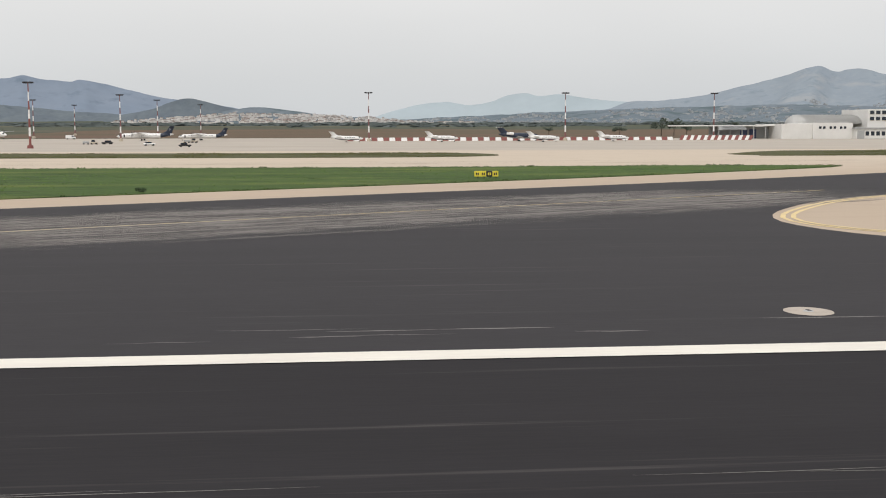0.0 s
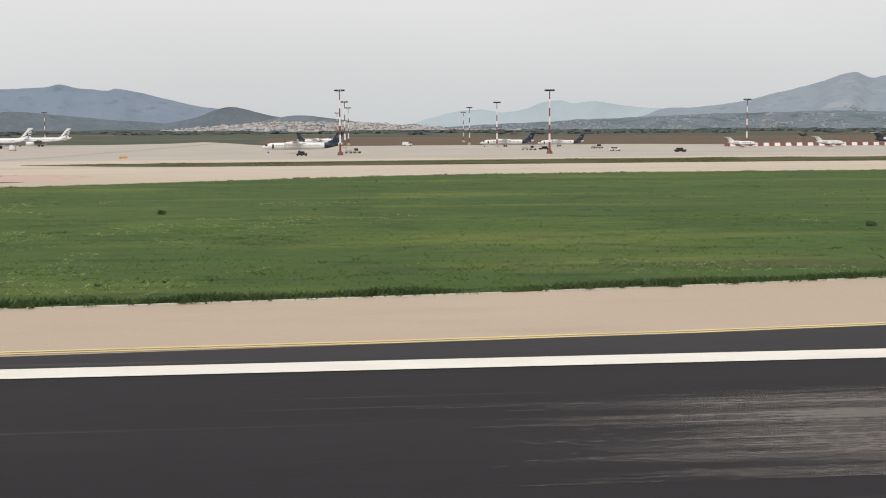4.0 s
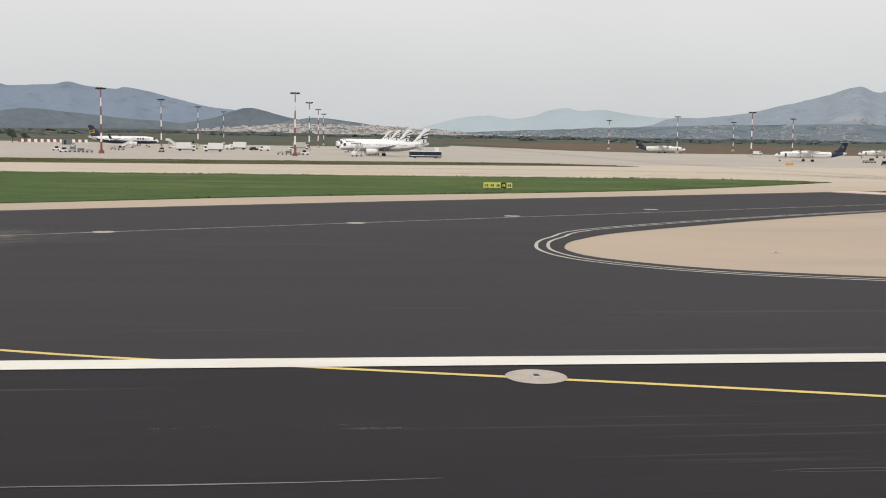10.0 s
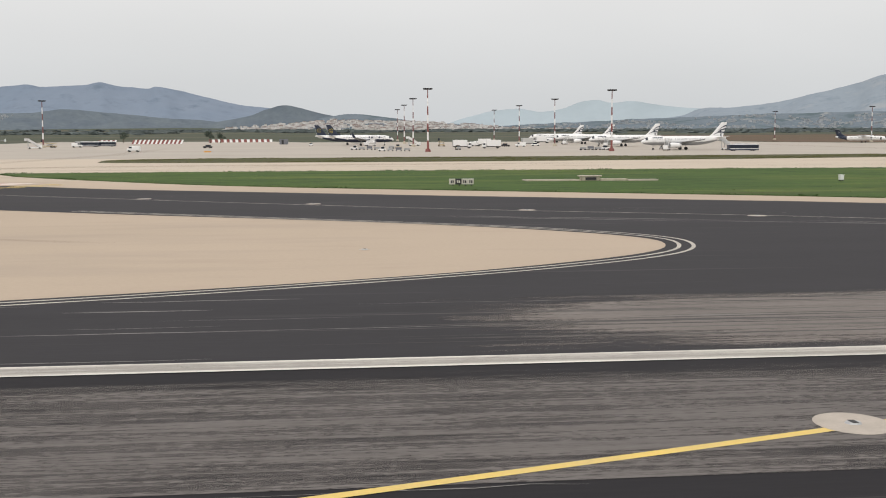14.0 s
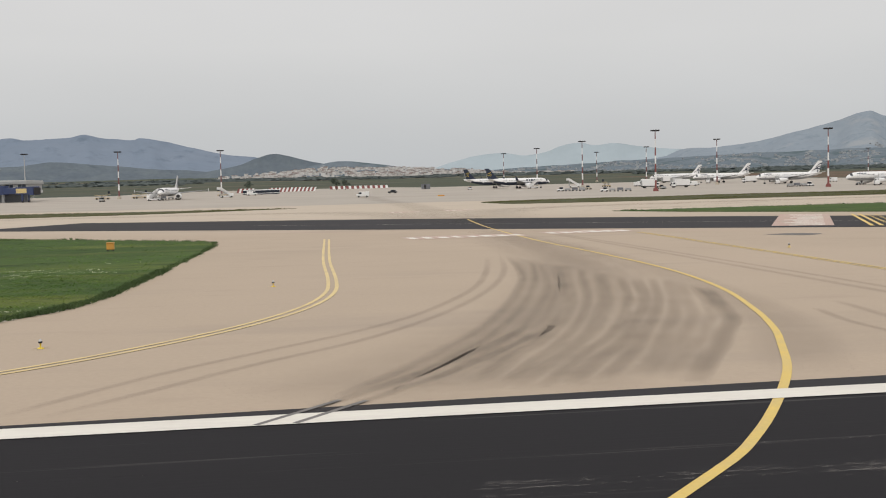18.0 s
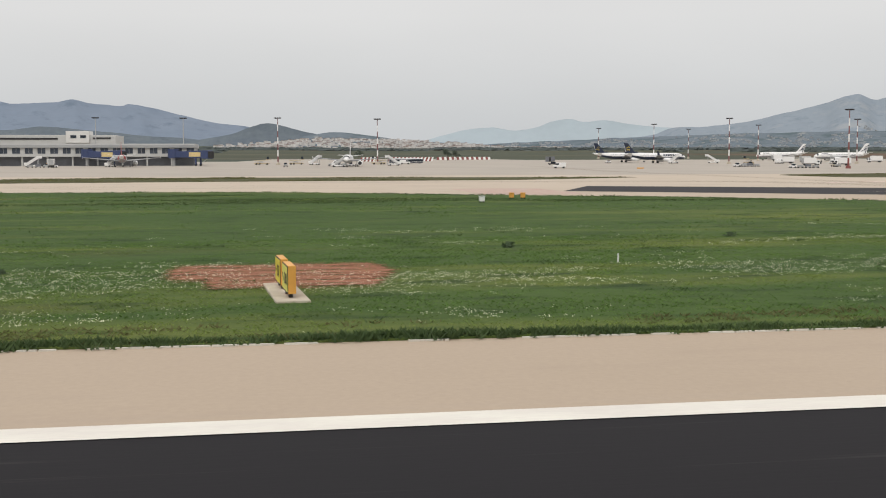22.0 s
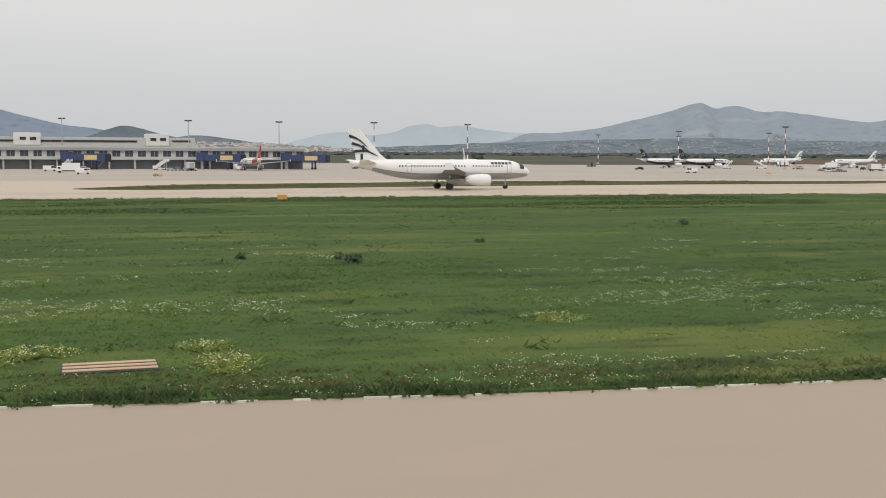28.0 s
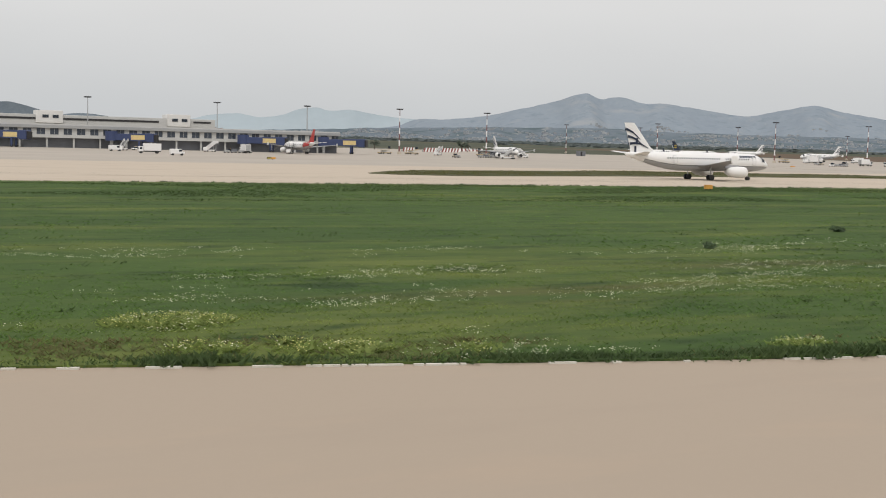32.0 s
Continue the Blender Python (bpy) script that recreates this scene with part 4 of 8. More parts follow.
# mandatory markings across the taxiways: faded red fields with white characters worn beyond reading
def painted_field(name, cx, cy, w, d, n_, rz=0.0, share=0.62, seed=1):
    t = empty(name, pose(cx, cy, 0.0, rz=rz), "faded red painted field with worn white characters", "marking", kind="structure")
    part("red_field", boxes((-w / 2, w / 2, -d / 2, d / 2, 0.0130, 0.0165)), "red_paint", t)
    rng = random.Random(seed)
    step = w / n_
    for i in range(n_ if share > 0.2 else 0):
        x = -w / 2 + (i + 0.5) * step
        k = share * step * rng.uniform(0.6, 1.0)
        part("character_bar", boxes((x - k / 2, x + k / 2, -d * 0.36, d * 0.36 * rng.uniform(0.3, 1.0), 0.0165, 0.0185)), "white_paint", t)


painted_field("painted_field_1", -231.6, 63.6, 8.0, 4.0, 7, -8, seed=1)
painted_field("painted_field_2", -221.8, 61.8, 7.6, 4.0, 6, -8, 0.75, seed=2)
painted_field("painted_field_3", -482.6, 67.6, 9.6, 4.2, 8, 4, 0.7, seed=3)
painted_field("painted_field_4", -472.2, 69.6, 7.2, 4.2, 6, 4, 0.85, seed=4)
painted_field("painted_field_5", -219.3, 150.4, 5.0, 6.0, 5, seed=5)
painted_field("painted_field_6", -232, 148, 7.0, 5.0, 5, 0, 0.4, seed=6)
painted_field("painted_field_7", -469.2, 155, 5.0, 6.0, 5, seed=7)
painted_field("painted_field_8", -478.2, 152, 5.0, 5.0, 4, 0, 0.4, seed=8)
painted_field("painted_field_9", -257.6, 77.6, 25, 5.6, 12, 117, 0.36, seed=9)
painted_field("painted_field_10", -447.6, 81.4, 29, 5.0, 12, 64, 0.36, seed=10)
painted_field("painted_field_11", -176, 115, 12, 24, 4, 0, 0.1, seed=11)
painted_field("painted_field_12", -540, 118, 12, 24, 4, 0, 0.1, seed=12)
# holding lines beside the characters: two solid and two dashed
for dx, dash in ((3.3, False), (4.0, False), (4.7, True), (5.4, True)):
    a_, b_ = Vector((-453.0 + dx, 66.0 - 0.35 * dx)), Vector((-441.0 + dx, 92.0 - 0.35 * dx))
    for i in range(10 if dash else 1):
        p, q = (a_.lerp(b_, i / 10), a_.lerp(b_, (i + 0.5) / 10)) if dash else (a_, b_)
        stripe("holding_line", [tuple(p), tuple(q)], 0.32, 0.0176, "yellow_paint", "yellow holding line across the exit taxiway")


# ---- mountains and hills ----
RIDGE_PTS = {}


def ridge(name, tops, depth, mat, label, seed=0.0, rough=1.0, n_=240, rows=14):
    """A range on the plan: a skyline through its summits and saddles (x, y, height), with spurs running down to the plain."""
    run = [0.0]
    for a, b in zip(tops, tops[1:]):
        run.append(run[-1] + math.hypot(b[0] - a[0], b[1] - a[1]))
    px_, py_, hs = ([p[c] for p in tops] for c in range(3))
    line = smooth_line(list(zip(run, hs)), 10)
    us, hh = [p[0] for p in line], [p[1] for p in line]
    bm = bmesh.new()
    grid = []
    for j in range(rows):
        d = j / (rows - 1)
        row = []
        for i in range(n_ + 1):
            s = i / n_ * run[-1]
            x, y = float(np.interp(s, run, px_)), float(np.interp(s, run, py_))
            k = math.hypot(x + 435, y + 21)
            nx, ny = -(x + 435) / k, -(y + 21) / k
            h = float(np.interp(s, us, hh))
            h += (noise.noise((s / 90, seed, d * 2)) * 2.6 + noise.noise((s / 30, seed + 5, d * 3)) * 1.8) * rough
            gully = noise.noise((s / 75, seed + 3, d * 0.8)) * 15 * math.sin(math.pi * d) * rough
            spur = 1 - d ** (0.85 + 0.4 * noise.noise((s / 200, seed + 9, 0)))
            z = h * max(spur, 0) - d * 20 + gully * h / 250
            o = depth * d * (1 + 0.3 * noise.noise((s / 300, seed + 2, 1)))
            row.append(bm.verts.new((x + nx * o, y + ny * o, z)))
        grid.append(row)
    for a, b in zip(grid, grid[1:]):
        for i in range(n_):
            bm.faces.new((a[i], b[i], b[i + 1], a[i + 1]))
    RIDGE_PTS[name] = [[tuple(v.co) for v in r] for r in grid]
    return tagged(link(name, bm, mat, smooth=True), label, "mountain", kind="structure")


def straight(axis, tops):
    (ax, ay), (bx, by) = axis
    ln = math.hypot(bx - ax, by - ay)
    return [(ax + (bx - ax) * u / ln, ay + (by - ay) * u / ln, h) for u, h in tops]


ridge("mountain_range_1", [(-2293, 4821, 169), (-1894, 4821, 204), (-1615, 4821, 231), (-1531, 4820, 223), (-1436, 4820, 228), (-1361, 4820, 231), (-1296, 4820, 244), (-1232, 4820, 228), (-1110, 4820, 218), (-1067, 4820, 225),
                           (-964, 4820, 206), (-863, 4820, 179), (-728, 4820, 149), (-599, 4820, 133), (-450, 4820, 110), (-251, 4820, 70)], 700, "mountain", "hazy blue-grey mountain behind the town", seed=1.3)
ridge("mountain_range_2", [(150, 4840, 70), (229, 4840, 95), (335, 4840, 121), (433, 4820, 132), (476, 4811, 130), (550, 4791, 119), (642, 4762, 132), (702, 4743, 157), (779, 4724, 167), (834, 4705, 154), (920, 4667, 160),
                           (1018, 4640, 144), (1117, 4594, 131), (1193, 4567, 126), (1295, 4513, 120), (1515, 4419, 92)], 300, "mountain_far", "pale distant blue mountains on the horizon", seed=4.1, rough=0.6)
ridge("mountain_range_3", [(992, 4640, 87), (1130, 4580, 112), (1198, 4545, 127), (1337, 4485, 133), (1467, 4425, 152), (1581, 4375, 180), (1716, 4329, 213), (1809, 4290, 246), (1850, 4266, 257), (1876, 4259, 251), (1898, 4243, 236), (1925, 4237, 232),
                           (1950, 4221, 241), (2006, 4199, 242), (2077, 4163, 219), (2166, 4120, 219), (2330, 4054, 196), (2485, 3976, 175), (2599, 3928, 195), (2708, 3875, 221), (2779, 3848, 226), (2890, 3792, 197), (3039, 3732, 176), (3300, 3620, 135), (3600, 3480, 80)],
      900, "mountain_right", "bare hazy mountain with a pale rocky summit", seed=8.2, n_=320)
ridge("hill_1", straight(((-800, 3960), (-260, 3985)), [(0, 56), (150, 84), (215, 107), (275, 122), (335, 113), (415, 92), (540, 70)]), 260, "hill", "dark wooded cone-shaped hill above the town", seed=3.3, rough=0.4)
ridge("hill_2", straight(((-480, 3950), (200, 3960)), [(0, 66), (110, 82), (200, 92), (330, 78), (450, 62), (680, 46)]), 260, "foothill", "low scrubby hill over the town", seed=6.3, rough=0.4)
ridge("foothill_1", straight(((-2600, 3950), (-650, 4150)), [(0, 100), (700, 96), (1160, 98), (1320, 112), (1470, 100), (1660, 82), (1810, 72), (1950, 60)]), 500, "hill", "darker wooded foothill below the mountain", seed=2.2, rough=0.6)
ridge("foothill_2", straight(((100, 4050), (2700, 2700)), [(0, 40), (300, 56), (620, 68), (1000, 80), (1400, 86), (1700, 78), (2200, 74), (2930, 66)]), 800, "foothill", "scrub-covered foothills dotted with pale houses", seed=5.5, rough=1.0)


# ---- floodlight masts ----
def mast(x, y, top, colour="red", k=1.0):
    z = gz(x, y)
    h = top - z
    t = empty("floodlight_mast", pose(x, y, z), "tall %s banded floodlight mast on its base" % ("red and white" if colour == "red" else "grey-white" if colour == "grey" else "hazy red and white"), "light mast", "apron floodlight masts")
    part("base", cyl(cyl(bmesh.new(), 0.9, 0.75, 0.9, 10), 0.45, 0.40, 1.2, 10), "fence_red" if colour == "red" else "pit", t, smooth=False)
    n_ = 7
    for i in range(n_):
        z0, z1 = 0.9 + (h - 1.5) * i / n_, 0.9 + (h - 1.5) * (i + 1) / n_
        r0, r1 = 0.33 - 0.2 * i / n_, 0.33 - 0.2 * (i + 1) / n_
        mat = "metal" if colour == "grey" else (("fence_red" if colour == "red" else "mast_red_hazed") if i % 2 == 0 else "white")
        part("pole_section", cyl(bmesh.new(), r0, r1, z1 - z0, 10, Matrix.Translation((0, 0, z0))), mat, t)
    bm = bmesh.new()
    for i in range(8):
        a = i * math.pi / 4
        box(bm, -0.04, 1.2, -0.04, 0.04, h - 0.75, h - 0.66, Matrix.Rotation(a, 4, "Z"))
    part("head_frame", bm, "dark", t)
    for i in range(8):
        a = i * math.pi / 4
        part("floodlight", box(bmesh.new(), 0.75, 1.5, -0.26, 0.26, h - 0.66, h - 0.28, Matrix.Rotation(a, 4, "Z"), bevel=0.05), "dark", t)
    return t


for x, y, top, c in ((-80, 302, 18.6, "red"), (-140, 301.5, 18.7, "red"), (-321, 326, 19.6, "red"), (-378.5, 328, 20.0, "red"), (16, 405, 19.4, "dark"), (91, 407.5, 19.4, "dark"),
                     (-78.5, 424, 19.2, "dark"), (-138.3, 421.5, 19.5, "dark"), (-136.3, 520.8, 20.0, "dark"), (-142.0, 628, 20.2, "dark"), (-79, 516, 19.8, "dark"), (-71.3, 614.8, 20.0, "dark"),
                     (-316.6, 432, 20.5, "dark"), (-312.1, 538, 21.0, "dark"), (-308.0, 644.4, 21.5, "dark"), (-374.1, 433, 20.7, "dark"), (-369.7, 536, 21.2, "dark"), (-365.3, 644, 21.8, "dark"),
                     (-521, 447, 20.3, "dark"), (-561.5, 448, 20.6, "dark"), (-599.4, 456.6, 20.7, "grey"), (-635, 465, 21.0, "grey"), (-684, 480, 21.8, "grey"), (-735, 490, 22.0, "grey"), (150, 410, 19.4, "dark")):
    mast(x, y, top, c)


# ---- aircraft ----
K = 0.80


def jet(name, m, livery, label, k=K, gears=True, tail="white"):
    """A single-aisle twin jet; nose along +x, wheels on the ground."""
    t = empty(name, m, label, "airplane", "airliners")
    S = [(0, 3.15, 0.04, 0.04), (-0.25, 3.17, 0.42, 0.40), (-0.8, 3.25, 0.86, 0.80), (-1.8, 3.44, 1.30, 1.24), (-3.2, 3.62, 1.64, 1.62), (-5.0, 3.70, 1.85, 1.86), (-8, 3.72, 1.88, 1.90), (-23.2, 3.72, 1.88, 1.90),
         (-26, 3.86, 1.77, 1.75), (-29, 4.15, 1.46, 1.45), (-31.8, 4.50, 1.0, 1.02), (-34.4, 4.85, 0.55, 0.58), (-35.9, 5.05, 0.2, 0.24)]
    S = [tuple(v * k for v in s) for s in S]
    part("fuselage", tube(S, 24), "white", t, smooth=True)
    part("belly", tube(S[2:-2], 12, -1.45 if livery == "dark" else -1.12, 1.45 if livery == "dark" else 1.12, 1.012), "navy" if livery == "dark" else "belly", t, smooth=True)
    if livery == "stripe":
        for a in (-1.17, 1.12):
            part("cheat_line", tube(S[2:-2], 1, a, a + 0.05, 1.014), "dark", t, "thin dark line along the belly")
    tailmat = {"dark": "navy", "red": "red"}.get(livery, "white")
    f = k
    part("tail_fin", wing([(-28.4 * f, -34.7 * f, 0, 5.3 * f, 0.45 * f, "y"), (-30.0 * f, -34.9 * f, 0, 6.5 * f, 0.4 * f, "y"), (-34.0 * f, -36.3 * f, 0, 11.2 * f, 0.18 * f, "y")]), tailmat, t, {"dark": "dark navy tail fin", "red": "red tail fin"}.get(livery, "white tail fin with dark stripes"), smooth=False)

    def on_fin(s, pts):
        """A ribbon on the fin's side: pts of x, z, half width."""
        bm = bmesh.new()
        prev = None
        for x, z, w in pts:
            y = s * (0.235 - 0.11 * max(0, (z - 6.5) / 4.7)) * f
            pr = [bm.verts.new((x * f, y + o, (z + q * w) * f)) for o in (0, s * 0.04 * f) for q in (-1, 1)]
            if prev:
                for a, b in ((2, 3), (0, 2), (1, 3)):
                    bm.faces.new((prev[a], prev[b], pr[b], pr[a]))
            prev = pr
        bmesh.ops.recalc_face_normals(bm, faces=bm.faces)
        return bm

    def on_skin(s, x0, x1, z0, z1):
        """A painted patch that follows the round of the fuselage."""
        bm = bmesh.new()
        prev = None
        for i in range(5):
            z = z0 + (z1 - z0) * i / 4
            y = s * (1.88 * math.sqrt(max(0, 1 - ((z - 3.72) / 1.90) ** 2)) + 0.02) * f
            pr = [bm.verts.new((x * f, y, z * f)) for x in (x0, x1)]
            if prev:
                bm.faces.new((prev[0], prev[1], pr[1], pr[0]))
            prev = pr
        return bm

    for s in (-1, 1):
        if livery == "stripe":
            for x0, z0, x1, z1, hump in ((-36.0, 9.9, -32.6, 7.9, 0.35), (-35.5, 8.5, -31.6, 6.5, 0.4), (-35.1, 7.0, -30.6, 6.2, 0.5)):
                part("tail_stripe", on_fin(s, [(x0 + (x1 - x0) * u / 10, z0 + (z1 - z0) * u / 10 + hump * math.sin(u / 10 * math.pi), 0.26 - 0.018 * u) for u in range(11)]), "navy", t)
            for x0, z0, z1 in ((-33.6, 6.9, 8.2), (-33.9, 5.4, 6.6)):
                bm = bmesh.new()
                box(bm, x0 * f, (x0 + 0.45) * f, s * 0.20 * f, s * 0.27 * f, z0 * f, z1 * f)
                part("tail_stripe", bm, "navy", t)
            for i in range(6):
                part("title_bar", on_skin(s, -8.6 + i * 0.72, -8.05 + i * 0.72, 4.72, 5.15), "navy", t)
        if livery == "dark":
            for pts in ([(-33.4, 7.0, 0.12), (-32.7, 7.6, 0.14), (-32.8, 8.6, 0.14), (-33.6, 9.3, 0.12)], [(-34.8, 7.3, 0.1), (-33.9, 7.4, 0.12), (-33.2, 7.9, 0.12)], [(-34.9, 8.2, 0.1), (-34.2, 8.7, 0.12), (-33.5, 8.5, 0.1)]):
                part("tail_emblem", on_fin(s, pts), "yellow", t)
            part("tail_edge_line", on_fin(s, [(-35.0, 6.2, 0.1), (-35.5, 8.0, 0.1), (-36.0, 10.2, 0.1)]), "white", t)
            for i, w in enumerate((0.9, 0.95, 1.0, 0.95, 1.0, 0.4, 0.95)):
                part("title_bar", on_skin(s, -13.2 + i * 1.35 - w / 2, -13.2 + i * 1.35 + w / 2, 4.0, 4.95), "navy", t)
    if livery == "red":
        part("rear_band", tube([s for s in S if -33 * k < s[0] < -25 * k], 20, 0, 2 * math.pi, 1.012), "red", t, smooth=True)
    for s in (-1, 1):
        for i in range(36):
            if i in (11, 12):
                continue
            part("cabin_window", on_skin(s, -6.6 - i * 0.58, -6.36 - i * 0.58, 4.22, 4.54), "glass", t)
        for x in (-5.4, -25.4):
            d = part("cabin_door", on_skin(s, x, x + 0.86, 3.2, 4.95), "belly", t)
            part("door_leaf", on_skin(s * 1.006, x + 0.07, x + 0.79, 3.27, 4.88), "white", d)
        part("wing", wing([(-11.6 * f, -19.2 * f, s * 1.6 * f, 2.75 * f, 0.95 * f, "z"), (-15.3 * f, -19.9 * f, s * 6.2 * f, 3.2 * f, 0.6 * f, "z"), (-21.0 * f, -22.6 * f, s * 16.8 * f, 4.3 * f, 0.2 * f, "z")]), "wing_grey", t, "grey swept wing")
        if livery == "dark":
            part("winglet", wing([(-21.0 * f, -22.6 * f, s * 16.8 * f, 4.3 * f, 0.15 * f, "y"), (-22.3 * f, -23.2 * f, s * 17.2 * f, 6.5 * f, 0.08 * f, "y")]), "navy", t, "dark upturned wing tip")
        else:
            part("winglet", wing([(-21.0 * f, -22.9 * f, s * 16.85 * f, 3.8 * f, 0.12 * f, "y"), (-21.6 * f, -22.9 * f, s * 16.85 * f, 5.0 * f, 0.08 * f, "y")]), "white", t)
        part("tailplane", wing([(-30.8 * f, -34.2 * f, s * 0.5 * f, 4.9 * f, 0.35 * f, "z"), (-34.0 * f, -35.4 * f, s * 6.1 * f, 5.5 * f, 0.14 * f, "z")]), "white", t)
        e = part("engine", tube([(-10.4 * f, 1.75 * f, 0.98 * f, 0.98 * f), (-10.8 * f, 1.75 * f, 1.14 * f, 1.14 * f), (-12.4 * f, 1.78 * f, 1.18 * f, 1.18 * f), (-14.2 * f, 1.82 * f, 0.95 * f, 0.95 * f), (-15.2 * f, 1.85 * f, 0.5 * f, 0.5 * f)], 18), "white", t, "white engine nacelle under the wing", smooth=True)
        e.data.transform(Matrix.Translation((0, s * 5.6 * f, 0)))
        part("intake_lip", cyl(bmesh.new(), 0.82 * f, 0.82 * f, 0.12 * f, 18, Matrix.Translation((-10.42 * f, s * 5.6 * f, 1.75 * f)) @ Matrix.Rotation(math.pi / 2, 4, "Y")), "dark", e)
        part("pylon", boxes((-15.5 * f, -12.2 * f, s * 5.6 * f - 0.14 * f, s * 5.6 * f + 0.14 * f, 2.6 * f, 3.2 * f)), "belly", e)
        g = part("main_gear", cyl(bmesh.new(), 0.14 * f, 0.17 * f, 2.4 * f, 8, Matrix.Translation((-17.7 * f, s * 3.8 * f, 0.5 * f))), "metal", t)
        for d in (-0.46, 0.46):
            part("wheel", cyl(bmesh.new(), 0.57 * f, 0.57 * f, 0.4 * f, 14, Matrix.Translation((-17.7 * f, (s * 3.8 + d + 0.2) * f, 0.57 * f)) @ Matrix.Rotation(math.pi / 2, 4, "X")), "dark", g)
    g = part("nose_gear", cyl(bmesh.new(), 0.1 * f, 0.12 * f, 1.9 * f, 8, Matrix.Translation((-5.1 * f, 0, 0.3 * f))), "metal", t)
    for d in (-0.12, 0.42):
        part("wheel", cyl(bmesh.new(), 0.38 * f, 0.38 * f, 0.26 * f, 14, Matrix.Translation((-5.1 * f, d * f, 0.38 * f)) @ Matrix.Rotation(math.pi / 2, 4, "X")), "dark", g)
    part("cockpit_glazing", tube([(-1.62 * k, 3.62 * k, 1.16 * k, 1.08 * k), (-2.0 * k, 3.62 * k, 1.32 * k, 1.24 * k), (-2.6 * k, 3.66 * k, 1.52 * k, 1.46 * k)], 14, 1.75, 2 * math.pi - 1.75, 1.03), "glass", t)
    return t


jet("jet_airliner", pose(-611.5, 157, 0.03), "stripe", "white airliner with dark-striped tail rolling along the taxiway")
first = jet("jet_airliner", pose(-307.2, 341, gz(0, 341) + 0.04, rz=180), "stripe", "white airliner with dark-striped tail parked on the apron")
for x, y in ((-306, 418), (-304, 494), (-303, 560)):
    copy_thing(first, pose(x, y, gz(x, y) + 0.04, rz=180))
ra = jet("jet_airliner", pose(-379.5, 468, gz(0, 468) + 0.04), "dark", "white airliner with navy tail and yellow emblem")
copy_thing(ra, pose(-384.5, 497, gz(0, 497) + 0.04))
copy_thing(first, pose(-539, 384, gz(0, 384) + 0.04, rz=-98))
jet("jet_airliner", pose(-619.4, 420, gz(0, 400) + 0.04, rz=95), "red", "white airliner with red tail nosed in at the terminal")


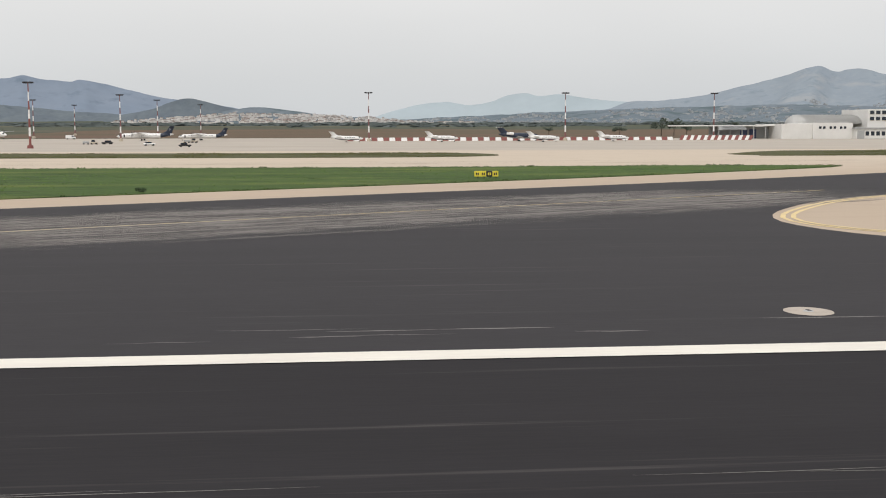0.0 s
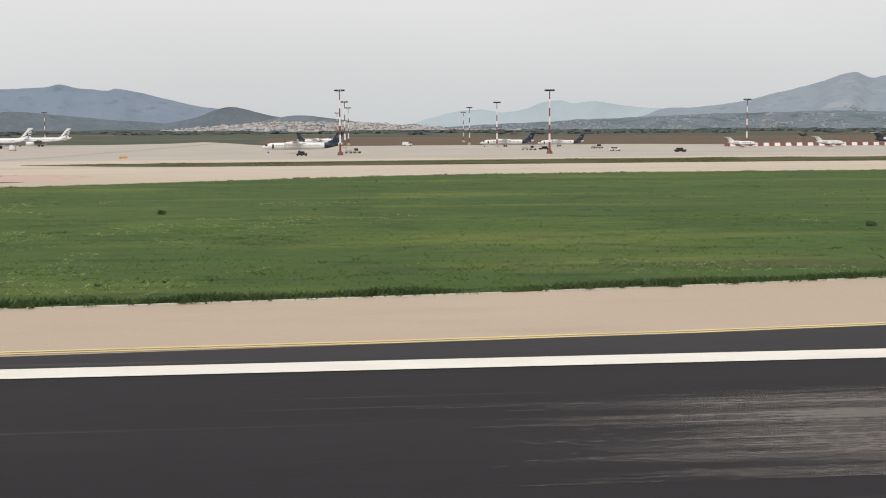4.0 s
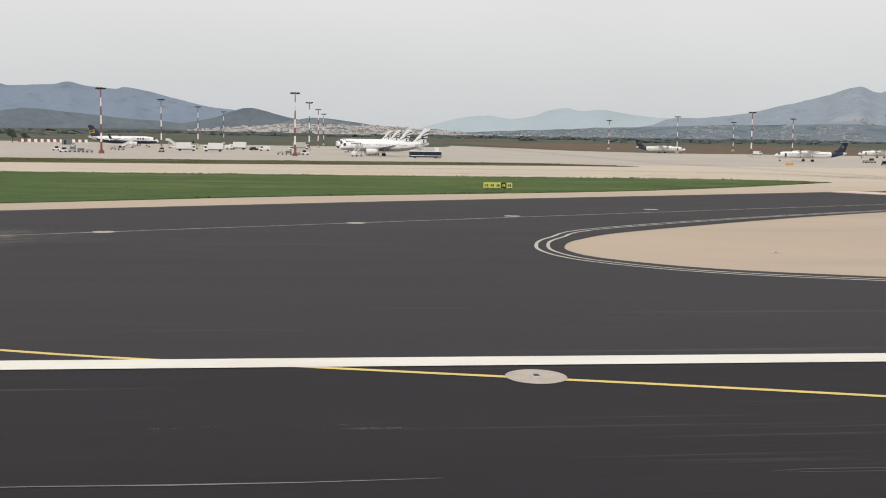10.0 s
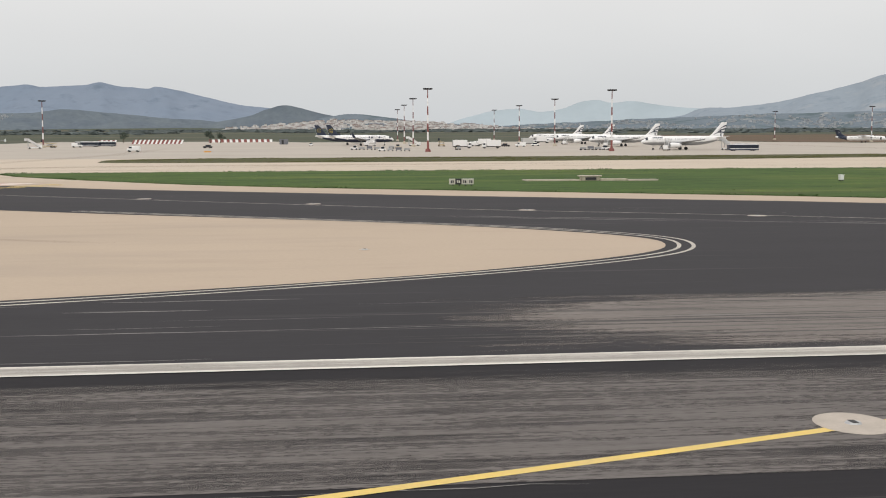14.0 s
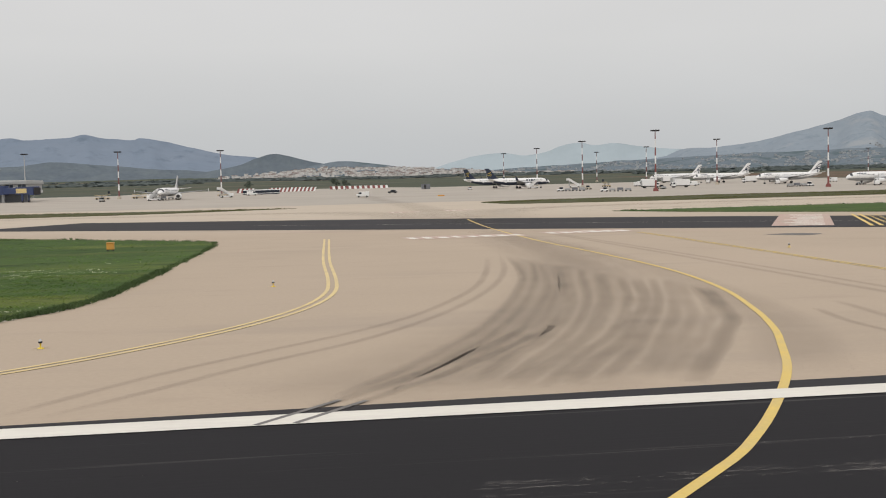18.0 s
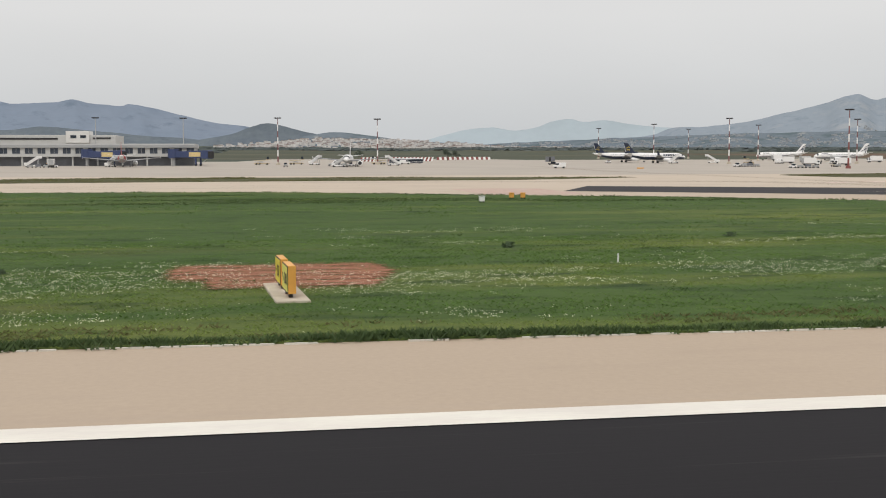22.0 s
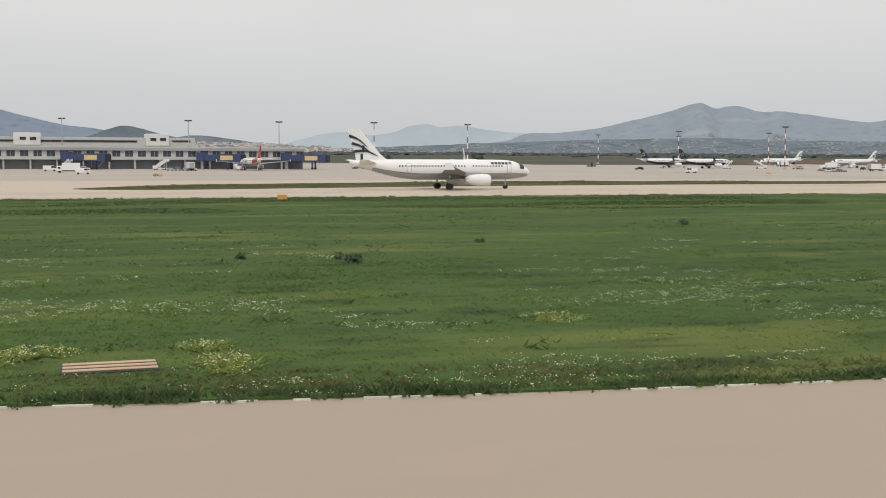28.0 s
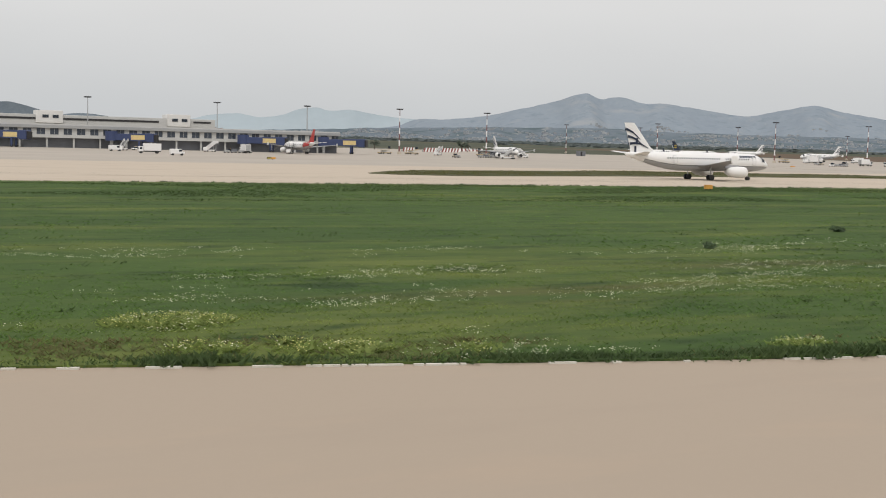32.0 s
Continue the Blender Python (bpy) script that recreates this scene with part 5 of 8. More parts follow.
def turboprop(m, label, k=0.78):
    """High-wing twin turboprop with a T-tail; nose along +x."""
    t = empty("turboprop_airliner", m, label, "airplane", "turboprops")
    f = k
    S = [(0, 2.35, 0.05, 0.05), (-0.5, 2.4, 0.5, 0.45), (-1.8, 2.6, 0.95, 0.95), (-3.6, 2.75, 1.3, 1.32), (-6, 2.8, 1.35, 1.38), (-23, 2.8, 1.35, 1.38), (-27, 3.1, 1.0, 1.05), (-30.5, 3.45, 0.55, 0.65), (-32.3, 3.7, 0.15, 0.25)]
    part("fuselage", tube([tuple(v * f for v in s) for s in S], 20), "white", t, smooth=True)
    part("tail_fin", wing([(-25.2 * f, -31.3 * f, 0, 3.9 * f, 0.5 * f, "y"), (-28.2 * f, -31.8 * f, 0, 5.4 * f, 0.42 * f, "y"), (-30.3 * f, -32.9 * f, 0, 8.2 * f, 0.25 * f, "y")]), "navy", t, "dark navy tail fin")
    part("rear_band", tube([tuple(v * f for v in s) for s in [(-25, 2.95, 1.18, 1.22), (-27, 3.1, 1.0, 1.05), (-30.5, 3.45, 0.55, 0.65)]], 18, 0, 2 * math.pi, 1.015), "navy", t, smooth=True)
    for s in (-1, 1):
        bm = bmesh.new()
        for i in range(5):
            a = i * 1.257
            cyl(bm, 0.17 * f, 0.17 * f, 0.05 * f, 10, Matrix.Translation((-30.3 * f + 0.42 * f * math.cos(a), s * 0.2 * f, 6.4 * f + 0.42 * f * math.sin(a))) @ Matrix.Rotation(math.pi / 2, 4, "X"))
        part("tail_emblem", bm, "belly", t, "pale ring emblem")
        part("tailplane", wing([(-30.0 * f, -32.6 * f, s * 0.05 * f, 8.2 * f, 0.3 * f, "z"), (-31.0 * f, -32.6 * f, s * 4.6 * f, 8.25 * f, 0.15 * f, "z")]), "navy", t)
        part("wing", wing([(-12.3 * f, -15.3 * f, s * 0.0, 4.3 * f, 0.5 * f, "z"), (-12.4 * f, -15.2 * f, s * 5 * f, 4.3 * f, 0.45 * f, "z"), (-13.2 * f, -14.8 * f, s * 14.2 * f, 4.5 * f, 0.2 * f, "z")]), "belly", t)
        e = part("engine", tube([tuple(v * f for v in q) for q in [(-9.4, 3.85, 0.3, 0.3), (-9.9, 3.85, 0.5, 0.55), (-12, 3.8, 0.62, 0.85), (-16, 3.9, 0.5, 0.6), (-18, 4.1, 0.2, 0.25)]], 14), "white", t, smooth=True)
        e.data.transform(Matrix.Translation((0, s * 4.4 * f, 0)))
        for i in range(6):
            part("propeller_blade", box(bmesh.new(), -9.55 * f, -9.45 * f, -0.13 * f, 0.13 * f, 0.15 * f, 2.0 * f, Matrix.Translation((0, s * 4.4 * f, 3.85 * f)) @ Matrix.Rotation(i * math.pi / 3 + 0.2, 4, "X")), "dark", e)
        g = part("main_gear", cyl(bmesh.new(), 0.12 * f, 0.14 * f, 2.8 * f, 8, Matrix.Translation((-15.0 * f, s * 4.4 * f, 0.4 * f))), "metal", t)
        for d in (-0.3, 0.5):
            part("wheel", cyl(bmesh.new(), 0.5 * f, 0.5 * f, 0.28 * f, 12, Matrix.Translation((-15.0 * f, (s * 4.4 + d) * f, 0.5 * f)) @ Matrix.Rotation(math.pi / 2, 4, "X")), "dark", g)
        for i in range(22):
            part("cabin_window", boxes(((-6.2 - i * 0.8) * f, (-5.9 - i * 0.8) * f, s * 1.28 * f, s * 1.37 * f, 3.0 * f, 3.32 * f)), "glass", t)
        part("door_outline", boxes((-5.0 * f, -4.2 * f, s * 1.27 * f, s * 1.35 * f, 1.9 * f, 3.5 * f)), "dark", t)
    g = part("nose_gear", cyl(bmesh.new(), 0.09 * f, 0.1 * f, 1.4 * f, 8, Matrix.Translation((-2.6 * f, 0, 0.3 * f))), "metal", t)
    part("wheel", cyl(bmesh.new(), 0.32 * f, 0.32 * f, 0.4 * f, 12, Matrix.Translation((-2.6 * f, 0.2 * f, 0.32 * f)) @ Matrix.Rotation(math.pi / 2, 4, "X")), "dark", g)
    part("cockpit_glazing", tube([tuple(v * f for v in q) for q in [(-1.4, 2.62, 0.84, 0.80), (-1.8, 2.66, 0.95, 0.95), (-2.4, 2.68, 1.08, 1.1)]], 12, 1.8, 2 * math.pi - 1.8, 1.03), "glass", t)
    return t


tp = turboprop(pose(-164.5, 337, gz(0, 337) + 0.04, rz=180), "white turboprop with dark navy tail parked on the apron")
for x, y, r in ((-141, 494, -40),):
    copy_thing(tp, pose(x, y, gz(x, y) + 0.04, rz=r))


turboprop(pose(-83.2, 440, gz(0, 440) + 0.04, rz=180), "white turboprop with dark navy tail beside a second one", 0.69)
turboprop(pose(-59.3, 441.5, gz(0, 441.5) + 0.04, rz=180), "smaller white turboprop with dark navy tail on the apron", 0.60)


# ---- terminal, passenger bridges and other buildings ----
def terminal():
    z = gz(0, 432)
    t = empty("terminal_building", pose(-594, 432, z), "long pale grey airport terminal with a row of dark windows", "terminal")
    n_, w = 44, 4.6
    L = n_ * w
    part("ground_floor_wall", boxes((-L, 0, 2.2, 2.6, 0, 3.9)), "shade_wall", t, "shaded recessed ground floor")
    part("first_floor_slab", boxes((-L - 0.2, 0.2, -0.4, 30, 3.5, 4.6), bevel=0.05), "grey_wall", t)
    part("upper_wall", boxes((-L, 0, 0.35, 30, 4.6, 7.6)), "roof_grey", t)
    part("roof_fascia", boxes((-L - 0.5, 0.5, -0.8, 31, 6.9, 8.1), bevel=0.08), "roof_grey", t)
    part("roof_edge", boxes((-L - 0.3, 0.3, -0.4, 31, 8.1, 8.5)), "grey_wall", t)
    for i in range(n_):
        x = -L + i * w
        part("pier", boxes((x, x + 1.7, 0.0, 0.35, 4.6, 6.9)), "grey_wall", t)
        p = part("window", boxes((x + 1.75, x + w - 0.05, 0.22, 0.34, 4.75, 6.8)), "hazed_glass", t)
        part("mullion", boxes((x + 3.1, x + 3.2, 0.14, 0.22, 4.75, 6.8)), "metal", p)
        if i % 2 == 0:
            part("column", boxes((x + 0.3, x + 0.9, 0.2, 0.8, 0, 3.5)), "grey_wall", t)
    part("rear_hall", boxes((-L, -36, 58, 90, 0, 12.9), bevel=0.1), "grey_wall", t)
    part("hall_window_band", boxes((-L + 2, -60, 57.8, 58.02, 10.9, 11.7)), "dark", t)
    part("hall_window_band", boxes((-45.5, -38, 57.8, 58.02, 11.2, 11.9)), "dark", t)
    ph = part("penthouse", boxes((-56.5, -46.9, 57, 70, 9.5, 14.6), bevel=0.08), "white_wall", t)
    for x in (-54.6, -50.6):
        part("window", boxes((x, x + 2.4, 56.85, 57.03, 11.6, 12.8)), "glass", ph)
    ph = part("penthouse", boxes((-109, -98.5, 57, 70, 9.5, 14.6), bevel=0.08), "white_wall", t)
    for x in (-106.5, -102.6):
        part("window", boxes((x, x + 2.4, 56.85, 57.03, 11.6, 12.8)), "glass", ph)
    return t


terminal()


def bridge(x, y, rz, reach=15):
    t = empty("passenger_bridge", pose(x, y, gz(x, y), rz=rz), "blue passenger boarding bridge with yellow panels", "jet bridge", "boarding bridges")
    part("rotunda", cyl(bmesh.new(), 2.2, 2.2, 3.4, 16, Matrix.Translation((0, 0, 3.0))), "blue", t)
    part("rotunda_column", cyl(bmesh.new(), 0.6, 0.6, 3.0, 12), "metal", t)
    part("tunnel", boxes((1.5, reach * 0.6, -1.3, 1.3, 3.2, 5.6), bevel=0.08), "blue", t)
    part("outer_tunnel", boxes((reach * 0.55, reach, -1.5, 1.5, 3.0, 5.8), bevel=0.08), "blue", t)
    for s in (-1, 1):
        part("side_panel", boxes((reach * 0.55 + 0.4, reach - 0.8, s * 1.5, s * 1.58, 3.5, 5.2)), "pale_yellow", t, "yellow side panel")
    part("cab", boxes((reach, reach + 2.6, -1.8, 1.8, 2.7, 5.9), bevel=0.15), "blue", t)
    part("canopy", boxes((reach + 2.6, reach + 3.3, -1.5, 1.5, 2.9, 5.5), bevel=0.1), "dark", t)
    for s in (-1, 1):
        part("drive_leg", boxes((reach * 0.8 - 0.3, reach * 0.8 + 0.3, s * 1.6 - 0.25, s * 1.6 + 0.25, 0.5, 3.2)), "blue", t)
        part("wheel", cyl(bmesh.new(), 0.5, 0.5, 0.4, 12, Matrix.Translation((reach * 0.8, s * 1.6 + 0.2, 0.5)) @ Matrix.Rotation(math.pi / 2, 4, "X")), "dark", t)
    st = part("service_stairs", boxes(*[(reach - 1 - 0.35 * i, reach - 0.6 - 0.35 * i, 1.9, 2.9, 2.6 - 0.3 * i, 2.7 - 0.3 * i) for i in range(8)]), "metal", t)
    return t


b0 = bridge(-601.5, 428, -32, 14)
for x, y, r in ((-633.5, 428, -32), (-682, 428, -32), (-725, 428, -32), (-768, 428, -32)):
    copy_thing(b0, pose(x, y, gz(x, y), rz=r))


def maintenance_base():
    y = 432
    z = gz(0, y)
    t = empty("maintenance_building", pose(186, y, z), "white flat-roofed maintenance building with bands of small windows", "building")
    part("low_wing", boxes((0, 13, 0, 30, 0, 6.2), bevel=0.05), "white_wall", t)
    part("mid_wing", boxes((13, 30, -1, 28, 0, 6.6), bevel=0.05), "white_wall", t)
    for x in (15.5, 17.2, 20, 21.7, 24.4, 26.1):
        part("window", boxes((x, x + 1.0, -1.08, -0.98, 4.1, 5.1)), "glass", t)
    part("hall_roof", hull(tube([(14, 6.0, 12, 4.2), (46, 6.0, 12, 4.2)], 20, math.pi / 2, 1.5 * math.pi)), "grey_wall", t, smooth=True).data.transform(Matrix.Translation((0, 20, 0)))
    part("office_block", boxes((38, 60, 3, 28, 0, 12.2), bevel=0.05), "white_wall", t)
    part("stair_tower", boxes((60, 76, 2, 30, 0, 16), bevel=0.05), "white_wall", t)
    for lv in (7.6, 10.2):
        for i in range(8):
            p = part("window", boxes((39 + i * 2.6, 40.8 + i * 2.6, 2.85, 3.03, lv, lv + 1.4)), "glass", t)
            part("sill", boxes((38.9 + i * 2.6, 40.9 + i * 2.6, 2.75, 3.0, lv - 0.15, lv)), "pit", p)
    part("front_wing", boxes((30, 80, -4, 3, 0, 4.0), bevel=0.05), "white_wall", t)
    part("front_roof", boxes((29.5, 80.5, -4.5, 3.2, 4.0, 4.6), bevel=0.05), "roof_grey", t)
    for i in range(14):
        part("window", boxes((34 + i * 2.3, 35.5 + i * 2.3, -4.08, -3.98, 1.3, 3.0)), "glass", t)
    part("gate", boxes((30.5, 33.5, -4.1, -3.95, 0, 3.3)), "metal", t)
    for lv in (7.6, 10.2):
        part("window", boxes((63, 66, 1.9, 2.03, lv, lv + 1.4)), "glass", t)
    for x in (61, 64, 66):
        part("rooftop_unit", boxes((x, x + 1, 4, 5, 16, 17)), "metal", t)
    c = empty("canopy_shelter", pose(160, 440, gz(0, 440)), "open metal shelter with a pale vaulted roof and blue doors", "shelter")
    part("roof", boxes((-16, 26, 0, 12, 5.2, 5.7), bevel=0.1), "white_wall", c)
    part("vault", hull(tube([(2, 3.6, 6, 1.7), (12, 3.6, 6, 1.7)], 16, math.pi / 2, 1.5 * math.pi)), "roof_grey", c, smooth=True)
    for x in (2, 7, 12, 17, 22):
        part("post", boxes((x, x + 0.4, -0.2, 0.2, 0, 5.2)), "metal", c)
    part("back_wall", boxes((0, 26, 6, 6.3, 0, 5)), "roof_grey", c)
    for x in (13.5, 17.5):
        part("door", boxes((x, x + 3, 5.8, 5.98, 0, 4)), "blue", c, "blue sliding door")


maintenance_base()

# ---- red and white blast fences ----
def barrier(x0, y0, x1, y1, n_, h, lean=0.5, tilt=0.0):
    t = empty("blast_fence", pose(x0, y0, gz(x0, y0), rz=math.degrees(math.atan2(y1 - y0, x1 - x0))), "low blast fence of alternating red and white panels", "fence", "blast fences")
    L = math.hypot(x1 - x0, y1 - y0)
    w = L / n_
    shared = {}
    for i in range(n_):
        c = "white" if i % 2 else "fence_red"
        if c not in shared:
            bm = boxes((0.04 * w, 0.96 * w, 0, 0.12, 0.05, h))
            bmesh.ops.transform(bm, matrix=Matrix(((1, 0, tilt, 0), (0, 1, lean / h, 0), (0, 0, 1, 0), (0, 0, 0, 1))), verts=bm.verts)
            ob = part("panel", bm, c, t, "white sheet panel" if i % 2 else "weathered red sheet panel")
            shared[c] = ob.data
        else:
            ob = new("panel", shared[c])
            ob.parent = t
            tagged(ob, "white sheet panel" if i % 2 else "weathered red sheet panel")
        ob.location = (i * w, 0, 0)
    part("base_rail", boxes((0, L, -0.1, 0.3, 0, 0.08)), "pit", t)
    for i in range(0, n_, 2):
        part("strut", boxes((i * w - 0.05, i * w + 0.05, 0.2, 1.1, 0, 0.9)), "metal", t)


barrier(8, 407, 134, 410, 56, 1.35)
barrier(136, 409, 163, 404, 21, 1.9, tilt=0.45)
barrier(-470.5, 606, -437, 620, 22, 1.7)
barrier(-504, 556, -480, 562, 24, 2.2, tilt=0.5)
barrier(-519, 548, -511, 552, 8, 2.2, tilt=0.5)


# ---- signs ----
def text_part(body, size, m, parent, mat="dark"):
    cu = bpy.data.curves.new("legend", "FONT")
    cu.body, cu.size, cu.align_x, cu.align_y, cu.extrude = body, size, "CENTER", "CENTER", 0.004
    tmp = bpy.data.objects.new("legend", cu)
    me = bpy.data.meshes.new_from_object(tmp)
    bpy.data.objects.remove(tmp)
    me.materials.append(M[mat])
    ob = new("legend", me)
    ob.parent = parent
    ob.matrix_basis = m
    return ob


def arrow(parent, m, size):
    bm = bmesh.new()
    box(bm, -size * 0.5, size * 0.5, -size * 0.06, size * 0.06, -0.004, 0.004)
    for s in (-1, 1):
        box(bm, 0, size * 0.42, -size * 0.06, size * 0.06, -0.004, 0.004, Matrix.Translation((size * 0.5, 0, 0)) @ Matrix.Rotation(math.pi - s * 0.65, 4, "Z"))
    ob = part("arrow", bm, "dark", parent)
    ob.matrix_basis = m


def taxi_sign(x, y, rz, panels, w=1.35, h=0.92, label="yellow taxiway sign with black lettering on a concrete pad", pad=True, gap=0.35):
    t = empty("taxiway_sign", pose(x, y, 0.05, rz=rz), label, "sign", "taxiway signs")
    if pad:
        L = len(panels) * (w + gap)
        part("pad", boxes((-L / 2 - 0.1, L / 2 + 0.1, -0.5, 0.5, -0.02, 0.07), bevel=0.02), "pit", t, "pale concrete pad")
    for i, (txt, ang, mat) in enumerate(panels):
        cx = (i - (len(panels) - 1) / 2) * (w + gap)
        p = part("cabinet", boxes((cx - w / 2, cx + w / 2, -0.1, 0.13, 0.2, 0.2 + h), bevel=0.015), "orange", t, "orange-sided sign cabinet")
        part("border", boxes((cx - w / 2 + 0.01, cx + w / 2 - 0.01, -0.115, -0.102, 0.21, 0.19 + h)), "dark", p)
        part("face", boxes((cx - w / 2 + 0.05, cx + w / 2 - 0.05, -0.126, -0.116, 0.25, 0.15 + h)), mat, p)
        up = Matrix.Rotation(math.pi / 2, 4, "X")
        right = ang is not None and abs(ang) < 80
        if txt:
            text_part(txt, h * 0.62, Matrix.Translation((cx + (-0.17 if right else 0.2) * w, -0.132, 0.2 + h * 0.48)) @ up, p)
        if ang is not None:
            arrow(p, Matrix.Translation((cx + (0.3 if right else -0.27) * w, -0.132, 0.2 + h * 0.5)) @ up @ Matrix.Rotation(radians(ang), 4, "Z"), h * 0.36)
        for s in (-0.3, 0.3):
            part("leg", boxes((cx + s * w - 0.05, cx + s * w + 0.05, -0.06, 0.06, 0.05, 0.22)), "dark", p)
    return t


taxi_sign(-190.9, 15.2, -72, [("D9", 135, "sign_lime")], w=1.5, h=0.72)
taxi_sign(-520.6, 15.4, 72, [("D5", 50, "sign_lime")], w=1.6, h=0.82)
taxi_sign(-570.6, 17.1, -86, [("D7", 180, "sign_yellow"), ("D8", 135, "sign_lime")], w=1.55, h=0.82, gap=0.75)


def board(x, y, cols, label, rz=0, w=0.55, h=0.5, glyph="sign_yellow"):
    t = empty("guidance_board", pose(x, y, 0.05, rz=rz), label, "sign", "taxiway boards")
    for i, c in enumerate(cols):
        p = part("panel", boxes((i * w, i * w + w - 0.02, -0.12, 0.12, 0.15, 0.15 + h), bevel=0.015), c, t)
        part("bar", boxes((i * w + 0.13, i * w + w * 0.42, -0.135, -0.122, 0.28, 0.15 + h * 0.72), (i * w + w * 0.52, i * w + w - 0.15, -0.135, -0.122, 0.28, 0.15 + h * 0.72)), glyph if c == "dark" else "dark" if c != "orange" else "orange", p)
        part("leg", boxes((i * w + 0.3, i * w + 0.38, -0.05, 0.05, 0, 0.16)), "dark", p)


board(17.6, 80.5, ("sign_yellow", "sign_yellow", "dark", "sign_yellow"), "long yellow and black taxiway guidance board in the grass")
board(-300.6, 84.5, ("sign_lime", "sign_lime", "sign_lime", "dark", "sign_lime"), "long yellow and black taxiway guidance board in the grass")
board(-401.2, 78, ("kerb_white", "dark", "kerb_white", "kerb_white"), "weathered pale taxiway guidance board in the grass", glyph="kerb_white")
board(-171, 78, ("dark", "orange"), "black and orange guidance board seen from behind")
board(-193.6, 261, ("orange",), "small orange guidance board beside the taxiway", w=2.0)
board(-447.5, 338, ("orange",), "small orange guidance board beside the taxiway", w=2.2)
board(-659.5, 300, ("dark", "orange"), "small orange guidance board beside the taxiway", w=1.2)


def back_box(x, y, mat, w=0.55, h=0.5, label="small orange equipment cabinet on legs"):
    t = empty("equipment_cabinet", pose(x, y, 0.05), label, "cabinet", "equipment cabinets")
    part("body", boxes((-w / 2, w / 2, -0.2, 0.2, 0.12, 0.12 + h), bevel=0.03), mat, t)
    part("lid", boxes((-w / 2 - 0.03, w / 2 + 0.03, -0.23, 0.23, 0.12 + h, 0.17 + h), bevel=0.01), mat, t)
    for s in (-1, 1):
        part("leg", boxes((s * w * 0.35 - 0.04, s * w * 0.35 + 0.04, -0.1, 0.1, -0.04, 0.12)), "dark", t)


for x, y, m_, w in ((-198.2, 49.4, "orange", 0.55), (-239.2, 62.2, "orange", 0.7), (-508.7, 61, "orange", 0.5), (-658.1, 112, "orange", 1.0), (-551.0, 83.5, "white", 0.5), (-546.2, 92.3, "orange", 0.45), (-545.1, 92.1, "orange", 0.45), (-363.1, 82.1, "white", 0.4)):
    back_box(x, y, m_, w, 0.45, "small %s equipment cabinet on legs" % m_)


# ---- edge lights, light bases, covers ----
def edge_light(x, y, col="yellow"):
    t = empty("taxiway_edge_light", pose(x, y, 0.01), "small yellow elevated edge light on a painted ring", "runway light", "edge lights")
    bm = bmesh.new()
    for i in range(16):
        a, b = i * math.pi / 8, (i + 1) * math.pi / 8
        bm.faces.new([bm.verts.new((r * math.cos(w), r * math.sin(w), 0.006)) for r, w in ((0.205, a), (0.225, a), (0.225, b), (0.205, b))])
    part("painted_ring", bm, "faint_yellow", t)
    part("base_plate", cyl(bmesh.new(), 0.10, 0.08, 0.03, 12), "yellow", t)
    part("stem", cyl(bmesh.new(), 0.022, 0.022, 0.16, 10), "yellow", t)
    part("lamp_head", cyl(bmesh.new(), 0.05, 0.06, 0.05, 12, Matrix.Translation((0, 0, 0.15))), "dark", t)
    part("lens", cyl(bmesh.new(), 0.05, 0.025, 0.06, 12, Matrix.Translation((0, 0, 0.20))), "lamp", t)


for x, y in ((-204.6, 10.9), (-210.2, 24.6), (-513.2, 3.6), (-503.3, 11.2), (-497.2, 28.0), (-468.8, 11.0), (-467.5, 42.0), (-239.3, 9.9), (-238.1, 37.5), (-603.8, 3.5)):
    edge_light(x, y)


def light_base(x, y, r=0.56, h=0.0155, label="round pale concrete base with a flush runway light"):
    t = empty("flush_light_base", pose(x, y, h), label, "runway light", "flush lights")
    part("concrete_disc", cyl(bmesh.new(), r, r, 0.006, 28, Matrix.Scale(1.15, 4, (0, 1, 0))), "ring", t)
    part("light_fitting", cyl(bmesh.new(), 0.13, 0.1, 0.03, 14), "metal", t)
    part("slot", boxes((-0.05, 0.05, -0.09, 0.09, 0.028, 0.034)), "dark", t)


for x, y in ((16.5, 4.3), (-29.1, 3.9), (-37.1, 12.3), (-25.0, 18.9), (-12.0, 26.3), (-74.2, 3.5), (-70.4, -2.1), (-116.8, 4.1), (-292.1, 3.6), (-313.0, -1.5), (-335.3, 7.9), (-335.5, 3.7), (-347.6, 13.0), (-382.9, 3.1), (-378.9, 3.6), (-405.0, -5.4), (-424.0, 4.1)):
    light_base(x, y)
for x, y in ((-351.1, 18.4), (-338.6, 24.5), (-326.4, 31.5), (-314.6, 38.3), (-305, 45), (-294, 53), (-365.6, 25.0), (-377.7, 31.1), (-389.2, 37.7), (-400.5, 44.5), (-413, 53), (-425, 61.5)):
    light_base(x, y, 0.5, 0.0155)
for x, y in ((-272.6, 24.4), (-298.3, 22.2), (-467.3, 3.7), (-411, 22)):
    light_base(x, y, 0.22, 0.008, "small round metal cover set in the concrete")


def cover(x, y, w, d, mat="tan_cover", rz=0):
    t = empty("inspection_cover", pose(x, y, 0.05, rz=rz), "flat tan concrete inspection cover in the grass", "cover", "inspection covers")
    part("frame", boxes((-w / 2, w / 2, -d / 2, d / 2, -0.03, 0.03), bevel=0.01), "dark", t, "dark gap between the slabs")
    for i in range(3):
        part("slab", boxes((-w / 2 + 0.04, w / 2 - 0.04, -d / 2 + (i + 0.25) * d / 3, -d / 2 + (i + 0.75) * d / 3, 0.03, 0.06), bevel=0.01), mat, t)


